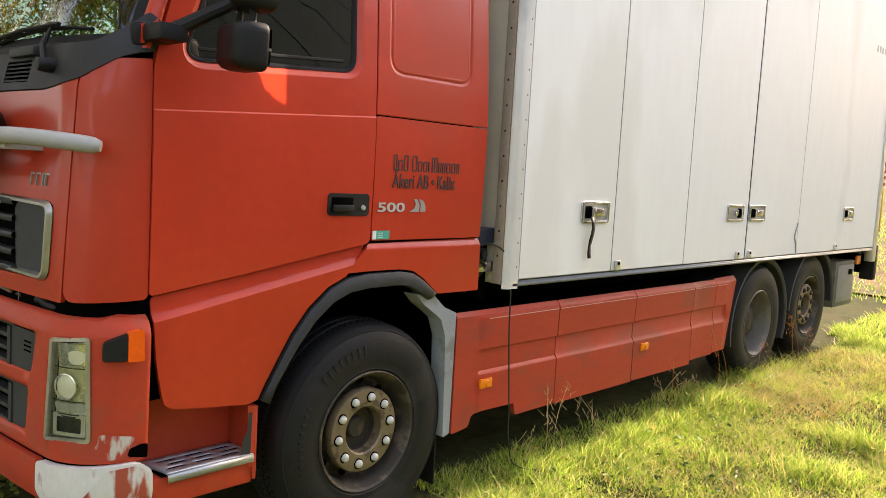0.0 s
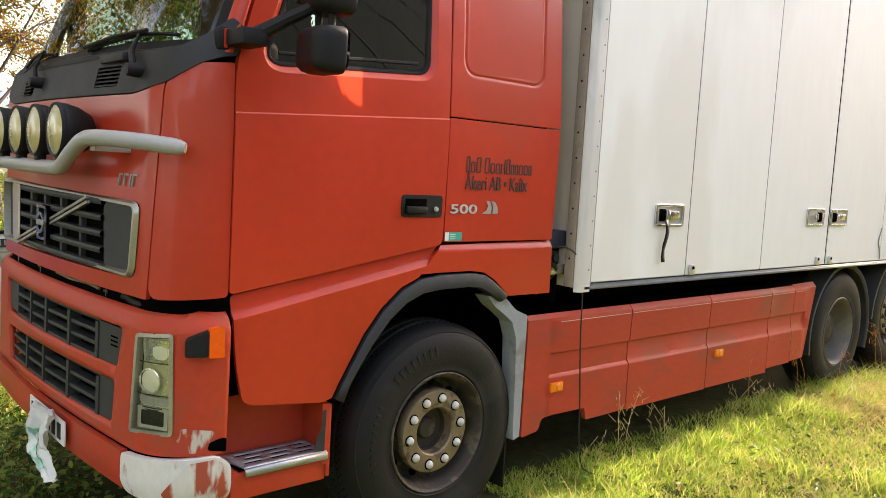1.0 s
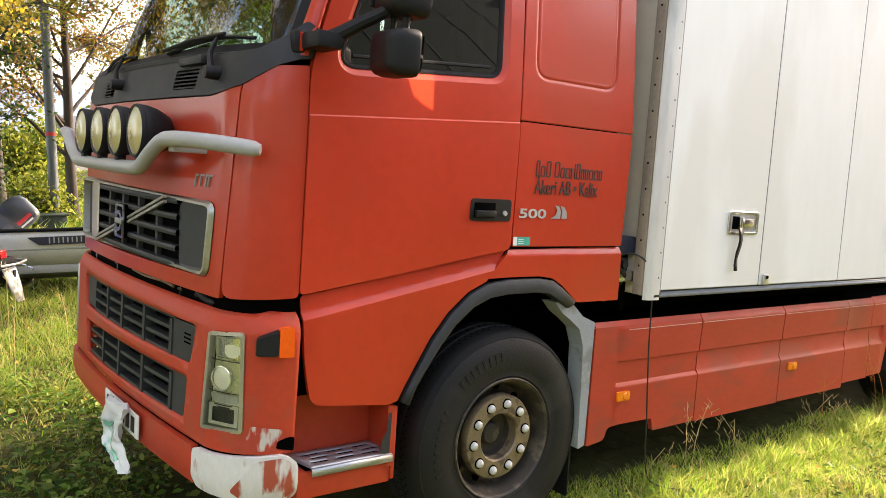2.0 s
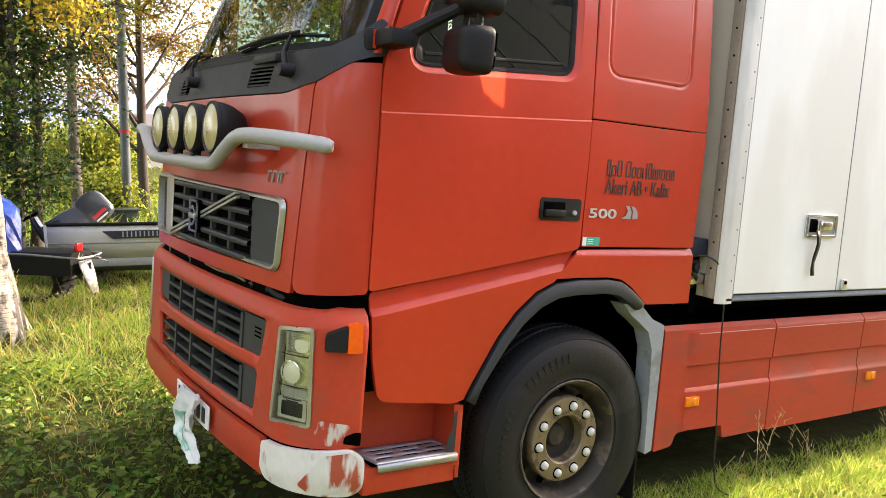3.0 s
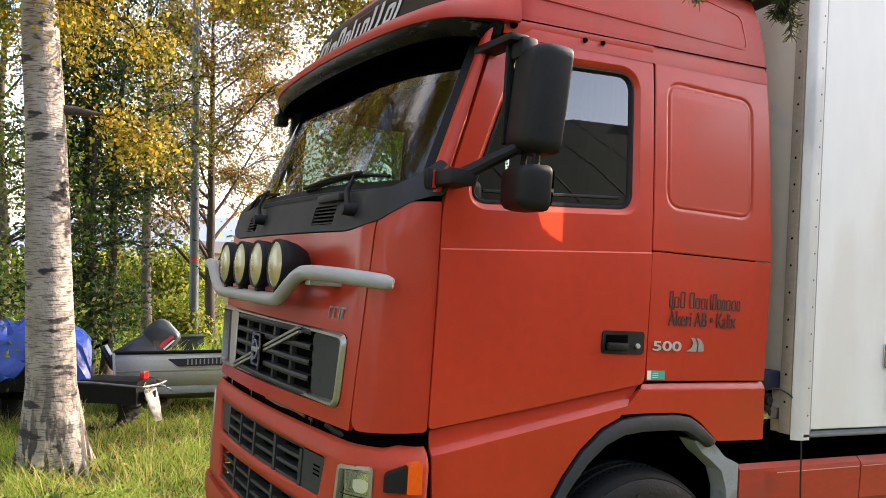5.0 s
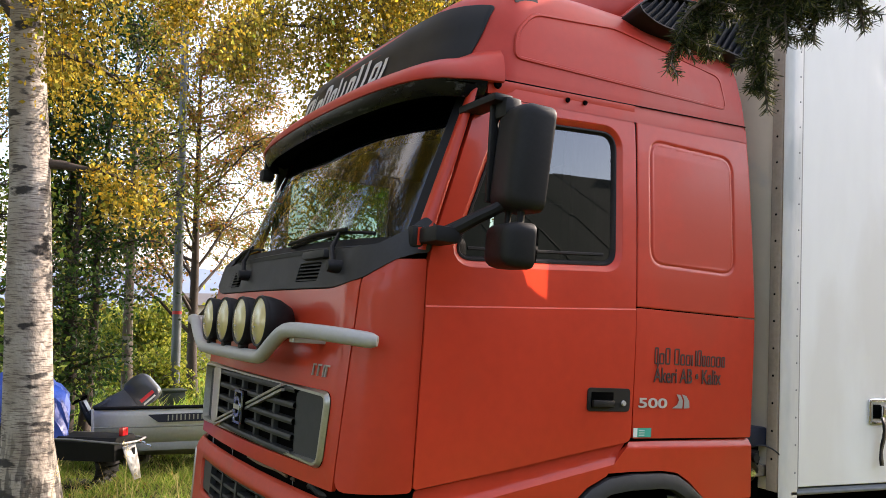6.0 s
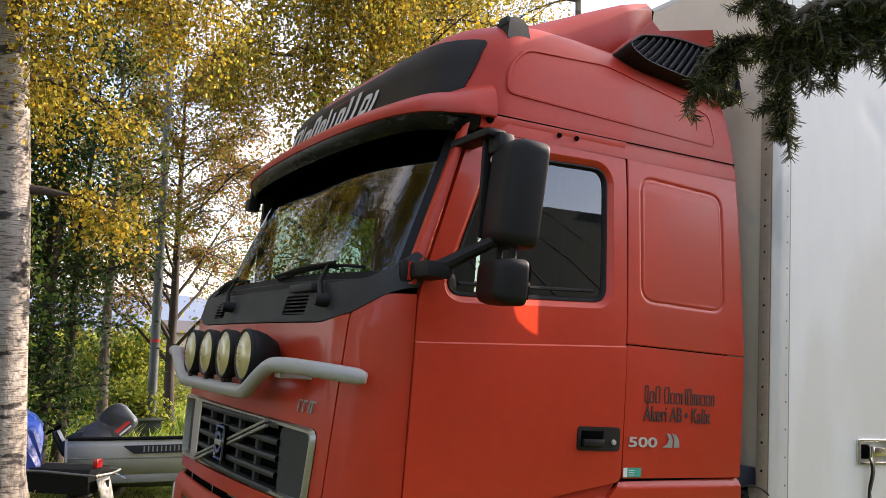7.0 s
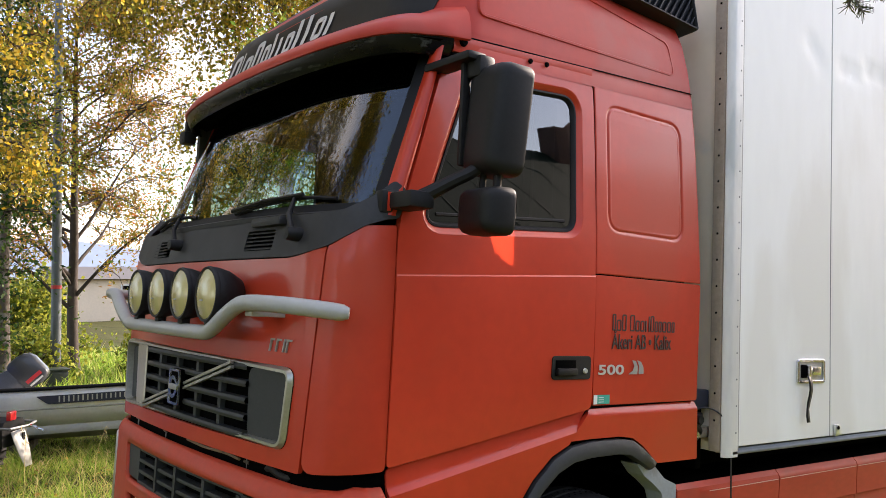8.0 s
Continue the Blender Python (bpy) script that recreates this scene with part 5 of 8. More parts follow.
def wheel(cy, cz, front, x_out=1.215, side=1, caps=None):
    """A wheel with its tyre, rim, hub ring and nuts."""
    c = (0, 0, 0)
    w = 0.30
    prof = [(0.292, -0.03), (0.300, -0.010), (0.312, 0.000), (0.316, 0.003), (0.321, 0.001), (0.350, 0.010), (0.410, 0.014), (0.460, 0.008), (0.494, -0.004), (0.501, -0.0085), (0.505, -0.0065), (0.509, -0.0075), (0.512, -0.014), (0.522, -0.026), (0.530, -0.042),
            (0.536, -0.058), (0.541, -0.078), (0.544, -0.112), (0.531, -0.115), (0.531, -0.125), (0.546, -0.128), (0.548, -0.165), (0.534, -0.168), (0.534, -0.178), (0.548, -0.181), (0.545, -0.23), (0.535, -0.27), (0.50, -0.30), (0.31, -0.31)]
    ob = part("wheel", g_lathe(prof, c, "x", 72), RUBBER, None, smooth=40)
    ob.name = "wheel"
    m = Matrix.Translation((x_out if side > 0 else 2 * XC - x_out, cy, cz)) @ (Matrix.Identity(4) if side > 0 else pose(0, 0, 0, 0, 0, 180))
    subs = []
    nicks = []
    for k in range(90):
        for x, r, off in ((-0.084, 0.5405, 0.0), (-0.104, 0.5425, 1.9), (-0.146, 0.5462, 0.9)):
            nicks.append(moved(g_box(x - 0.006, x + 0.006, -0.0022, 0.0022, r, r + 0.0022), Matrix.Rotation(radians(4 * k + off), 4, "X")))
    sipes = part("tread_sipes", join(*nicks), DARK, None, smooth=0)
    tagged(sipes, kind="stuff")
    subs.append((sipes, None))
    if front:
        rim = part("rim", g_lathe([(0.300, -0.012), (0.306, -0.002), (0.300, 0.004), (0.288, -0.004), (0.278, -0.03), (0.268, -0.06), (0.262, -0.10), (0.255, -0.13), (0.235, -0.145), (0.215, -0.13), (0.205, -0.06)], c, "x", 48), RIM_DARK, None, "rust-stained steel rim")
        hub = part("hub_ring", g_lathe([(0.212, -0.075), (0.214, -0.040), (0.208, -0.030), (0.200, -0.028), (0.124, -0.028), (0.116, -0.036), (0.113, -0.10)], c, "x", 48), RIM_BRONZE, None, "rust-brown hub ring")
        core = part("hub_centre", g_lathe([(0.114, -0.085), (0.108, -0.112), (0.060, -0.115), (0.054, -0.095), (0.046, -0.088), (0.0, -0.085)], c, "x", 40), RIM_DARK, None, "recessed hub centre, darker than the ring")
        subs.append((core, None))
        subs += [(rim, None), (hub, None)]
        nut = part("nut_cap", g_lathe([(0.0, -0.006), (0.011, -0.008), (0.018, -0.013), (0.021, -0.021), (0.021, -0.028)], (0, 0, 0.1675), "x", 14), caps or NUT_CAP, None, "" if caps else "pale domed wheel nut cap")
        seatm = part("nut_seat", g_lathe([(0.020, -0.0260), (0.027, -0.0260), (0.028, -0.030)], (0, 0, 0.1675), "x", 14), DARK, None)
        for k in range(10):
            r = pose(0, 0, 0, 36 * k + 25, 0, 0)
            subs += [(nut, r) if k == 0 else (again(nut, Matrix.Identity(4)), r), (seatm, r) if k == 0 else (again(seatm, Matrix.Identity(4)), r)]
        for k in range(10):
            a = radians(36 * k + 7)
            o = part("rim_hole", g_lathe([(0.0, -0.128), (0.020, -0.128), (0.024, -0.134)], (0, 0.236 * math.cos(a), 0.236 * math.sin(a)), "x", 10), DARK, None)
            subs.append((o, None))
    else:
        rim = part("rim", g_lathe([(0.300, -0.012), (0.306, -0.002), (0.298, 0.004), (0.285, -0.01), (0.272, -0.05), (0.262, -0.12), (0.250, -0.18), (0.235, -0.205), (0.20, -0.215), (0.10, -0.215)], c, "x", 48), RIM_PALE, None, "grimy pale dished rim")
        hub = part("hub", g_lathe([(0.235, -0.206), (0.16, -0.20), (0.15, -0.15), (0.13, -0.10), (0.10, -0.085), (0.0, -0.08)], c, "x", 32), RIM_DARK, None, "rusty hub")
        subs += [(rim, None), (hub, None)]
        for k in range(10):
            a = radians(36 * k + 10)
            subs.append((part("nut_cap", g_lathe([(0.0, -0.17), (0.014, -0.172), (0.016, -0.20)], (0, 0.19 * math.cos(a), 0.19 * math.sin(a)), "x", 8), RIM_DARK, None), None))
    ob.matrix_basis = m
    for o, r in subs:
        o.parent = ob
        if r is not None:
            o.matrix_basis = r
    ob.parent = truck
    ob.matrix_parent_inverse = Matrix.Translation(-BASES[truck.name])
    return ob


def tyre_marks(ob):
    """Raised unreadable sidewall marks, as plain bars, and a rim line."""
    for a0, n, tall in ((196, 9, 0.030), (134, 8, 0.050)):
        for k in range(n):
            a = radians(a0 - 5.2 * k)
            q = g_box(0.0085, 0.0150, -0.009, 0.009, 0.420 - tall / 2, 0.420 + tall / 2, 0.003)
            o = part("sidewall_mark", moved(q, Matrix.Rotation(a - math.pi / 2, 4, "X")), RUBBER, None)
            o.parent = ob


w_front = wheel(1.478, 0.512, True)
tyre_marks(w_front)
tagged(w_front, "worn front tyre on a rust-brown ten-nut hub")
wheel(1.478, 0.512, True, side=-1)
w_rear = wheel(6.225, 0.595, False)
tagged(w_rear, "rear drive wheel with a dished grimy rim")
wheel(6.225, 0.595, False, side=-1)
w_tag = wheel(7.535, 0.655, True, 1.20, caps=RIM_DARK)
tagged(w_tag, "rear tag wheel with a flat holed rim")
wheel(7.535, 0.655, True, 1.20, side=-1, caps=RIM_DARK)
for y, z in ((1.478, 0.512), (6.225, 0.595), (7.535, 0.655)):
    part("axle", g_tube([(-0.95, y, z), (1.0, y, z)], 0.07, 12), DARK, truck)
for cy, cz in ((6.225, 0.595), (7.535, 0.655)):
    rings = []
    for a in np.linspace(-0.35 if cy < 7 else 0.0, math.pi + (0.25 if cy < 7 else 0.0), 22):
        ring = []
        for x, r in ((1.225, 0.580), (1.238, 0.600), (1.235, 0.62), (0.75, 0.62), (0.75, 0.59)):
            ring.append((x, cy - r * math.cos(math.pi - a) * 1.02, cz + r * math.sin(a) * 0.98))
        rings.append(ring)
    part("rear_wheel_guard", g_loft(rings, closed=True, caps=True), ARCH_PLASTIC, truck, "dark plastic rear wheel guard", smooth=50)
tb = part("tool_box", g_box(0.75, 1.215, 8.26, 8.90, 0.565, 1.075, 0.015), RIM_PALE, truck, "dull steel tool box ahead of the tail")
part("box_lid", g_box(1.215, 1.225, 8.31, 8.86, 0.62, 1.03, 0.006), ALU_DULL, tb)
part("box_latch", g_box(1.225, 1.24, 8.66, 8.76, 0.92, 0.98, 0.006), DARK, tb)
part("red_reflector", g_box(1.20, 1.225, 8.95, 9.08, 1.02, 1.12, 0.006), AMBER, truck)
part("rear_bumper_beam", g_box(-1.2, 1.22, 9.08, 9.22, 0.92, 1.14, 0.012), DARK, truck)

# ---- cargo body ----
TOP = 4.30
body = part("cargo_body", g_box(-1.235, 1.262, 2.44, 9.20, 1.19, TOP - 0.03, 0.004), WHITE_BOX, truck, "white insulated cargo body with side doors")
part("front_wall", g_box(-1.13, 1.2655, 2.402, 2.436, 1.20, TOP, 0.004), CREAM, body)
# rounded corner post with rivets
for s in (1, -1):
    def px(v):
        return XC + s * (v - XC)
    sec = [(1.266, 2.436), (1.266, 2.388), (1.272, 2.380), (1.287, 2.385), (1.300, 2.402), (1.304, 2.425), (1.304, 2.485), (1.27, 2.485)]
    post = part("corner_post", g_loft([[(px(a), b, z) for a, b in sec] for z in (1.175, 1.19, 2.0, 3.0, TOP)], closed=True, caps=True), CREAM if s < 0 else POST_GREY, body, "rounded pale grey corner post with rivets", smooth=50)
    if s > 0:
        part("post_flange", g_box(1.204, 1.2655, 2.372, 2.40, 1.20, TOP - 0.02, 0.004), surf("tan sealant strip", (0.33, 0.26, 0.20), rough=0.7, var=0.2), post, "tan front flange")
        part("gasket", g_box(1.264, 1.2985, 2.4856, 2.4955, 1.20, TOP - 0.11, 0.001), RUBBER_SEAL, post, "thin black gasket")
        rivet = part("rivet", g_lathe([(0.0, 0.004), (0.004, 0.0035), (0.0065, 0.0)], (1.303, 2.466, 1.30), "x", 8), ALU_DULL, post)
        for k in range(1, 20):
            again(rivet, Matrix.Translation((0, 0, 0.138 * k)), post)
        rv2 = part("rivet", g_lathe([(0.0, -0.004), (0.004, -0.0035), (0.0065, 0.0)], (1.236, 2.372, 1.36), "y", 8), DARK, post)
        for k in range(1, 19):
            again(rv2, Matrix.Translation((0, 0, 0.14 * k)), post)
part("bottom_rail", g_loft([[(x, y, z) for y in (2.44, 9.235)] for x, z in ((1.20, 1.186), (1.296, 1.186), (1.304, 1.190), (1.304, 1.204), (1.292, 1.208), (1.292, 1.216), (1.26, 1.218))], closed=False), ALU_DULL, body, "dull aluminium bottom rail", smooth=20, solid=0.004)
part("top_rail", g_box(1.255, 1.31, 2.44, 9.23, TOP - 0.11, TOP, 0.008), ALU, body)
part("roof_skin", g_box(-1.25, 1.28, 2.40, 9.22, TOP - 0.02, TOP + 0.02, 0.006), WHITE_BOX, body)


def dent_skin(y, z):
    """A nearly flat panel, with two soft dents high up on the first panels."""
    x = 1.300 + 0.0025 * noise.noise((y * 0.9, z * 0.7, 2.0))
    for cy, cz, ry, rz, d in ((3.22, 3.56, 0.07, 0.06, 0.007), (3.31, 3.48, 0.07, 0.05, 0.006), (3.62, 3.50, 0.05, 0.05, 0.009), (3.78, 3.49, 0.16, 0.035, 0.008), (3.98, 3.55, 0.10, 0.05, 0.011), (4.15, 3.56, 0.08, 0.05, 0.009), (3.88, 3.57, 0.05, 0.04, -0.005)):
        q = ((y - cy + 0.4 * (z - cz)) / ry) ** 2 + ((z - cz) / rz) ** 2
        x -= 1.8 * d * math.exp(-q * 1.6)
    return (x, y, z)


seams = [2.492, 3.476, 4.484, 5.582, 5.596, 6.764, 9.205]
SEAM_GREY = surf("grey seam filler", (0.27, 0.26, 0.24), rough=0.6, var=0.1)
for k, (a, b) in enumerate(((seams[0], seams[1]), (seams[1], seams[2]), (seams[2], seams[3]), (seams[4], seams[5]), (seams[5], seams[6]))):
    panel = part("body_panel", g_panel(rect(a + 0.005, b - 0.005, 1.228, TOP - 0.115), dent_skin, step=0.06 if k in (0, 1, 2) else 0.3), WHITE_BOX, body, "white body side panel, some dents high up" if k in (0, 1, 2) else "plain white body side panel", smooth=60, solid=0.03, bevel=0.003)
    latches = {0: [(3.077, 3.393, 1)], 2: [(5.165, 5.478, -1)], 3: [(5.60, 5.925, 1)], 4: [(8.03, 8.35, 1)]}.get(k, [])
    for ya, yb, s in latches:
        ya, yb = (ya + 0.0, yb)
        lt = part("latch", g_panel(rect(ya, yb, 1.545, 1.682, 0.02), lambda y, z: (1.312, y, z), holes=[rect(ya + 0.020, yb - 0.020, 1.560, 1.667, 0.012)]), CHROME, panel, "chromed paddle latch", solid=0.012, bevel=0.004)
        part("latch_pan", g_panel(rect(ya + 0.022, yb - 0.022, 1.56, 1.667), lambda y, z: (1.3035, y, z)), STEP_ALU, lt)
        q = ya + 0.045 if s > 0 else yb - 0.115
        part("latch_slot", g_box(1.303, 1.307, q, q + 0.07, 1.575, 1.652, 0.001), DARK, lt)
        part("paddle", g_box(1.304, 1.325, ya + 0.14, yb - 0.07 if s > 0 else yb - 0.14, 1.592, 1.640, 0.008), CHROME, lt)
        part("catch", g_box(1.304, 1.33, q + 0.05, q + 0.075, 1.58, 1.648, 0.006), CHROME, lt)
        for yy in (ya + 0.014, (ya + yb) / 2, yb - 0.014):
            for zz in (1.555, 1.672):
                part("screw", g_lathe([(0.0, 0.003), (0.005, 0.002), (0.006, 0.0)], (1.312, yy, zz), "x", 8), ALU_DULL, lt)
for y in (3.54, 5.42, 5.66, 7.85):
    clip = part("door_clip", g_box(1.302, 1.318, y - 0.03, y + 0.03, 1.228, 1.295, 0.005), ALU, body, "small aluminium door clip")
    part("clip_bolt", g_lathe([(0.0, 0.006), (0.010, 0.006), (0.012, 0.0)], (1.318, y, 1.275), "x", 10), DARK, clip)
part("strap", g_loft([[(1.334 + 0.006 * math.sin(k), 3.165 + 0.012 * math.sin(k * 0.7) + d * (1 - 0.25 * (k == 5)), 1.585 - 0.037 * k) for k in range(8)] for d in (-0.018, 0.018)], closed=False), RUBBER_SEAL, body, "frayed black pull strap", solid=0.003)
SEAM_DARK = surf("grey seam sealant", (0.13, 0.13, 0.125), rough=0.7, var=0.2)
for y in (3.476, 4.484, 6.764):
    part("panel_seam", g_box(1.262, 1.2975, y - 0.006, y + 0.006, 1.225, TOP - 0.112), SEAM_DARK, body)
part("middle_gap", g_box(1.262, 1.298, 5.583, 5.595, 1.22, TOP - 0.11), DARK, body)
part("repair_strip", g_tube(curve([(1.302, 6.758, 1.24), (1.306, 6.73, 1.32), (1.304, 6.69, 1.40), (1.302, 6.745, 1.52)], 5), 0.006, 6), SEAM_GREY, body)
part("edge_strip", g_box(1.296, 1.303, 2.484, 2.494, 1.22, TOP - 0.1), SEAM_GREY, body)
# small marks high on the body, as plain bars
for k in range(7):
    part("body_mark", g_box(1.3005, 1.303, 3.72 + 0.05 * k, 3.74 + 0.05 * k, 3.985, 4.015 + 0.012 * (k % 2)), LETTER_GREY, body)
for k in range(5):
    part("body_mark", g_box(1.3005, 1.303, 8.62 + 0.09 * k, 8.66 + 0.09 * k, 3.40, 3.47), LETTER_GREY, body)
# tail: lift frame with warning stripes
tail = part("tail_frame", join(g_box(1.20, 1.31, 9.21, 9.33, 1.05, TOP, 0.006)), ALU, body, "aluminium tail frame")
part("tail_lift", g_box(-1.15, 1.18, 9.36, 9.46, 1.12, 2.6, 0.01), ALU_DULL, body, "raised tail lift platform")
part("yellow_strip", g_box(1.18, 1.30, 9.40, 9.44, 1.40, 1.92, 0.002), surf("yellow warning strip", (0.62, 0.42, 0.03), rough=0.5, var=0.1), body)
for k in range(4):
    part("red_block", g_box(1.182, 1.302, 9.397, 9.443, 1.95 + 0.075 * k, 1.985 + 0.075 * k), surf("red warning block", (0.45, 0.03, 0.03), rough=0.5), body)
part("black_box", g_box(1.15, 1.31, 9.42, 9.60, 2.30, 2.65, 0.02), BLACK_PLASTIC, body)
part("rubber_buffer", g_box(1.14, 1.30, 9.34, 9.46, 0.82, 1.25, 0.02), RUBBER_SEAL, body)
# hoses and cable between cab and body
coup = part("coupling", g_box(1.02, 1.20, 2.26, 2.40, 1.265, 1.325, 0.012), CHROME, truck, "metal coupling with hoses")
for k in range(5):
    part("hose", g_tube(curve([(1.02 + 0.03 * k, 2.22, 1.40), (1.12 + 0.02 * k, 2.24, 1.43 - 0.02 * k), (1.19, 2.27 + 0.01 * k, 1.37 - 0.02 * k), (1.15 - 0.02 * k, 2.29, 1.22 - 0.02 * k)], 5), 0.013, 6), CABLE, coup)
# added near-black backing that stands in for the shade behind the hoses
part("shade_backing", g_box(0.5, 1.17, 2.31, 2.36, 1.10, 1.47, 0.01), DARK, truck)
part("valve_block", join(g_box(1.10, 1.20, 2.23, 2.33, 1.33, 1.40, 0.012), g_lathe([(0.0, 0.03), (0.022, 0.03), (0.026, 0.0), (0.026, -0.06)], (1.20, 2.27, 1.365), "x", 14)), BLACK_PLASTIC, truck)
part("front_box", g_box(1.0, 1.20, 2.22, 2.38, 1.415, 1.515, 0.012), BLUEBLACK, truck, "dark blue box on the headboard")
part("hanging_cable", g_tube(curve([(1.16, 2.27, 1.40), (1.23, 2.33, 1.425), (1.285, 2.40, 1.36), (1.298, 2.43, 1.20), (1.29, 2.455, 0.9), (1.285, 2.50, 0.5), (1.275, 2.54, 0.22), (1.30, 2.60, 0.10), (1.42, 2.82, 0.05)], 6), 0.0045, 6), CABLE, truck, "black cable hanging to the ground")

# ---- ground and grass ----
def land_z(x, y):
    """The true lie of the land: it falls gently along the truck, and levels out to both ends."""
    yy = min(max(y, -4.0), 11.0)
    z = -0.049 * (yy - 1.478)
    open_air = min(1.0, max(0.0, abs(x - XC) - 1.2) / 1.2 + max(0.0, -y - 0.3) / 2)
    z += open_air * (0.05 * noise.noise((x * 0.35, y * 0.35, 0)) + 0.025 * noise.noise((x * 1.3, y * 1.3, 4)))
    return z - 0.006 * max(0.0, -x - 12) * (1 if x > -60 else 0) - (0.29 if x <= -60 else 0)


GRASS = leafy("grass blades", [srgb(60, 98, 28), srgb(140, 174, 58), srgb(184, 202, 88), srgb(94, 134, 42), srgb(204, 206, 106), srgb(114, 156, 48), srgb(222, 202, 136), srgb(146, 162, 66)], 0.7, 0.58)
GRASS_MEADOW = leafy("meadow grass blades", [srgb(72, 104, 34), srgb(120, 154, 50), srgb(156, 180, 70), srgb(96, 132, 44), srgb(176, 186, 92), srgb(112, 150, 52), srgb(198, 188, 120), srgb(140, 160, 66)], 0.7, 0.56)
GRASS_DRY = leafy("dry grass", [srgb(190, 164, 100), srgb(206, 184, 122), srgb(166, 138, 80), srgb(214, 196, 142)], 0.8, 0.3)
WEEDS = leafy("ground weeds", [srgb(40, 68, 24), srgb(66, 100, 36), srgb(98, 130, 48), srgb(142, 152, 70), srgb(80, 112, 40), srgb(104, 92, 48)], 0.5, 0.35)
FALLEN = leafy("fallen leaves", [srgb(176, 150, 60), srgb(150, 112, 50), srgb(186, 166, 84), srgb(118, 84, 48)], 0.8, 0.2)
SOIL = surf("grassy soil", (0.055, 0.056, 0.020), rough=1.0, rvar=0.0, spec=0.05, var=0.45, scale=1.2, bump=0.6, bscale=30, dist=0.02, col2=(0.065, 0.058, 0.024), patch=0.25, pscale=0.9)
gx = np.concatenate([np.linspace(-900, -70, 12), np.linspace(-60, -27, 12), np.linspace(-26, 14, 100), np.linspace(18, 900, 14)])
gy = np.concatenate([np.linspace(-900, -16, 14), np.linspace(-13, 26, 98), np.linspace(30, 900, 14)])
gv = [(float(x), float(y), land_z(x, y)) for y in gy for x in gx]
nx = len(gx)
gf = [(j * nx + i, j * nx + i + 1, (j + 1) * nx + i + 1, (j + 1) * nx + i) for j in range(len(gy) - 1) for i in range(nx - 1)]
tagged(part("ground", (gv, gf), SOIL, smooth=180), "rough grassy ground with dry patches", "ground", kind="structure")


def mesh_np(name, verts, quads, material):
    """A mesh from arrays: vertices (n, 3), quads (m, 4)."""
    me = bpy.data.meshes.new(name)
    me.vertices.add(len(verts))
    me.vertices.foreach_set("co", np.asarray(verts, np.float32).ravel())
    me.loops.add(quads.size)
    me.loops.foreach_set("vertex_index", np.asarray(quads, np.int32).ravel())
    me.polygons.add(len(quads))
    me.polygons.foreach_set("loop_start", np.arange(0, quads.size, 4, dtype=np.int32))
    me.update(calc_edges=True)
    me.materials.append(material)
    return me


def blades(rng, xy, tall, wide, bend):
    """Grass blades of two quads each at the places xy."""
    n = len(xy)
    z = np.array([land_z(a, b) for a, b in xy]) - 0.01
    h = tall * rng.uniform(0.5, 1.3, n) * np.array([max(0.45, 1 + 1.1 * noise.noise((a * 2.1, b * 2.1, 7))) for a, b in xy])
    a = rng.uniform(0, 2 * np.pi, n)
    side = np.stack([np.cos(a), np.sin(a), 0 * a], 1) * (wide * rng.uniform(0.6, 1.3, n))[:, None]
    b = rng.uniform(0, 2 * np.pi, n)
    lean = np.stack([np.cos(b), np.sin(b), 0 * b], 1) * (h * bend * rng.uniform(0.2, 1.3, n))[:, None]
    base = np.concatenate([xy, z[:, None]], 1)
    up = np.stack([0 * h, 0 * h, h], 1)
    mid, tip = base + up * 0.55 + lean * 0.35, base + up * 0.95 + lean
    v = np.stack([base - side, base + side, mid + side * 0.8, mid - side * 0.8, tip + side * 0.12, tip - side * 0.12], 1).reshape(-1, 3)
    k = np.arange(n)[:, None] * 6
    q = np.concatenate([k + [0, 1, 2, 3], k + [3, 2, 4, 5]], 1).reshape(-1, 4)
    return v, q


def scatter(rng, x0, x1, y0, y1, n, keep=None, clump=0.0):
    p = np.stack([rng.uniform(x0, x1, n), rng.uniform(y0, y1, n)], 1)
    if keep is not None:
        p = p[[keep(a, b) for a, b in p]]
    if clump:
        w = np.array([noise.noise((a * 1.6, b * 1.6, 9)) + 0.6 * noise.noise((a * 5, b * 5, 3)) for a, b in p])
        p = p[w + clump > rng.uniform(-0.5, 0.5, len(p))]
    return p


def stuff(name, v, q, material, label, category):
    return tagged(new(name, mesh_np(name, v, q, material)), label, category, kind="stuff")


rng = np.random.default_rng(5)
off_truck = lambda a, b: not (-1.0 < a < 1.22 and 0.15 < b < 9.0)
feather = lambda a, b: off_truck(a, b) and rng.uniform() < min(1.0, (5.0 - a) / 1.6) * min(1.0, (b + 1.6) / 1.8)
sets = [blades(rng, scatter(rng, 0.95, 4.4, -0.6, 6.0, 92000, feather, 0.36), 0.052, 0.0034, 1.2),
        blades(rng, scatter(rng, 1.2, 3.6, 0.6, 4.6, 46000, None, 0.75), 0.036, 0.0030, 1.3),
        blades(rng, scatter(rng, 0.95, 3.4, 6.0, 12.0, 30000, off_truck, 0.5), 0.085, 0.0048, 1.0),
        blades(rng, scatter(rng, 1.0, 1.7, 1.7, 6.5, 4500, lambda a, b: a > 1.22, 0.1), 0.095, 0.0024, 0.8),
        blades(rng, scatter(rng, -3.0, 5.5, 12.0, 40.0, 20000), 0.16, 0.008, 0.8)]
sets.append(blades(rng, scatter(rng, 1.2, 10.0, -8.0, 13.0, 30000, lambda a, b: a > 3.1 or b < 1.6, 0.5), 0.12, 0.011, 1.0))
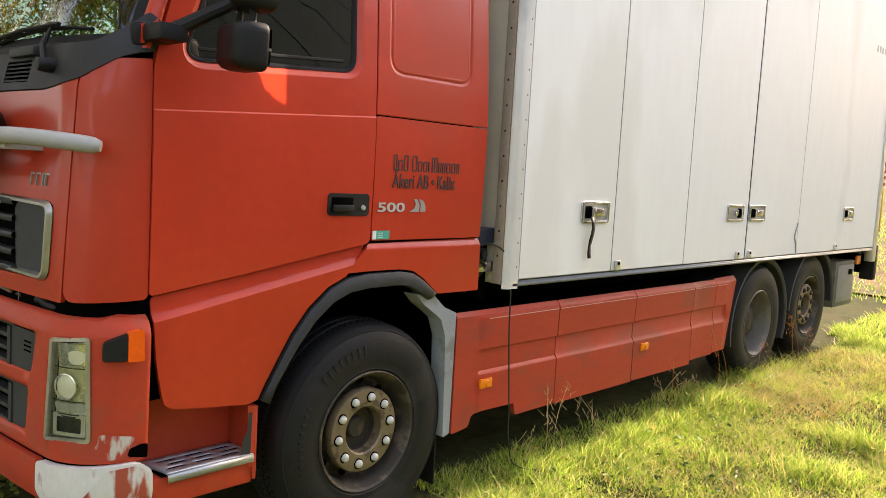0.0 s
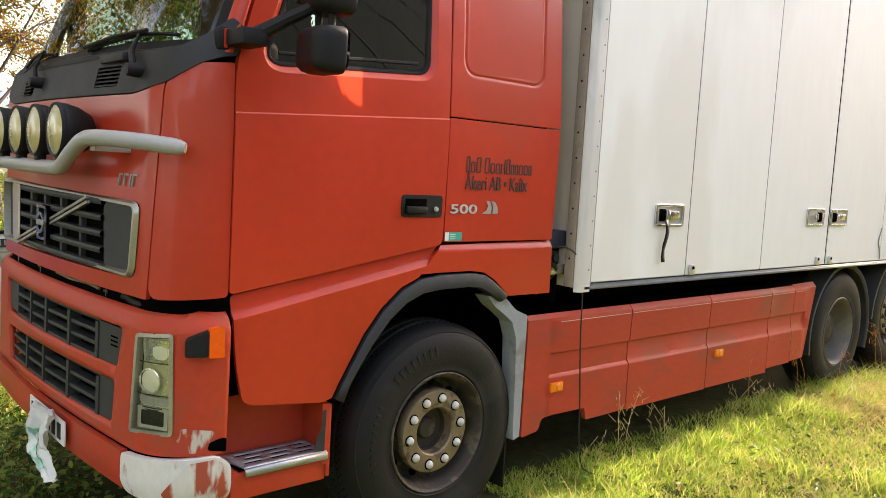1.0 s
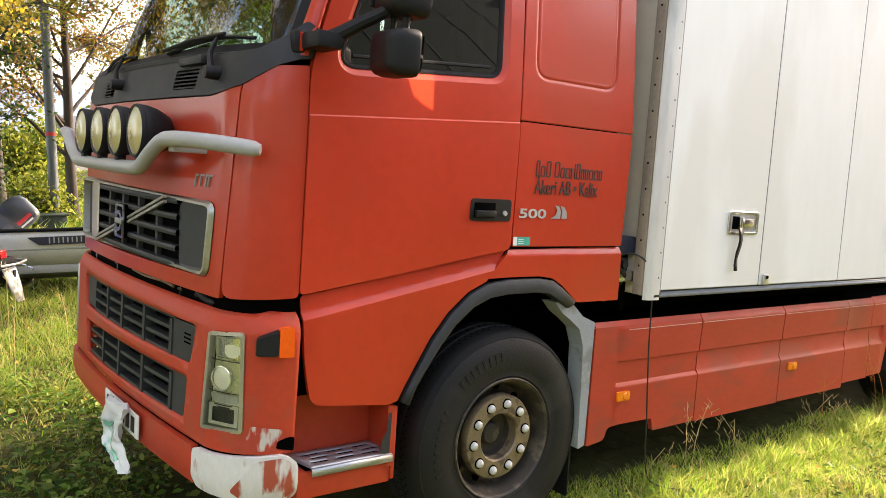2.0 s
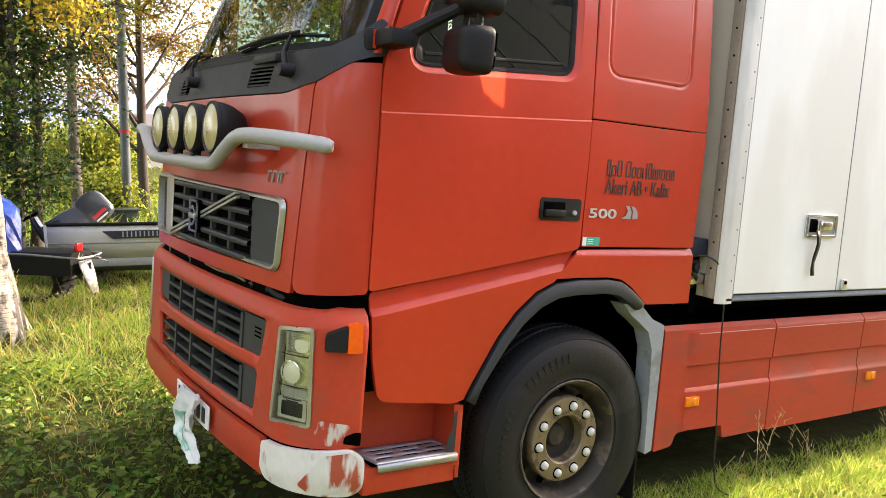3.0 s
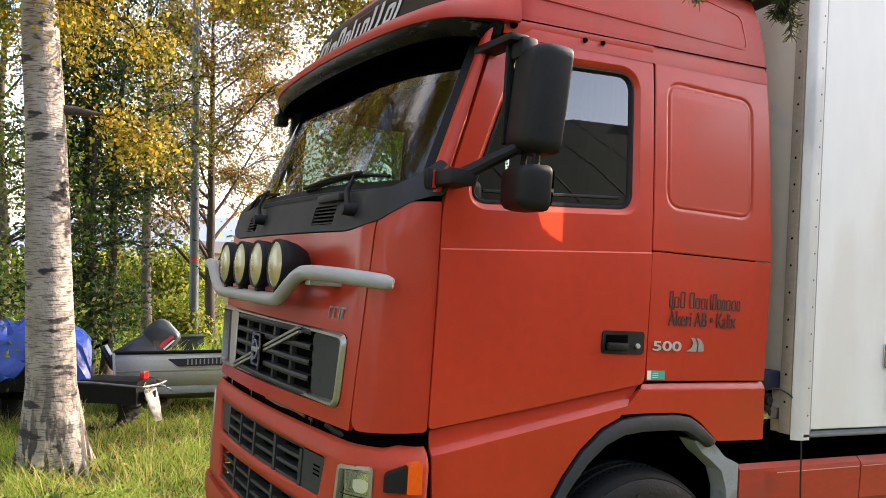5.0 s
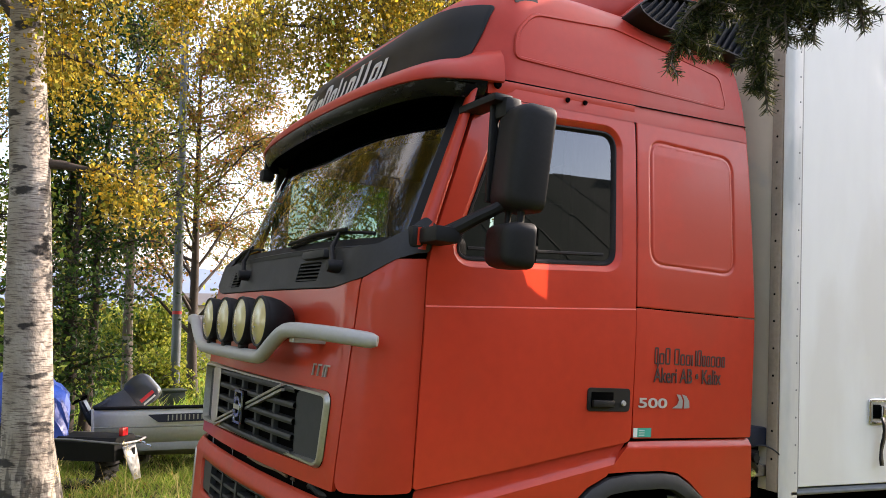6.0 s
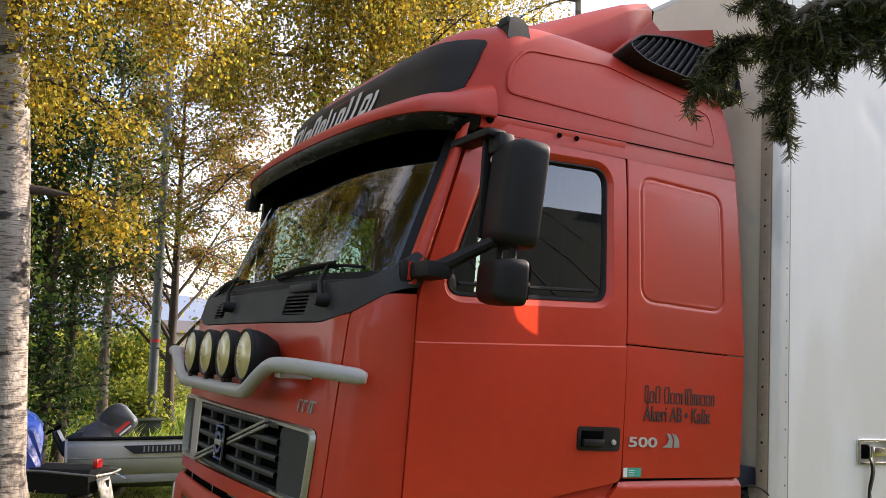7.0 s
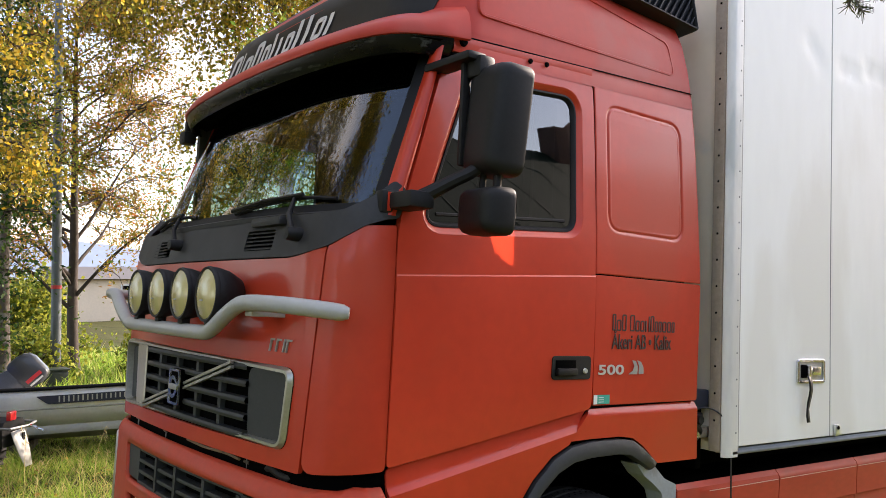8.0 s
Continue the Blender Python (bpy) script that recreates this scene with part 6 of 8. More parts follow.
sets.append(blades(rng, scatter(rng, 0.97, 1.75, 2.05, 5.6, 17000, None, 0.25), 0.062, 0.0034, 1.0))
sets.append(blades(rng, scatter(rng, -12.0, 1.5, -11.0, -3.6, 8000, None, 0.5), 0.16, 0.008, 1.0))
sets.append(blades(rng, scatter(rng, 1.10, 1.50, 2.75, 6.4, 9000, lambda a, b: a > 1.32 - 0.07 * (b - 2.75), 0.2), 0.135, 0.0030, 0.9))
# tufts
for cx, cy in zip(rng.uniform(1.15, 3.3, 64), rng.uniform(1.9, 9.5, 64)):
    c = rng.normal(0, 0.075, (170, 2)) + (cx, cy)
    sets.append(blades(rng, c, rng.uniform(0.085, 0.15), 0.0026, 0.9))
kv = np.cumsum([0] + [len(v) for v, _ in sets])
stuff("grass", np.concatenate([v for v, _ in sets]), np.concatenate([q + k for (_, q), k in zip(sets, kv)]), GRASS, "sunlit yellow-green grass beside the truck", "grass")
# bright blades stop along the shade's edge, so the planting helps draw it
sets = [blades(rng, scatter(rng, -8.5, 1.5, -4.2, 3.0, 72000, lambda a, b: off_truck(a, b) and a < -1.75 + 0.3 * b + 0.5 * noise.noise((a * 2, b * 2, 6)), 0.35), 0.125, 0.0034, 1.3),
        blades(rng, scatter(rng, -2.4, 1.6, -3.4, 0.6, 6000, off_truck, 0.0), 0.10, 0.0026, 1.1),
        blades(rng, scatter(rng, -6.5, -2.0, -3.0, 2.5, 13000, lambda a, b: off_truck(a, b) and math.hypot(a + 4.9, b - 0.1) > 1.0, 0.1), 0.20, 0.0034, 1.3),
        blades(rng, scatter(rng, -24, -8.0, -7, 12.0, 30000), 0.30, 0.0125, 0.7)]
kv = np.cumsum([0] + [len(v) for v, _ in sets])
stuff("grass", np.concatenate([v for v, _ in sets]), np.concatenate([q + k for (_, q), k in zip(sets, kv)]), GRASS_MEADOW, "long meadow grass in front of the truck", "grass")
sets = [blades(rng, scatter(rng, 0.95, 4.0, 1.3, 12.0, 15000, off_truck, 0.2), 0.075, 0.0026, 1.6),
        blades(rng, scatter(rng, 1.3, 2.2, 5.2, 8.0, 2500), 0.14, 0.003, 1.8), blades(rng, scatter(rng, 1.8, 4.2, 0.6, 9.0, 17000, None, 0.0), 0.06, 0.0028, 1.7),
        blades(rng, scatter(rng, -7, -1.3, -3, 2.5, 2200), 0.22, 0.0026, 1.0)]
kv = np.cumsum([0] + [len(v) for v, _ in sets])
stuff("dry_grass", np.concatenate([v for v, _ in sets]), np.concatenate([q + k for (_, q), k in zip(sets, kv)]), GRASS_DRY, "dry straw-coloured grass lying among the green", "grass")


def leaf_quads(rng, c, size, flat=0.0, hang=0.0, wide=0.36):
    """One rhombic leaf at each place of c."""
    n = len(c)
    a = rng.normal(0, 1, (n, 3))
    a[:, 2] = a[:, 2] * (1 - flat) - hang
    a /= np.linalg.norm(a, axis=1)[:, None]
    b = rng.normal(0, 1, (n, 3))
    b[:, 2] *= 1 - flat
    b -= a * (a * b).sum(1)[:, None]
    b /= np.linalg.norm(b, axis=1)[:, None] + 1e-9
    s = (size * rng.uniform(0.6, 1.3, n))[:, None]
    v = np.stack([c, c + a * s * 0.45 + b * s * wide, c + a * s, c + a * s * 0.45 - b * s * wide], 1).reshape(-1, 3)
    return v, np.arange(4 * n).reshape(-1, 4)


def leaf_ovals(rng, c, size, flat=0.0, wide=0.3):
    """One oval leaf, folded along its midrib, at each place of c: two quads each."""
    n = len(c)
    a = rng.normal(0, 1, (n, 3))
    a[:, 2] *= 1 - flat
    a /= np.linalg.norm(a, axis=1)[:, None]
    b = np.cross(a, rng.normal(0, 0.45, (n, 3)) + (0, 0, 1))
    b /= np.linalg.norm(b, axis=1)[:, None] + 1e-9
    up = np.cross(b, a)
    up *= np.sign(up[:, 2:3]) + 1e-9
    s = (size * rng.uniform(0.5, 1.35, n))[:, None]
    w = wide * rng.uniform(0.75, 1.25, n)[:, None]
    edge = up * s * 0.10
    v = np.stack([c, c + a * s * 0.28 + b * s * w + edge, c + a * s * 0.70 + b * s * w * 0.75 + edge, c + a * s - edge, c + a * s * 0.70 - b * s * w * 0.75 + edge, c + a * s * 0.28 - b * s * w + edge], 1).reshape(-1, 3)
    k = np.arange(n)[:, None] * 6
    return v, np.concatenate([k + [0, 1, 2, 3], k + [0, 3, 4, 5]], 1).reshape(-1, 4)


def on_land(xy, lo, hi, rng):
    return np.concatenate([xy, np.array([[land_z(a, b)] for a, b in xy]) + rng.uniform(lo, hi, (len(xy), 1))], 1)


# darker weeds, real plants, kept to the shaded side of that edge
p = scatter(rng, -3.0, 1.3, -3.0, 1.4, 19000, lambda a, b: not (a > -1.05 and b > 0.35) and a > -2.6 + 0.3 * b and rng.uniform() < min(1.0, (1.35 - a) / 0.55) * min(1.0, (b + 3.0) / 0.9), 0.25)
stuff("weeds", *leaf_ovals(rng, on_land(p, 0.02, 0.17, rng), 0.050, 0.65), WEEDS, "low broad-leaved weeds in the truck's shade", "weeds")
p = scatter(rng, 0.9, 2.6, 1.6, 7.0, 1200, off_truck, 0.0)
stuff("weeds", *leaf_ovals(rng, on_land(p, 0.01, 0.08, rng), 0.035, 0.6), WEEDS, "small green weeds in the short grass", "weeds")
p = np.concatenate([scatter(rng, -6, 1.2, -3, 2, 700, off_truck), scatter(rng, 1.0, 3.6, 1.5, 8, 50)])
stuff("fallen_leaves", *leaf_ovals(rng, on_land(p, 0.02, 0.12, rng), 0.048, 0.75), FALLEN, "yellow and brown fallen leaves in the grass", "leaves")


def g_stalk(rng, x, y, tall):
    z = land_z(x, y)
    dx, dy = rng.uniform(-0.14, 0.14, 2)
    top = Vector((x + dx, y + dy, z + tall))
    g = [g_tube(curve([(x, y, z), (x + dx * 0.3, y + dy * 0.3, z + tall * 0.6), top], 3), [0.0016] * 7, 4, False)]
    for k in range(12):
        q = top + Vector((rng.normal(0, 0.02), rng.normal(0, 0.02), -rng.uniform(0, 0.16)))
        g.append(g_tube([q, q + Vector((rng.normal(0, 0.02), rng.normal(0, 0.02), 0.03))], [0.002, 0.0008], 4, False))
    return join(*g)


STALK = surf("dry seed stalk", srgb(186, 166, 112), rough=0.8, var=0.3, scale=20)
RUST_STALK = surf("rust-brown dock stalk", srgb(186, 118, 58), rough=0.8, var=0.35, scale=20)
spots = [(1.28 + 0.25 * float(a) ** 2, 2.5 + 3.6 * float(b)) for a, b in zip(rng.uniform(0, 1, 9), rng.uniform(0, 1, 9))]
for x, y in spots:
    tagged(part("grass_stalk", g_stalk(rng, x, y, float(rng.uniform(0.26, 0.5))), STALK), "dry grass stalk with a seed head beside the truck", "grass", "stalks beside the truck")
for x, y, h in ((1.36, 5.22, 0.62), (1.40, 5.27, 0.5), (1.34, 4.42, 0.52), (1.42, 6.62, 0.55), (1.44, 6.75, 0.5), (1.40, 6.9, 0.45), (1.38, 5.9, 0.5)):
    tagged(part("dock_stalk", g_stalk(rng, x, y, h), RUST_STALK), "rust-brown dry dock stalk beside the rear wheels", "weed", "stalks beside the truck")
for k in range(14):
    x, y = float(rng.uniform(-5.5, -1.6)), float(rng.uniform(-1.6, 1.2))
    tagged(part("meadow_stalk", g_stalk(rng, x, y, float(rng.uniform(0.5, 0.95))), STALK), "tall dry meadow stalk in the long grass", "grass", "stalks in the meadow")
bm = bmesh.new()
bmesh.ops.create_icosphere(bm, subdivisions=2, radius=0.085)
for v in bm.verts:
    v.co = Vector((v.co.x * 1.0, v.co.y * 1.5, v.co.z * 0.55)) * (1 + 0.28 * noise.noise(v.co * 14))
stone = part("stone", from_bm(bm), surf("pale field stone", (0.42, 0.40, 0.36), rough=0.9, var=0.2, scale=12, bump=0.4, bscale=60))
tagged(stone, "pale grey stone lying in the grass", "stone")
stone.location = (1.42, 6.12, land_z(1.42, 6.12) + 0.03)
GRAVEL = surf("rusty gravel and leaf litter", (0.17, 0.115, 0.06), rough=1.0, rvar=0.0, spec=0.05, var=0.4, scale=3, bump=0.8, bscale=14, dist=0.03, col2=(0.12, 0.11, 0.055), patch=0.4, pscale=2)
road = [(float(x), float(y), land_z(x, y) + 0.03) for y in np.linspace(12.5, 60, 20) for x in np.linspace(-40, 9, 20)]
tagged(part("road", (road, [(j * 20 + i, j * 20 + i + 1, j * 20 + i + 21, j * 20 + i + 20) for j in range(19) for i in range(19)]), GRAVEL, smooth=180), "gravel yard with leaf litter behind the truck", "road", kind="structure")

# ---- trees ----
BIRCH = bpy.data.materials.new("birch bark")
BIRCH.use_nodes = True
bn, bl = BIRCH.node_tree.nodes, BIRCH.node_tree.links
btc = bn.new("ShaderNodeTexCoord")


def bark_noise(stretch, scale, lo, hi):
    mp, nz, rp = bn.new("ShaderNodeMapping"), bn.new("ShaderNodeTexNoise"), bn.new("ShaderNodeValToRGB")
    mp.inputs["Scale"].default_value = stretch
    nz.inputs["Scale"].default_value, nz.inputs["Detail"].default_value = scale, 6
    rp.color_ramp.elements[0].position, rp.color_ramp.elements[1].position = lo, hi
    bl.new(btc.outputs["Object"], mp.inputs["Vector"])
    bl.new(mp.outputs["Vector"], nz.inputs["Vector"])
    bl.new(nz.outputs["Fac"], rp.inputs["Fac"])
    return rp.outputs["Color"]


def bark_mix(fac, a, b):
    mx = bn.new("ShaderNodeMixRGB")
    bl.new(fac, mx.inputs["Fac"])
    for sock, c in ((mx.inputs["Color1"], a), (mx.inputs["Color2"], b)):
        if isinstance(c, tuple):
            sock.default_value = (*c, 1)
        else:
            bl.new(c, sock)
    return mx.outputs["Color"]


tone = bark_mix(bark_noise((1, 1, 0.8), 4.0, 0.35, 0.7), (0.43, 0.385, 0.335), (0.27, 0.225, 0.185))
fine = bark_mix(bark_noise((2.6, 2.6, 34), 3.4, 0.52, 0.62), tone, (0.13, 0.10, 0.085))
patches = bark_mix(bark_noise((1.5, 1.5, 4.2), 1.9, 0.575, 0.625), fine, (0.030, 0.026, 0.024))
# old black fissures round the foot of the trunk
foot, foot_share, foot_mask = bn.new("ShaderNodeSeparateXYZ"), bn.new("ShaderNodeMapRange"), bn.new("ShaderNodeMath")
bl.new(btc.outputs["Object"], foot.inputs[0])
bl.new(foot.outputs["Z"], foot_share.inputs["Value"])
for sock, value in (("From Min", 1.35), ("From Max", 0.25), ("To Min", 0.0), ("To Max", 1.0)):
    foot_share.inputs[sock].default_value = value
foot_mask.operation = "MULTIPLY"
bl.new(foot_share.outputs["Result"], foot_mask.inputs[0])
bl.new(bark_noise((5.5, 5.5, 1.3), 2.6, 0.47, 0.54), foot_mask.inputs[1])
big = bark_mix(foot_mask.outputs[0], patches, (0.026, 0.022, 0.019))
bl.new(big, bn["Principled BSDF"].inputs["Base Color"])
bn["Principled BSDF"].inputs["Roughness"].default_value = 0.8
bbp, bnz = bn.new("ShaderNodeBump"), bn.new("ShaderNodeTexNoise")
bnz.inputs["Scale"].default_value, bbp.inputs["Strength"].default_value, bbp.inputs["Distance"].default_value = 22, 0.5, 0.02
bl.new(btc.outputs["Object"], bnz.inputs["Vector"])
bl.new(bnz.outputs["Fac"], bbp.inputs["Height"])
bl.new(bbp.outputs["Normal"], bn["Principled BSDF"].inputs["Normal"])
BARK_DARK = surf("dark twig bark", (0.055, 0.042, 0.034), rough=0.9, var=0.35, scale=9, bump=0.4, bscale=60, dist=0.01)
BARK_BROWN = surf("grey-brown bark", (0.12, 0.095, 0.075), rough=0.9, var=0.35, scale=7, bump=0.5, bscale=40, dist=0.01, col2=(0.22, 0.20, 0.17), patch=0.3, pscale=5)
LEAF_BIRCH = leafy("yellow birch leaves", [srgb(214, 176, 54), srgb(112, 108, 42), srgb(164, 138, 48), srgb(88, 100, 40), srgb(204, 160, 50), srgb(112, 124, 46), srgb(222, 200, 92), srgb(92, 80, 38), srgb(170, 154, 58)], 0.6, 0.6)
LEAF_GREEN = leafy("dark green leaves", [srgb(30, 54, 26), srgb(44, 74, 34), srgb(60, 92, 42), srgb(92, 116, 54), srgb(38, 62, 34), srgb(132, 128, 56)], 0.5, 0.35)
LEAF_FRESH = leafy("fresh green leaves", [srgb(84, 116, 44), srgb(108, 140, 56), srgb(132, 154, 68), srgb(150, 152, 66), srgb(72, 100, 40)], 0.5, 0.45)
LEAF_BANK = leafy("grey-green bank leaves", [srgb(74, 94, 52), srgb(88, 108, 60), srgb(104, 118, 66), srgb(82, 100, 54)], 0.9, 0.2)
LEAF_ROWAN = leafy("turning rowan leaves", [srgb(190, 104, 46), srgb(120, 132, 48), srgb(176, 130, 60), srgb(92, 116, 40), srgb(200, 150, 70)], 0.5, 0.4)
LEAF_YELLOWGREEN = leafy("yellow-green thicket leaves", [srgb(140, 148, 54), srgb(168, 166, 68), srgb(108, 124, 44), srgb(80, 100, 38)], 0.6, 0.45)
NEEDLES = leafy("spruce needles", [srgb(26, 34, 20), srgb(44, 52, 28), srgb(66, 74, 38), srgb(26, 32, 22), srgb(118, 116, 62)], 0.6, 0.2)


def limb_path(rng, start, az, el, length, droop, n=7, wob=0.10):
    p, out = Vector(start), [Vector(start)]
    step = length / n
    for k in range(n):
        az += rng.normal(0, wob)
        el += rng.normal(0, wob) - droop * (k + 1) / n
        p = p + Vector((math.cos(el) * math.cos(az), math.cos(el) * math.sin(az), math.sin(el))) * step
        out.append(p.copy())
    return out


def make_tree(name, label, base, height, r0, leaf, leaf_size, leaves_per, seed, bark=None, twig=None, limbs=16, first=0.3, reach=2.4, up=0.7, droop=0.12, subs=6,
              spray=0.0, lean=(0, 0), flare=1.5, wide=0.36, spread=0.10, category="tree", extra=(), sub_len=0.45, trunks=1, top_thin=0.12, stout=1.0):
    """A tree of one or more tapered stems with limbs, branches, hanging twigs and leaves; extra: limbs given as (height, azimuth, length)."""
    r = np.random.default_rng(seed)
    base = Vector((base[0], base[1], land_z(base[0], base[1])))
    tree = thing(name, base, label, category)
    anchors = []
    for s in range(trunks):
        az0 = r.uniform(0, 6.28)
        off = Vector((math.cos(az0), math.sin(az0), 0)) * (0.0 if trunks == 1 else r.uniform(0.05, 0.3))
        tl = Vector((lean[0], lean[1], 0)) + (off * 1.2 if trunks > 1 else Vector((0, 0, 0)))
        hgt = height * (1.0 if trunks == 1 else r.uniform(0.65, 1.0))
        pts, rad = [], []
        for k in range(15):
            t = k / 14
            wob = Vector((noise.noise((seed, t * 3, s)), noise.noise((seed + 7, t * 3, s)), 0)) * 0.10 * hgt / 8 * min(1, t * 4)
            pts.append(base + off + Vector((0, 0, hgt * t - 0.05)) + tl * t + wob)
            rad.append(r0 * ((1 - t) ** 0.8 * (1 - top_thin) + top_thin * (1 - t) + 0.004) * (1 + (flare - 1) * math.exp(-t * hgt / 0.28)))
        fine_pts = curve(pts, 3)
        fine_rad = list(np.interp(np.linspace(0, 14, len(fine_pts)), range(15), rad))
        trunk_geo = g_tube(fine_pts, fine_rad, 20 if r0 > 0.12 else 8)
        if r0 > 0.15:
            tv = []
            for v in trunk_geo[0]:
                q = Vector(v)
                h = q.z - base.z
                axis = Vector((base.x + off.x, base.y + off.y, q.z))
                a = math.atan2(q.y - base.y, q.x - base.x)
                k = 1 + 0.07 * noise.noise(q * 3.0) + math.exp(-h / 0.22) * 0.22 * math.sin(a * 5 + seed)
                tv.append(tuple(axis + (q - axis) * k) if h < 1.2 else tuple(q + (q - axis) * 0.04 * noise.noise(q * 4)))
            trunk_geo = (tv, trunk_geo[1])
        part("trunk", trunk_geo, bark, tree, smooth=60)
        todo = [(first + (0.97 - first) * (k / max(1, limbs - 1)) ** 0.9, r.uniform(0, 6.28), None) for k in range(limbs)]
        if s == 0:
            todo += [(h / hgt, a, ln) for h, a, ln in extra]
        low_limbs = len(todo) - len(extra) if s == 0 else len(todo)
        wood = []
        for n_limb, (t, az, ln) in enumerate(todo):
            short = n_limb >= low_limbs
            i = t * 14
            k = min(13, int(i))
            start = pts[k].lerp(pts[k + 1], i - k)
            length = ln or reach * (1.05 - 0.75 * t) * r.uniform(0.7, 1.2)
            lp = limb_path(r, start, az, up * r.uniform(0.4, 1.2) if not ln else 0.15, length, droop)
            lr = max(0.010, rad[k] * 0.42) if not ln else rad[k] * 0.32
            wood.append(g_tube(lp, list(np.linspace(lr, 0.006, len(lp))), 6, False))
            for j in range(7 if short else subs):
                f = r.uniform(0.25, 1.0) * (len(lp) - 1)
                m = min(len(lp) - 2, int(f))
                q = lp[m].lerp(lp[m + 1], f - m)
                sp = limb_path(r, q, az + r.normal(0, 0.9), r.uniform(-0.3, 0.7), length * sub_len * r.uniform(0.5, 1.1), droop * 1.5, 5, 0.22)
                wood.append(g_tube(sp, list(np.linspace(0.010 * stout, 0.003 * stout, len(sp))), 4, False))
                for u in range(2 if short else 3):
                    q2 = sp[r.integers(1, len(sp))]
                    if spray:
                        ln2 = spray * r.uniform(0.4, 1.2) * (0.32 if short else 1.0)
                        e = q2 + Vector((r.normal(0, 0.10), r.normal(0, 0.10), -ln2))
                    else:
                        e = q2 + Vector((r.normal(0, 0.22), r.normal(0, 0.22), r.normal(0.02, 0.16)))
                    wood.append(g_tube([q2, (q2 + e) / 2 + Vector((r.normal(0, 0.03), r.normal(0, 0.03), 0)), e], [0.004 * stout, 0.003 * stout, 0.0018 * stout], 3, False))
                    anchors.append((q2, e))
        part("branchwork", join(*wood), twig or bark, tree, smooth=60)
    a = np.array([[*p0, *p1] for p0, p1 in anchors])
    f = r.uniform(0.0, 1.08, (len(a), leaves_per, 1))
    c = a[:, None, :3] * (1 - f) + a[:, None, 3:] * f + r.normal(0, spread, (len(a), leaves_per, 3))
    v, q = leaf_quads(r, c.reshape(-1, 3), leaf_size, 0.0, 0.7 if spray else 0.2, wide)
    crown = new("crown", mesh_np("crown", v, q, leaf))
    hang(crown, tree)
    return tree


make_tree("birch_tree", "white-barked birch with hanging yellow autumn leaves", (-4.0, -0.60), 11.5, 0.215, LEAF_BIRCH, 0.045, 84, 11, BIRCH, BARK_DARK, limbs=36, first=0.37, reach=3.0, up=0.6, droop=0.13, subs=9, spray=0.85, lean=(0.0, -0.45), spread=0.10,
          extra=((3.25, 1.35, 0.95), (4.3, 1.9, 1.0), (5.0, 1.5, 1.5), (5.4, 1.0, 1.8)))
make_tree("birch_tree", "tall birch with yellow leaves behind the cab", (-8.6, 9.8), 14.0, 0.17, LEAF_BIRCH, 0.065, 50, 23, BARK_BROWN, BARK_DARK, limbs=28, first=0.30, reach=4.6, up=0.6, droop=0.2, subs=9, spray=1.4, spread=0.18)
make_tree("birch_tree", "birch with long hanging sprays of yellow leaves", (-7.9, 4.7), 12.5, 0.15, LEAF_BIRCH, 0.070, 68, 29, BARK_BROWN, BARK_DARK, limbs=44, first=0.38, reach=4.4, up=0.6, droop=0.20, subs=11, spray=1.35, spread=0.13)
make_tree("birch_tree", "yellow birch at the edge of the clearing", (-4.6, -5.0), 11.0, 0.16, LEAF_BIRCH, 0.09, 40, 43, BIRCH, BARK_DARK, limbs=28, first=0.32, reach=3.6, up=0.6, droop=0.18, subs=7, spray=1.0, spread=0.16)
make_tree("birch_tree", "slender birch with thinning yellow leaves", (-12.5, -2.8), 12.0, 0.13, LEAF_BIRCH, 0.06, 30, 31, BIRCH, BARK_DARK, limbs=24, first=0.45, reach=3.6, up=0.6, droop=0.2, subs=7, spray=1.2, spread=0.16)
make_tree("birch_tree", "birch with yellow-green leaves beyond the boat", (-13.5, 9.5), 14.0, 0.16, LEAF_BIRCH, 0.075, 60, 37, BIRCH, BARK_DARK, limbs=26, first=0.42, reach=4.4, up=0.6, droop=0.2, subs=7, spray=1.2, spread=0.2)
make_tree("rowan_tree", "sparse rowan with bare twigs and orange leaves", (-16.0, 3.5), 10.0, 0.13, LEAF_ROWAN, 0.095, 34, 41, BARK_DARK, BARK_DARK, limbs=44, first=0.16, reach=4.4, up=0.7, droop=0.08, subs=12, stout=1.6, spread=0.13, wide=0.22)
make_tree("bird_cherry_tree", "dense dark green bird cherry with several stems", (-9.0, 0.10), 7.4, 0.08, LEAF_GREEN, 0.08, 19, 53, BARK_DARK, BARK_DARK, limbs=18, first=0.14, reach=1.05, up=0.5, droop=0.15, subs=5, trunks=4, spread=0.18, wide=0.26)
make_tree("bird_cherry_tree", "dark green leafy tree among the birches", (-8.2, -1.6), 8.6, 0.11, LEAF_FRESH, 0.085, 22, 59, BARK_BROWN, BARK_DARK, limbs=16, first=0.15, reach=2.2, up=0.5, droop=0.15, subs=6, trunks=2, spread=0.2, wide=0.26)
make_tree("rowan_tree", "green rowan with hanging leaf sprays", (-8.2, -2.9), 8.0, 0.12, LEAF_YELLOWGREEN, 0.08, 24, 61, BARK_BROWN, BARK_DARK, limbs=20, first=0.2, reach=2.8, up=0.6, droop=0.18, subs=7, spread=0.2, wide=0.2)
make_tree("rowan_tree", "rowan with mixed green and orange leaves", (-13.0, -1.0), 9.0, 0.12, LEAF_ROWAN, 0.085, 18, 67, BARK_BROWN, BARK_DARK, limbs=20, first=0.25, reach=2.8, up=0.6, droop=0.12, subs=7, spread=0.18, wide=0.22)
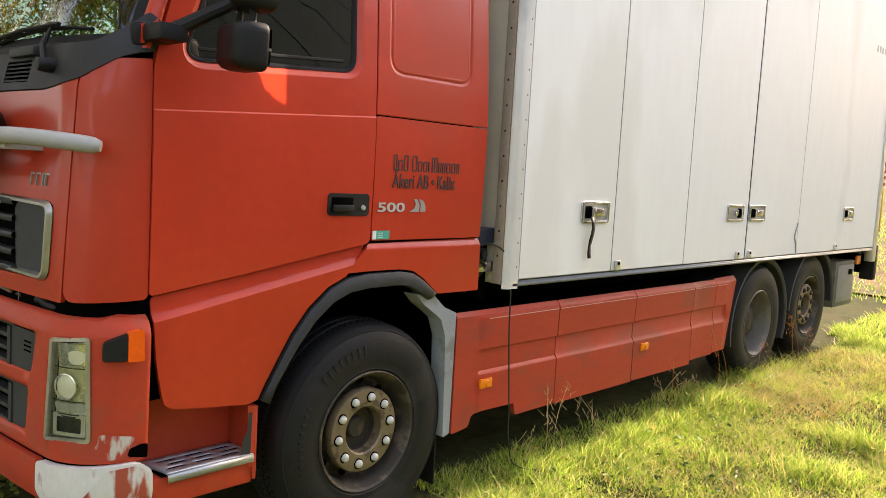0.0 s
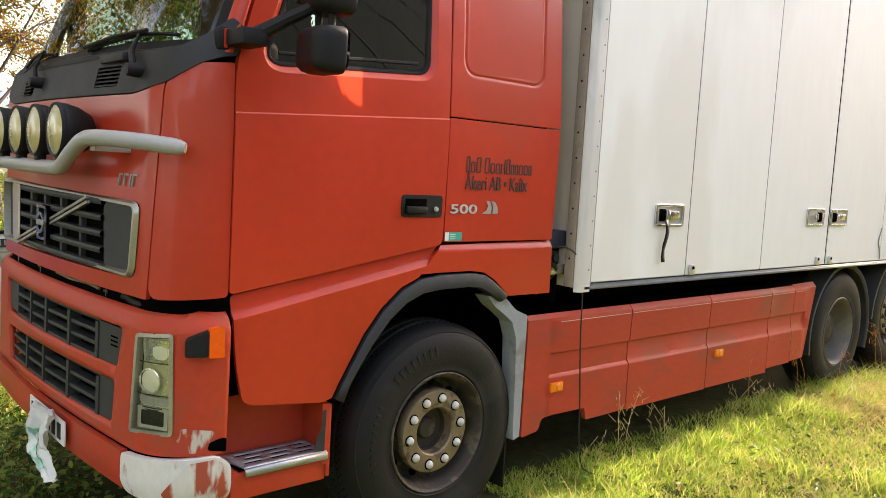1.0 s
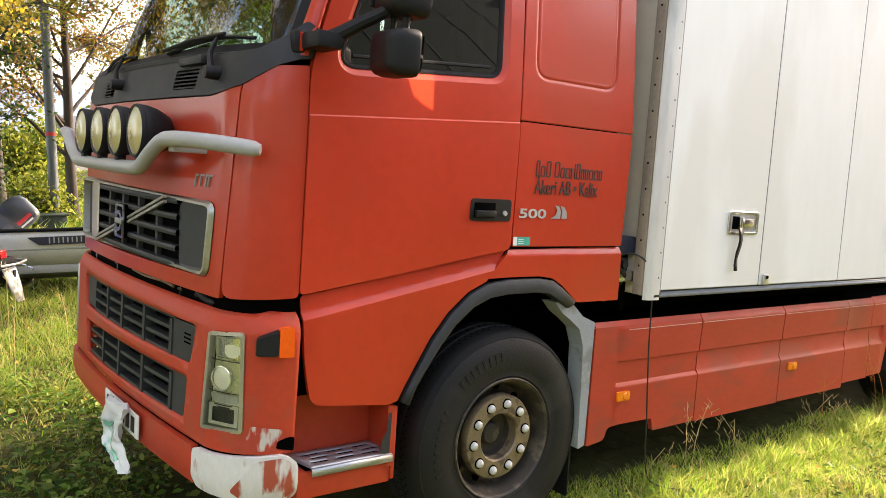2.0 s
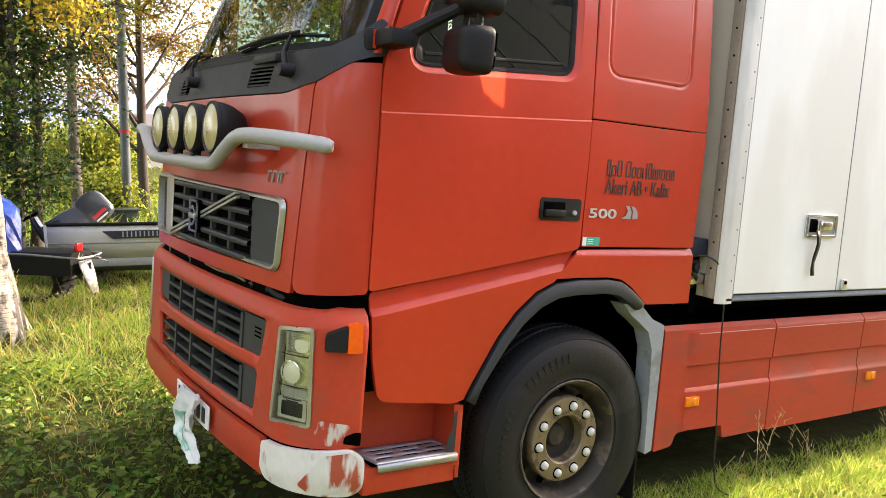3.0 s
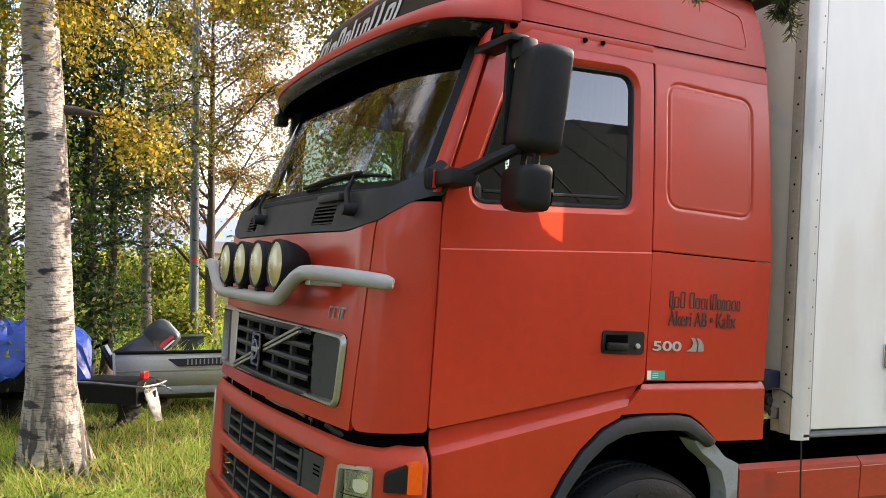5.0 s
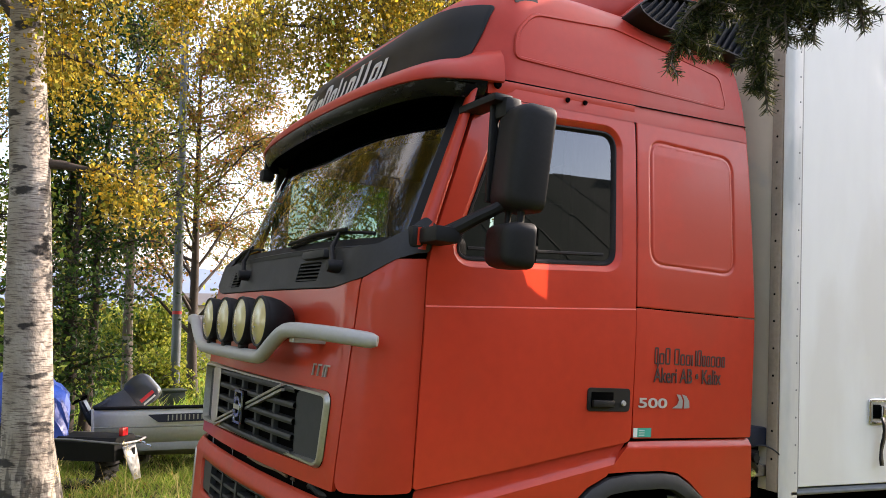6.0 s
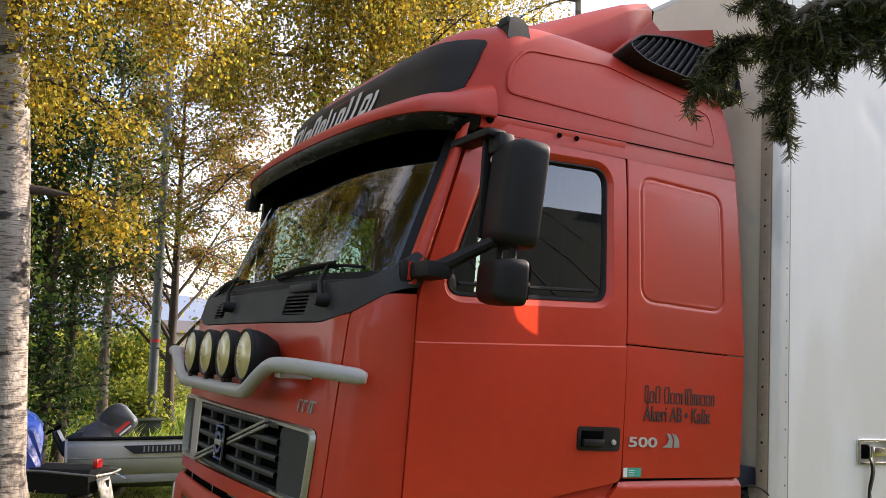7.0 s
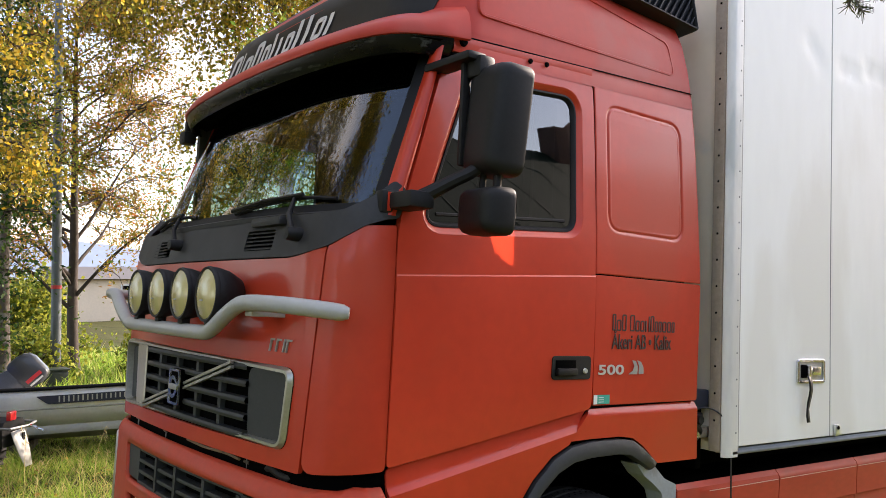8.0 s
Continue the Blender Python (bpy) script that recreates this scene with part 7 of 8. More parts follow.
make_tree("rowan_tree", "green rowan with thin leaf sprays against the sky", (-11.0, 1.25), 9.8, 0.10, LEAF_YELLOWGREEN, 0.075, 16, 64, BARK_BROWN, BARK_DARK, limbs=26, first=0.30, reach=2.1, up=0.6, droop=0.12, subs=7, spread=0.16, wide=0.2)
make_tree("willow_shrub", "yellow-green thicket at the meadow's edge", (-19.0, 3.0), 2.2, 0.05, LEAF_YELLOWGREEN, 0.12, 20, 71, BARK_BROWN, BARK_DARK, limbs=9, first=0.08, reach=1.3, up=0.6, subs=4, trunks=5, spread=0.2, category="shrub")
make_tree("willow_shrub", "low yellow thicket beyond the boat", (-14.5, 2.2), 1.1, 0.04, LEAF_YELLOWGREEN, 0.10, 8, 73, BARK_BROWN, BARK_DARK, limbs=8, first=0.05, reach=0.9, up=0.6, subs=4, trunks=5, spread=0.16, category="shrub")
make_tree("willow_shrub", "wild yellow shrub by the lamp post", (-15.0, 5.0), 1.2, 0.04, LEAF_YELLOWGREEN, 0.10, 14, 79, BARK_BROWN, BARK_DARK, limbs=8, first=0.05, reach=0.9, up=0.6, subs=4, trunks=5, spread=0.16, category="shrub")
make_tree("willow_shrub", "dim green undergrowth behind the birch", (-11.0, -4.4), 3.2, 0.05, LEAF_GREEN, 0.12, 22, 83, BARK_BROWN, BARK_DARK, limbs=9, first=0.06, reach=1.4, up=0.6, subs=4, trunks=5, spread=0.2, category="shrub")
make_tree("rowan_tree", "small green rowan beyond the cab", (-5.0, 3.2), 4.9, 0.06, LEAF_FRESH, 0.075, 30, 91, BARK_BROWN, BARK_DARK, limbs=20, first=0.3, reach=1.7, up=0.5, droop=0.12, subs=7, spread=0.16, wide=0.2)
# added woods that close the place round the camera: seen in the glass only, and they darken the truck's nose
make_tree("birch_tree", "yellow-green birch facing the truck's nose", (-1.6, -6.6), 11.5, 0.15, LEAF_YELLOWGREEN, 0.11, 30, 47, BIRCH, BARK_DARK, limbs=30, first=0.2, reach=3.0, up=0.6, droop=0.18, subs=7, spray=0.9, spread=0.16)
make_tree("birch_tree", "thinning birch facing the truck's nose", (1.6, -8.0), 12.5, 0.16, LEAF_BIRCH, 0.11, 28, 48, BIRCH, BARK_DARK, limbs=30, first=0.2, reach=3.2, up=0.6, droop=0.18, subs=7, spray=1.0, spread=0.16)
for k, (x, y, h) in enumerate(((14, -11, 8.5), (6, -13, 9.0), (-3, -12, 8.5), (-8, -8, 9.0))):
    make_tree("alder_tree", "fresh green tree at the edge of the clearing", (x, y), h, 0.14, LEAF_FRESH, 0.17, 20, 100 + k, BARK_BROWN, BARK_DARK, limbs=18, first=0.08, reach=3.4, up=0.5, subs=5, spread=0.35)
bank_r = np.random.default_rng(77)
bank_a = bank_r.uniform(-1.25, 1.25, 36000)
bank_top = np.array([9.5 + 1.2 * noise.noise((a * 4, 0, 3)) + 0.7 * noise.noise((a * 17, 0, 8)) for a in bank_a])
bank_f = bank_r.uniform(0, 1, 36000) ** 0.8
bank_d = 24 + 9 * bank_f + bank_r.normal(0, 0.6, 36000)
bank_c = np.stack([bank_d * np.cos(bank_a), 3 + bank_d * np.sin(bank_a) * 1.3, bank_top * bank_f ** 0.7 - 0.6], 1)
stuff("wooded_bank", *leaf_quads(bank_r, bank_c, 0.43, 0.0, 0.0, 0.5), LEAF_BANK, "wooded green bank closing the clearing", "woods")

# ---- spruce whose low branch hangs into the view ----
def spruce_sprig(r, pts, needle, dens):
    """Needles all round a twig along pts."""
    p = np.array([tuple(q) for q in pts])
    seg = np.diff(p, axis=0)
    ln = np.linalg.norm(seg, axis=1)
    n = max(8, int(ln.sum() * dens))
    i = r.choice(len(seg), n, p=ln / ln.sum())
    f = r.uniform(0, 1, (n, 1))
    c = p[i] + seg[i] * f
    d = seg[i] / ln[i][:, None]
    w = r.normal(0, 1, (n, 3))
    w -= d * (w * d).sum(1)[:, None]
    w /= np.linalg.norm(w, axis=1)[:, None]
    a = d * 0.75 + w
    a /= np.linalg.norm(a, axis=1)[:, None]
    s = np.cross(a, r.normal(0, 1, (n, 3)))
    s /= np.linalg.norm(s, axis=1)[:, None]
    L = needle * r.uniform(0.75, 1.2, (n, 1))
    v = np.stack([c - s * 0.0007, c + s * 0.0007, c + a * L + s * 0.00035, c + a * L - s * 0.00035], 1).reshape(-1, 3)
    return v


def level(p):
    return LEVEL @ Vector(p)


spruce = thing("spruce_tree", (4.95, 1.0, land_z(4.95, 1.0)), "dark green spruce with a low hanging branch", "tree")
zb = land_z(4.95, 1.0)
part("trunk", g_tube([(4.95, 1.0, zb - 0.05), (4.96, 1.0, zb + 3), (4.95, 1.02, zb + 6), (4.95, 1.0, zb + 9)], [0.16, 0.13, 0.08, 0.01], 12), BARK_BROWN, spruce, smooth=60)
rs = np.random.default_rng(8)
# limb from the trunk to the hanging spray; twigs end where the sprays hang
limb_a = curve([tuple(Vector((4.93, 0.98, zb + 2.75))), tuple(level((4.22, 0.33, 2.62))), tuple(level((3.74, -0.02, 2.51))), tuple(level((3.458, -0.233, 2.43))), tuple(level((3.414, -0.295, 2.378))), tuple(level((3.381, -0.35, 2.369))), tuple(level((3.354, -0.371, 2.353))), tuple(level((3.324, -0.377, 2.33)))], 5)
wood = [g_tube(limb_a, list(np.linspace(0.018, 0.003, len(limb_a))), 7, False)]
twigs = [limb_a[15:]]
# sprays: where each begins on the limb, where it ends, how many twigs, how far they spread
SPRAYS = [((3.309, -0.364, 2.333), (3.279, -0.43, 2.315), 3, 0.005),
          ((3.279, -0.413, 2.324), (3.253, -0.453, 2.237), 3, 0.006),
          ((3.285, -0.402, 2.324), (3.277, -0.413, 2.246), 2, 0.006),
          ((3.35, -0.382, 2.361), (3.338, -0.415, 2.336), 2, 0.005),
          ((3.347, -0.39, 2.373), (3.328, -0.44, 2.362), 2, 0.005),
          ((3.36, -0.379, 2.347), (3.346, -0.377, 2.179), 5, 0.009),
          ((3.372, -0.361, 2.352), (3.365, -0.364, 2.251), 4, 0.01),
          ((3.351, -0.373, 2.34), (3.337, -0.4, 2.279), 3, 0.008),
          ((3.383, -0.326, 2.369), (3.378, -0.332, 2.289), 4, 0.01),
          ((3.398, -0.301, 2.371), (3.395, -0.3, 2.281), 4, 0.01),
          ((3.415, -0.273, 2.381), (3.417, -0.267, 2.298), 4, 0.01),
          ((3.393, -0.31, 2.374), (3.39, -0.318, 2.312), 3, 0.01),
          ((3.432, -0.251, 2.404), (3.385, -0.34, 2.36), 3, 0.01),
          ((3.381, -0.351, 2.37), (3.381, -0.353, 2.312), 3, 0.012),
          ((3.407, -0.285, 2.372), (3.409, -0.287, 2.318), 4, 0.012),
          ((3.424, -0.258, 2.382), (3.427, -0.257, 2.327), 3, 0.01)]
TW = []
for a, b, count, spread in SPRAYS:
    for k in range(count):
        q = Vector(a) + Vector(rs.normal(0, spread * 0.6, 3).tolist())
        e = Vector(a).lerp(Vector(b), float(rs.uniform(0.7, 1.05))) + Vector(rs.normal(0, spread, 3).tolist())
        TW.append((q, q.lerp(e, 0.5) + Vector((-0.004, -0.006, 0.008)), e))
for t in TW:
    c = curve([level(q) for q in t], 4)
    wood.append(g_tube(c, list(np.linspace(0.0035, 0.0015, len(c))), 5, False))
    twigs.append(c)
    for k in range(6):
        q = c[rs.integers(1, len(c) - 1)]
        e = q + Vector((rs.normal(0, 0.014), rs.normal(0, 0.014), -rs.uniform(0.008, 0.030)))
        twigs.append([q, (q + e) / 2, e])
        wood.append(g_tube([q, e], [0.0015, 0.001], 4, False))
nv = np.concatenate([spruce_sprig(rs, t, 0.0122, 2100) for t in twigs])
far_limbs, far_v = [], []
for k in range(40):
    h = zb + 2.3 + 6.3 * k / 40
    az = rs.uniform(-1.6, 1.9)
    lp = limb_path(rs, (4.95, 1.0, h), az, 0.1, (9.2 + zb - h) * 0.30 + 0.3, 0.12, 6, 0.08)
    far_limbs.append(g_tube(lp, list(np.linspace(0.02, 0.004, len(lp))), 5, False))
    for j in range(8):
        q = lp[rs.integers(1, len(lp))]
        e = q + Vector((rs.normal(0, 0.18), rs.normal(0, 0.18), -rs.uniform(0.1, 0.4)))
        far_v.append(spruce_sprig(rs, [q, (q + e) / 2, e], 0.035, 160))
part("branchwork", join(*wood, *far_limbs), BARK_BROWN, spruce, smooth=60)
nv = np.concatenate([nv, *far_v])
hang(new("needles", mesh_np("needles", nv, np.arange(len(nv)).reshape(-1, 4), NEEDLES)), spruce)

# ---- lamp post, cabinet, house, hills ----
POLE = surf("galvanised grey pole", (0.11, 0.125, 0.135), rough=0.5, metal=0.4, var=0.15, scale=3)
pz = land_z(-14, 2.69)
lamp_post = thing("lamp_post", (-14.0, 2.69, pz), "grey galvanised lamp post with a red band", "lamp post")
part("pole", g_tube([(-14, 2.69, pz - 0.05), (-14, 2.69, pz + 1.2), (-14, 2.68, pz + 6), (-14, 2.67, pz + 10)], [0.105, 0.10, 0.085, 0.07], 16), POLE, lamp_post)
part("red_band", g_lathe([(0.101, 2.02), (0.104, 2.02), (0.104, 2.09), (0.101, 2.09)], (-14, 2.688, pz), "z", 16), surf("red tape", (0.5, 0.03, 0.03)), lamp_post)
part("lantern", g_box(-14.1, -13.9, 2.55, 3.25, pz + 9.95, pz + 10.08, 0.04), POLE, lamp_post)
cz = land_z(-13.2, 2.95)
cab_box = thing("utility_cabinet", (-13.2, 2.48, cz), "dark green metal utility cabinet by the lamp post", "cabinet")
GREEN_METAL = surf("dark green painted metal", (0.010, 0.020, 0.014), rough=0.5, var=0.15)
part("body", g_box(-13.4, -13.0, 2.25, 2.70, cz, cz + 0.46, 0.02), GREEN_METAL, cab_box)
part("lid", g_box(-13.43, -12.97, 2.22, 2.73, cz + 0.46, cz + 0.50, 0.012), GREEN_METAL, cab_box)
HZ = -0.9
house = thing("house", (-60, 18, HZ), "beige rendered house across the meadow", "house")
PLASTER = surf("beige rendered wall", srgb(206, 188, 166), rough=0.9, var=0.08, scale=0.6)
part("wall", g_box(-66, -60, 13.5, 30, HZ - 0.4, HZ + 3.4, 0.02), PLASTER, house)
part("roof", g_loft([[(x, y, z) for x, z in ((-66.6, HZ + 3.3), (-63, HZ + 4.3), (-59.4, HZ + 3.3), (-63, HZ + 3.1))] for y in (13.0, 30.5)], closed=True, caps=True), surf("dark sheet roof", (0.10, 0.09, 0.085), rough=0.7), house, smooth=0)
for y in (17.5, 21, 25):
    w = part("window", g_box(-60.0, -59.93, y, y + 1.2, HZ + 1.6, HZ + 2.9, 0.02), LETTER_WHITE, house)
    part("pane", g_box(-59.93, -59.91, y + 0.12, y + 1.08, HZ + 1.72, HZ + 2.78), DARK, w)
far_z = land_z(12, 11)
dwelling = thing("house", (12.0, 10.5, far_z), "green-roofed house mirrored in the cab's side glass", "house")
GREEN_ROOF = surf("dark green sheet roof", (0.007, 0.017, 0.011), rough=0.7, spec=0.15, var=0.15, scale=0.5, stretch=(1, 4, 1))
part("wall", g_box(9.0, 15.0, 2.6, 18.4, far_z - 0.2, far_z + 3.9, 0.02), surf("dark stained boarding", (0.055, 0.035, 0.026), rough=0.8, var=0.2, scale=2, stretch=(1, 8, 0.3)), dwelling)
part("roof", g_loft([[(x, y, far_z + z) for x, z in ((8.4, 3.55), (12.0, 6.55), (15.6, 3.55), (15.6, 3.40), (12.0, 6.35), (8.4, 3.40))] for y in (2.0, 19.0)], closed=True, caps=True), GREEN_ROOF, dwelling, smooth=0)
part("chimney", g_box(11.5, 12.1, 12.6, 13.3, far_z + 6.0, far_z + 7.3, 0.02), surf("dark brick chimney", (0.09, 0.05, 0.04), rough=0.9, var=0.25, scale=6), dwelling)
for k in range(14):
    part("roof_seam", g_loft([[(8.4, y, far_z + 3.56), (12.0, y, far_z + 6.56)] for y in (2.6 + 1.2 * k, 2.64 + 1.2 * k)], closed=False), GREEN_ROOF, dwelling, solid=0.03)
# distance haze is put into the hills' blue base colour
HILL = surf("blue hills with painted haze", (0.23, 0.28, 0.36), rough=1.0, var=0.1, scale=0.01, bump=0)
hill_v = []
for j, rr in enumerate((700, 760)):
    for k in range(90):
        a = 2 * math.pi * k / 90
        h = 26 + 22 * noise.noise((math.cos(a) * 3, math.sin(a) * 3, 1)) + 8 * noise.noise((math.cos(a) * 11, math.sin(a) * 11, 5))
        hill_v.append((rr * math.cos(a), rr * math.sin(a), -5.0 if j == 0 else h))
tagged(part("backdrop_hills", (hill_v, [(k, (k + 1) % 90, 90 + (k + 1) % 90, 90 + k) for k in range(90)]), HILL, smooth=180), "distant blue hills on the horizon, haze painted in", "hills", kind="structure")
r9 = np.random.default_rng(9)
vv = []
for k in range(130):
    a = math.pi * r9.uniform(0.72, 1.12)
    d = r9.uniform(75, 120)
    c = np.array([d * math.cos(a), d * math.sin(a), -1.2])
    vv.append(r9.normal(0, 1, (130, 3)) * (1.5, 1.5, 1.0) + c + (0, 0, 1.6))
vv = np.concatenate(vv)
stuff("far_woods", *leaf_quads(r9, vv, 0.9), LEAF_YELLOWGREEN, "far hedge of yellow and green bushes", "woods")

# ---- boat with its outboard, sledge, tarpaulin ----
BOAT_WHITE = surf("off-white boat topside", (0.80, 0.79, 0.76), rough=0.4, var=0.08, scale=3, coat=0.2)
BOAT_GREY = surf("grey-green hull bottom", (0.40, 0.40, 0.36), rough=0.5, metal=0.0, var=0.15, scale=3)
MOTOR = surf("charcoal outboard cowl", (0.030, 0.034, 0.042), rough=0.35, var=0.15, coat=0.3)
MOTOR_LEG = surf("slate blue outboard leg", (0.05, 0.06, 0.085), rough=0.4, var=0.2, scale=6, coat=0.2)
BM = Matrix.Translation((-7.45, 0.50, land_z(-7.2, 1.0) + 0.10)) @ Matrix.Rotation(radians(70), 4, "Z")
boat = thing("motor_boat", tuple(BM.translation), "white and grey open motor boat resting on blocks", "boat")
top_r, bot_r, rail_r = [], [], []
for k in range(13):
    t = k / 12
    x = 4.7 * t
    w = 0.80 * (1 - max(0, (t - 0.45) / 0.55) ** 2.2 * 0.97)
    sheer = 0.70 + 0.16 * t * t
    keel = 0.0 + 0.38 * max(0, t - 0.7) ** 1.5
    ch = keel + 0.16 + 0.1 * t
    top_r.append([(x, -w, sheer), (x, -w * 1.02, sheer - 0.10), (x, -w * 0.985, sheer - 0.20), (x, -w * 0.93, ch + 0.10)])
    bot_r.append([(x, -w * 0.93, ch + 0.10), (x, -w * 0.90, ch), (x, -w * 0.5, keel + 0.08), (x, 0, keel), (x, w * 0.5, keel + 0.08), (x, w * 0.90, ch), (x, w * 0.93, ch + 0.10), (x, w, sheer - 0.22)])
    rail_r.append((x, -w * 1.015, sheer + 0.005))
on_boat = lambda g: moved(g, BM)
part("topside", on_boat(g_loft(top_r, closed=False)), BOAT_WHITE, boat, smooth=50, solid=0.015)
part("hull_bottom", on_boat(g_loft(bot_r, closed=False)), BOAT_GREY, boat, smooth=50, solid=0.012)
part("transom", on_boat(g_panel([(-0.8, 0.70), (-0.74, 0.26), (-0.72, 0.16), (0, 0.0), (0.72, 0.16), (0.8, 0.48), (0.3, 0.50), (-0.3, 0.60)], lambda a, b: (0.0, a, b))), BOAT_WHITE, boat, solid=0.04)
part("rub_rail", on_boat(g_tube(rail_r, 0.022, 8)), RUBBER_SEAL, boat)
part("hull_step", on_boat(g_tube([(x, y * 0.955, z - 0.235) for x, y, z in rail_r], 0.014, 6)), BOAT_GREY, boat)
STRIPE = surf("blue-black hull decal", (0.02, 0.024, 0.05), rough=0.35, var=0.2)
dec = part("decal", on_boat(g_panel(rounded([(0.75, 0.53), (2.6, 0.57), (2.6, 0.67), (0.62, 0.625)], 0.02, 3), lambda a, b: (a, -0.832, b))), STRIPE, boat, "blue-black decal with pale bars")
for k in range(22):
    part("decal_bar", on_boat(g_box(0.86 + 0.05 * k, 0.875 + 0.05 * k, -0.8345, -0.832, 0.55 + 0.002 * k, 0.62 + 0.001 * k)), BOAT_GREY, dec)
tx = g_text("400", 0.13, 0.001, 0.2)
part("hull_number", on_boat(([(1.95 + v[0], -0.836 - v[2], 0.555 + v[1]) for v in tx[0]], tx[1])), BOAT_WHITE, boat, smooth=0)
part("side_emblem", on_boat(g_lathe([(0.03, 0), (0.055, -0.002), (0.06, 0)], (2.40, -0.834, 0.60), "y", 20)), BOAT_WHITE, boat)
part("bench", on_boat(g_box(1.3, 1.65, -0.72, 0.72, 0.38, 0.42, 0.01)), BOAT_GREY, boat)
for k, x in enumerate((0.4, 3.2)):
    bl_ob = part("timber_block", moved(g_box(x - 0.1, x + 0.1, -0.55, 0.55, -0.14, 0.03, 0.01), BM), BARK_BROWN, boat)
# outboard, tilted up on the transom
OM = BM @ Matrix.Translation((0.33, -0.30, 0.72)) @ Matrix.Rotation(radians(48), 4, "Y") @ Matrix.Scale(0.74, 4)
outboard = part("outboard_motor", moved(g_loft([[(a * k + sx, b * k2, z) for a, b in rounded([(-0.30, -0.17), (0.26, -0.17), (0.26, 0.17), (-0.30, 0.17)], 0.10, 4)] for z, k, k2, sx in ((0.08, 0.82, 0.9, -0.04), (0.14, 0.95, 1.0, -0.03), (0.28, 1.0, 1.0, -0.02), (0.40, 0.95, 0.95, -0.01), (0.47, 0.80, 0.82, 0.0), (0.50, 0.55, 0.6, 0.0))], caps=True), OM), MOTOR, boat, "charcoal outboard motor tilted up", smooth=50)
LM = BM @ Matrix.Translation((0.36, -0.30, 0.74)) @ Matrix.Rotation(radians(62), 4, "Y") @ Matrix.Scale(0.74, 4)
part("leg", moved(join(g_box(-0.20, 0.10, -0.09, 0.09, -0.78, 0.10, 0.03), g_box(-0.26, 0.14, -0.13, 0.13, -0.40, 0.05, 0.04), g_box(-0.24, -0.19, -0.135, 0.135, -0.62, -0.30, 0.01)), LM), MOTOR_LEG, outboard)
part("cavitation_plate", moved(g_box(-0.40, 0.05, -0.11, 0.11, -0.72, -0.705, 0.004), LM), MOTOR, outboard)
part("gear_case", moved(join(g_tube([(-0.42, 0, -0.78), (-0.3, 0, -0.78), (0.0, 0, -0.78), (0.10, 0, -0.78)], [0.03, 0.055, 0.055, 0.02], 12), g_box(-0.2, 0.0, -0.025, 0.025, -0.78, -0.62, 0.01)), LM), MOTOR, outboard)
part("red_stripe", moved(g_box(0.07, 0.13, -0.173, -0.168, 0.15, 0.42, 0.002), OM), surf("red stripe", (0.5, 0.02, 0.03)), outboard)
part("maker_bars", moved(g_box(0.16, 0.19, -0.173, -0.168, 0.16, 0.40, 0.001), OM), LETTER_WHITE, outboard)
part("propeller", moved(join(*[moved(g_box(-0.008, 0.008, -0.04, 0.04, 0.02, 0.14, 0.004), Matrix.Translation((-0.44, 0, -0.78)) @ Matrix.Rotation(a, 4, "X") @ Matrix.Rotation(0.5, 4, "Z")) for a in (0, 2.094, 4.188)]), LM), DARK, outboard)

# snow scooter seen from its tail
SM = Matrix.Translation((-5.55, 0.43, land_z(-5.55, 0.2) + 0.02)) @ Matrix.Rotation(radians(-130), 4, "Z")
sled = thing("snowmobile", tuple(SM.translation), "black snowmobile standing in long grass", "snowmobile")
SM_BLACK = surf("scuffed black plastic", (0.006, 0.006, 0.007), rough=0.5, var=0.25, spec=0.25)
part("tunnel", moved(g_loft([[(x, a * w, b) for a, b in ((-0.22, 0.30), (-0.235, 0.50), (-0.19, 0.55), (0.19, 0.55), (0.235, 0.50), (0.22, 0.30))] for x, w in ((0.02, 0.9), (0.10, 1.0), (1.6, 1.0))], caps=True), SM), SM_BLACK, sled)
part("seat", moved(g_loft([[(x, a * w, z0 + b * h) for a, b in ((-0.17, 0.0), (-0.18, 0.06), (-0.13, 0.10), (0.13, 0.10), (0.18, 0.06), (0.17, 0.0))] for x, w, z0, h in ((0.75, 0.7, 0.54, 0.4), (0.9, 1.0, 0.54, 0.8), (1.2, 1.0, 0.54, 1.2), (1.6, 0.9, 0.56, 1.8))], caps=True), SM), SM_BLACK, sled, smooth=50)
part("hood", moved(g_loft([[(x, a * w, 0.3 + b * h) for a, b in ((-0.4, 0.0), (-0.42, 0.25), (-0.2, 0.45), (0.2, 0.45), (0.42, 0.25), (0.4, 0.0))] for x, w, h in ((1.6, 0.8, 1.0), (1.9, 1.0, 1.1), (2.4, 0.9, 0.9), (2.75, 0.4, 0.5))], caps=True), SM), SM_BLACK, sled, smooth=50)
part("rail", moved(join(g_tube([(-0.08, -0.24, 0.50), (0.5, -0.25, 0.53), (1.2, -0.25, 0.53)], 0.012, 6), g_tube([(-0.08, 0.24, 0.50), (0.5, 0.25, 0.53), (1.2, 0.25, 0.53)], 0.012, 6), g_tube([(-0.08, -0.24, 0.50), (-0.14, 0, 0.50), (-0.08, 0.24, 0.50)], 0.014, 6)), SM), ALU_DULL, sled)
part("tail_lamp", moved(g_box(0.02, 0.07, -0.055, 0.055, 0.55, 0.64, 0.012), SM), surf("red tail lamp", (0.55, 0.015, 0.02), rough=0.2, coat=0.5), sled, "red tail lamp")
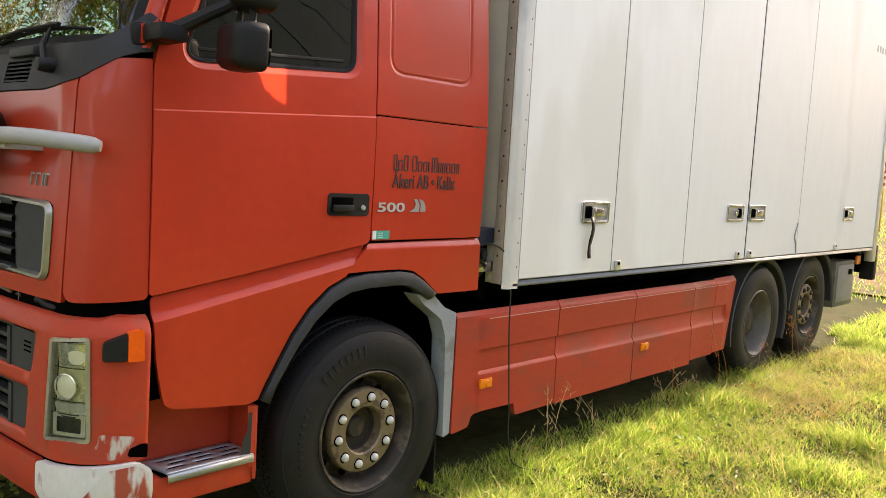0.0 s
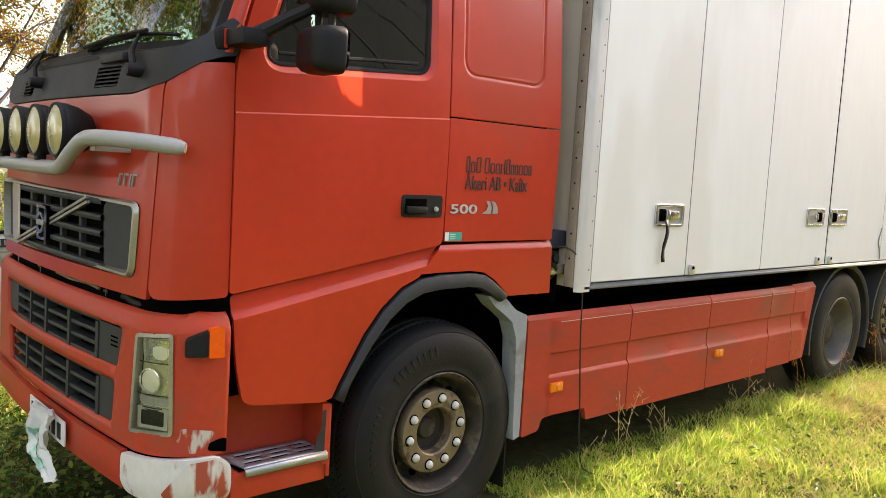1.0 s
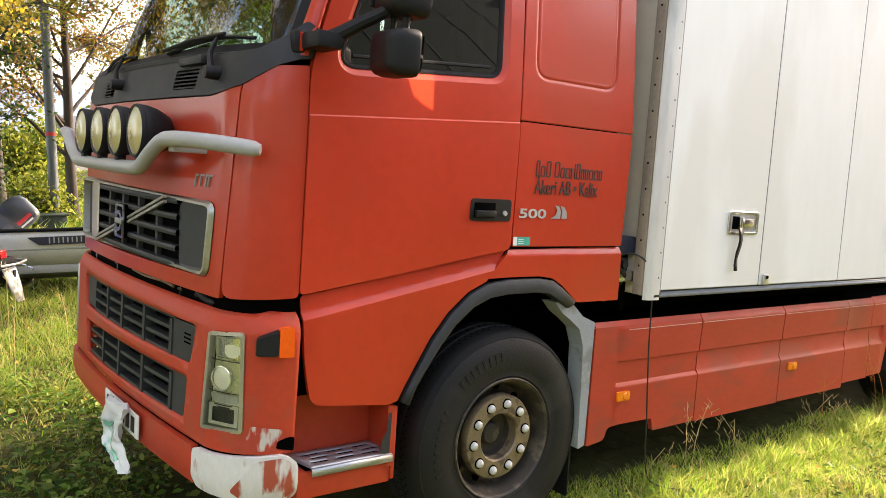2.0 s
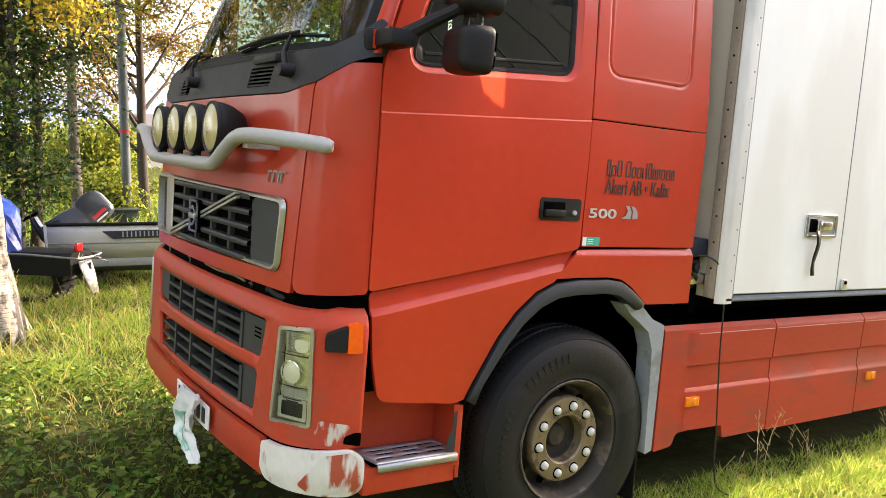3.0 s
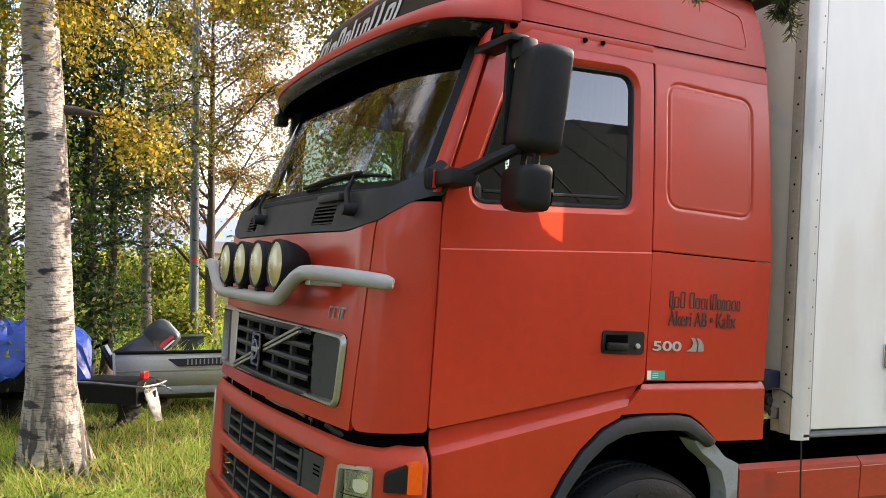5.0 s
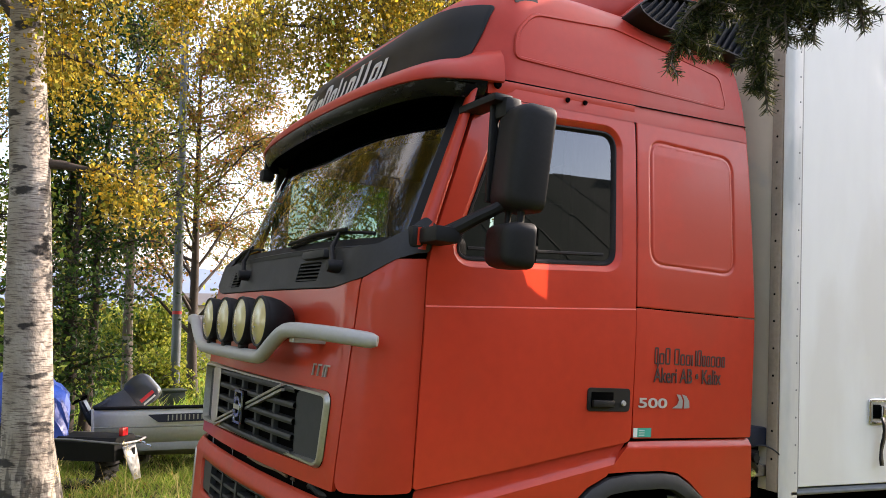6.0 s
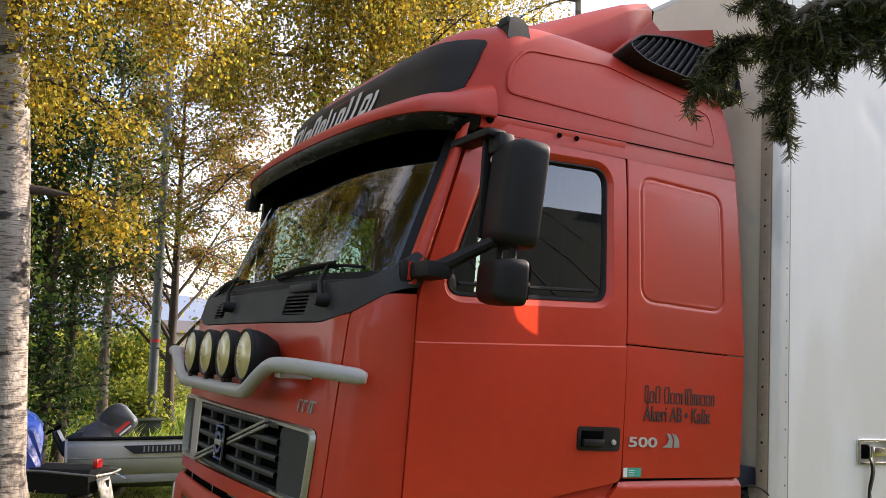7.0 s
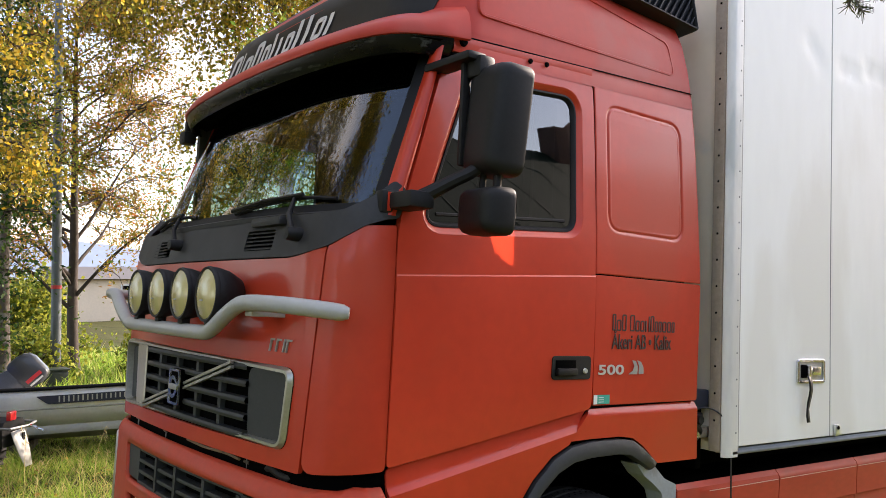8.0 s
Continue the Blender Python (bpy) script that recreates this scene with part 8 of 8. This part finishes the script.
part("snow_flap", moved(g_loft([[(-0.02 - 0.12 * t, s * (0.125 - 0.06 * t * t), 0.45 - 0.36 * t) for t in (0, 0.3, 0.6, 1.0)] for s in (-1, -0.3, 0.3, 1)], closed=False), SM), surf("dirty white flap", (0.42, 0.41, 0.39), rough=0.6, var=0.25, scale=10), sled, "pale worn snow flap", solid=0.006)
part("flap_mark", moved(g_box(-0.062, -0.05, -0.07, -0.03, 0.30, 0.42), SM), SM_BLACK, sled)
def track_pt(f, lift=0.0):
    """A place on the belt of the track; f runs round it once."""
    if f < 0.25:
        x, z, nx_, nz_ = 0.42 + 1.08 * f / 0.25, 0.02, 0.0, -1.0
    elif f < 0.5:
        b = -math.pi / 2 + math.pi * (f - 0.25) / 0.25
        x, z, nx_, nz_ = 1.5 + 0.19 * math.cos(b), 0.21 + 0.19 * math.sin(b), math.cos(b), math.sin(b)
    elif f < 0.75:
        x, z, nx_, nz_ = 1.5 - 1.08 * (f - 0.5) / 0.25, 0.40, 0.0, 1.0
    else:
        b = math.pi / 2 + math.pi * (f - 0.75) / 0.25
        x, z, nx_, nz_ = 0.42 + 0.19 * math.cos(b), 0.21 + 0.19 * math.sin(b), math.cos(b), math.sin(b)
    return (x + nx_ * lift, z + nz_ * lift)


part("track", moved(g_loft([[(x, w, z) for x, z in (track_pt(f) for f in np.linspace(0, 1, 57)[:-1])] for w in (-0.21, 0.21)], closed=True), SM), RUBBER, sled, solid=0.02)
for k in range(40):
    f = k / 40
    for w in (-0.15, 0.0, 0.15):
        (xa, za), (xb, zb_) = track_pt(f), track_pt(f, 0.055)
        part("track_lug", moved(g_loft([[(xa - 0.012, w - 0.055, za), (xa + 0.012, w - 0.055, za), (xa + 0.012, w + 0.055, za), (xa - 0.012, w + 0.055, za)], [(xb - 0.005, w - 0.035, zb_), (xb + 0.005, w - 0.035, zb_), (xb + 0.005, w + 0.035, zb_), (xb - 0.005, w + 0.035, zb_)]], caps=True), SM), RUBBER, sled)
part("hitch_chain", moved(join(*[g_tube([(-0.16 - 0.028 * k, 0.02 * (k % 2), 0.505 - 0.012 * k), (-0.19 - 0.028 * k, 0.02 * (1 - k % 2), 0.50 - 0.014 * k)], 0.010, 6) for k in range(5)]), SM), CHROME, sled, "bright hitch chain")
# trailer with a blue tarpaulin
TM = Matrix.Translation((-6.55, -0.15, land_z(-6.6, -0.9))) @ Matrix.Rotation(radians(-95), 4, "Z")
trailer = thing("trailer", tuple(TM.translation), "small dark trailer loaded under a blue tarpaulin", "trailer")
part("bed", moved(g_box(0.0, 2.2, -0.6, 0.6, 0.42, 0.72, 0.02), TM), SM_BLACK, trailer)
for s in (-0.66, 0.66):
    part("trailer_wheel", moved(g_lathe([(0.10, -0.06), (0.16, -0.07), (0.26, -0.07), (0.29, -0.04), (0.29, 0.04), (0.26, 0.07), (0.16, 0.07), (0.0, 0.05)], (1.1, s, 0.29), "y", 24), TM), RUBBER, trailer)
part("drawbar", moved(g_box(2.2, 3.3, -0.04, 0.04, 0.42, 0.50, 0.01), TM), ALU_DULL, trailer)
TARP = surf("crumpled blue tarpaulin", (0.012, 0.055, 0.32), rough=0.4, var=0.2, scale=5, bump=0.3, bscale=30, dist=0.01)
tv = []
for i in range(46):
    for j in range(34):
        a, b = i / 45 * 2.5 - 0.15, j / 33 * 2.2 - 1.1
        edge = max(0.0, abs(b) - 0.55)
        ex = max(0.0, -a + 0.05) + max(0, a - 2.15)
        z = 1.10 - 1.0 * edge - 0.9 * ex + 0.20 * noise.noise((a * 2.4, b * 2.4, 3)) + 0.15 * noise.noise((a * 5, b * 5, 8)) + 0.06 * noise.noise((a * 12, b * 12, 2)) - 0.18 * max(0, 0.5 - a) * 1.5
        y = math.copysign(min(abs(b), 0.58 + 0.25 * edge), b)
        tv.append(tuple(TM @ Vector((max(-0.08, min(2.28, a)) + 0.03 * noise.noise((a * 6, b * 6, 1)), y + 0.04 * noise.noise((a * 6, b * 6, 5)), max(0.52, z)))))
tagged(part("tarpaulin", (tv, [(i * 34 + j, (i + 1) * 34 + j, (i + 1) * 34 + j + 1, i * 34 + j + 1) for i in range(45) for j in range(33)]), TARP, smooth=24, solid=0.004), "crumpled blue tarpaulin draped over the trailer", "tarpaulin")

# plastic bag caught on the number plate
BAG = leafy("thin plastic bag", [(0.86, 0.88, 0.86), (0.86, 0.88, 0.86)], 0.35, 0.35)
BAG_GREEN = surf("green print on plastic", (0.22, 0.52, 0.40), rough=0.4, var=0.3, scale=14, col2=(0.62, 0.66, 0.64), patch=0.45, pscale=18)
BAG_L = [(0.0, 0.127, 0.640), (0.28, 0.112, 0.52), (0.52, 0.165, 0.43), (0.78, 0.295, 0.375), (1.0, 0.385, 0.335)]
BAG_R = [(0.0, 0.440, 0.652), (0.12, 0.430, 0.605), (0.34, 0.365, 0.535), (0.62, 0.385, 0.46), (1.0, 0.470, 0.365)]


def bag_pt(a, t):
    """A crumpled bag that hangs from the plate and narrows to a twisted end; a runs round it, t down it."""
    side = 0.5 + 0.5 * math.cos(a)
    ends = [Vector((np.interp(t, [q[0] for q in tab], [q[1] for q in tab]), 0, np.interp(t, [q[0] for q in tab], [q[2] for q in tab]))) for tab in (BAG_L, BAG_R)]
    p = ends[0].lerp(ends[1], side)
    crease = 0.016 * math.sin(9 * side + 5 * t + 1) + 0.022 * noise.noise((side * 5, t * 6, 7)) + 0.010 * noise.noise((side * 14, t * 14, 3))
    p += Vector((0.018 * noise.noise((a, t * 8, 2)), -0.102 + 0.014 * math.sin(a) + crease, 0.016 * noise.noise((side * 6, t * 5, 4))))
    return level(p)


bag = part("plastic_bag", g_loft([[bag_pt(a, t) for a in np.linspace(0, 2 * math.pi, 37)[:-1]] for t in np.linspace(0, 1, 34)], caps=True), BAG, smooth=40)
tagged(bag, "torn white and green plastic bag on the number plate", "bag")
part("bag_print", g_loft([[bag_pt(a, t) + Vector((0, -0.004, 0)) for a in np.linspace(3.3, 5.2, 18)] for t in np.linspace(0.26, 0.80, 20)], closed=False), BAG_GREEN, bag, "green print")
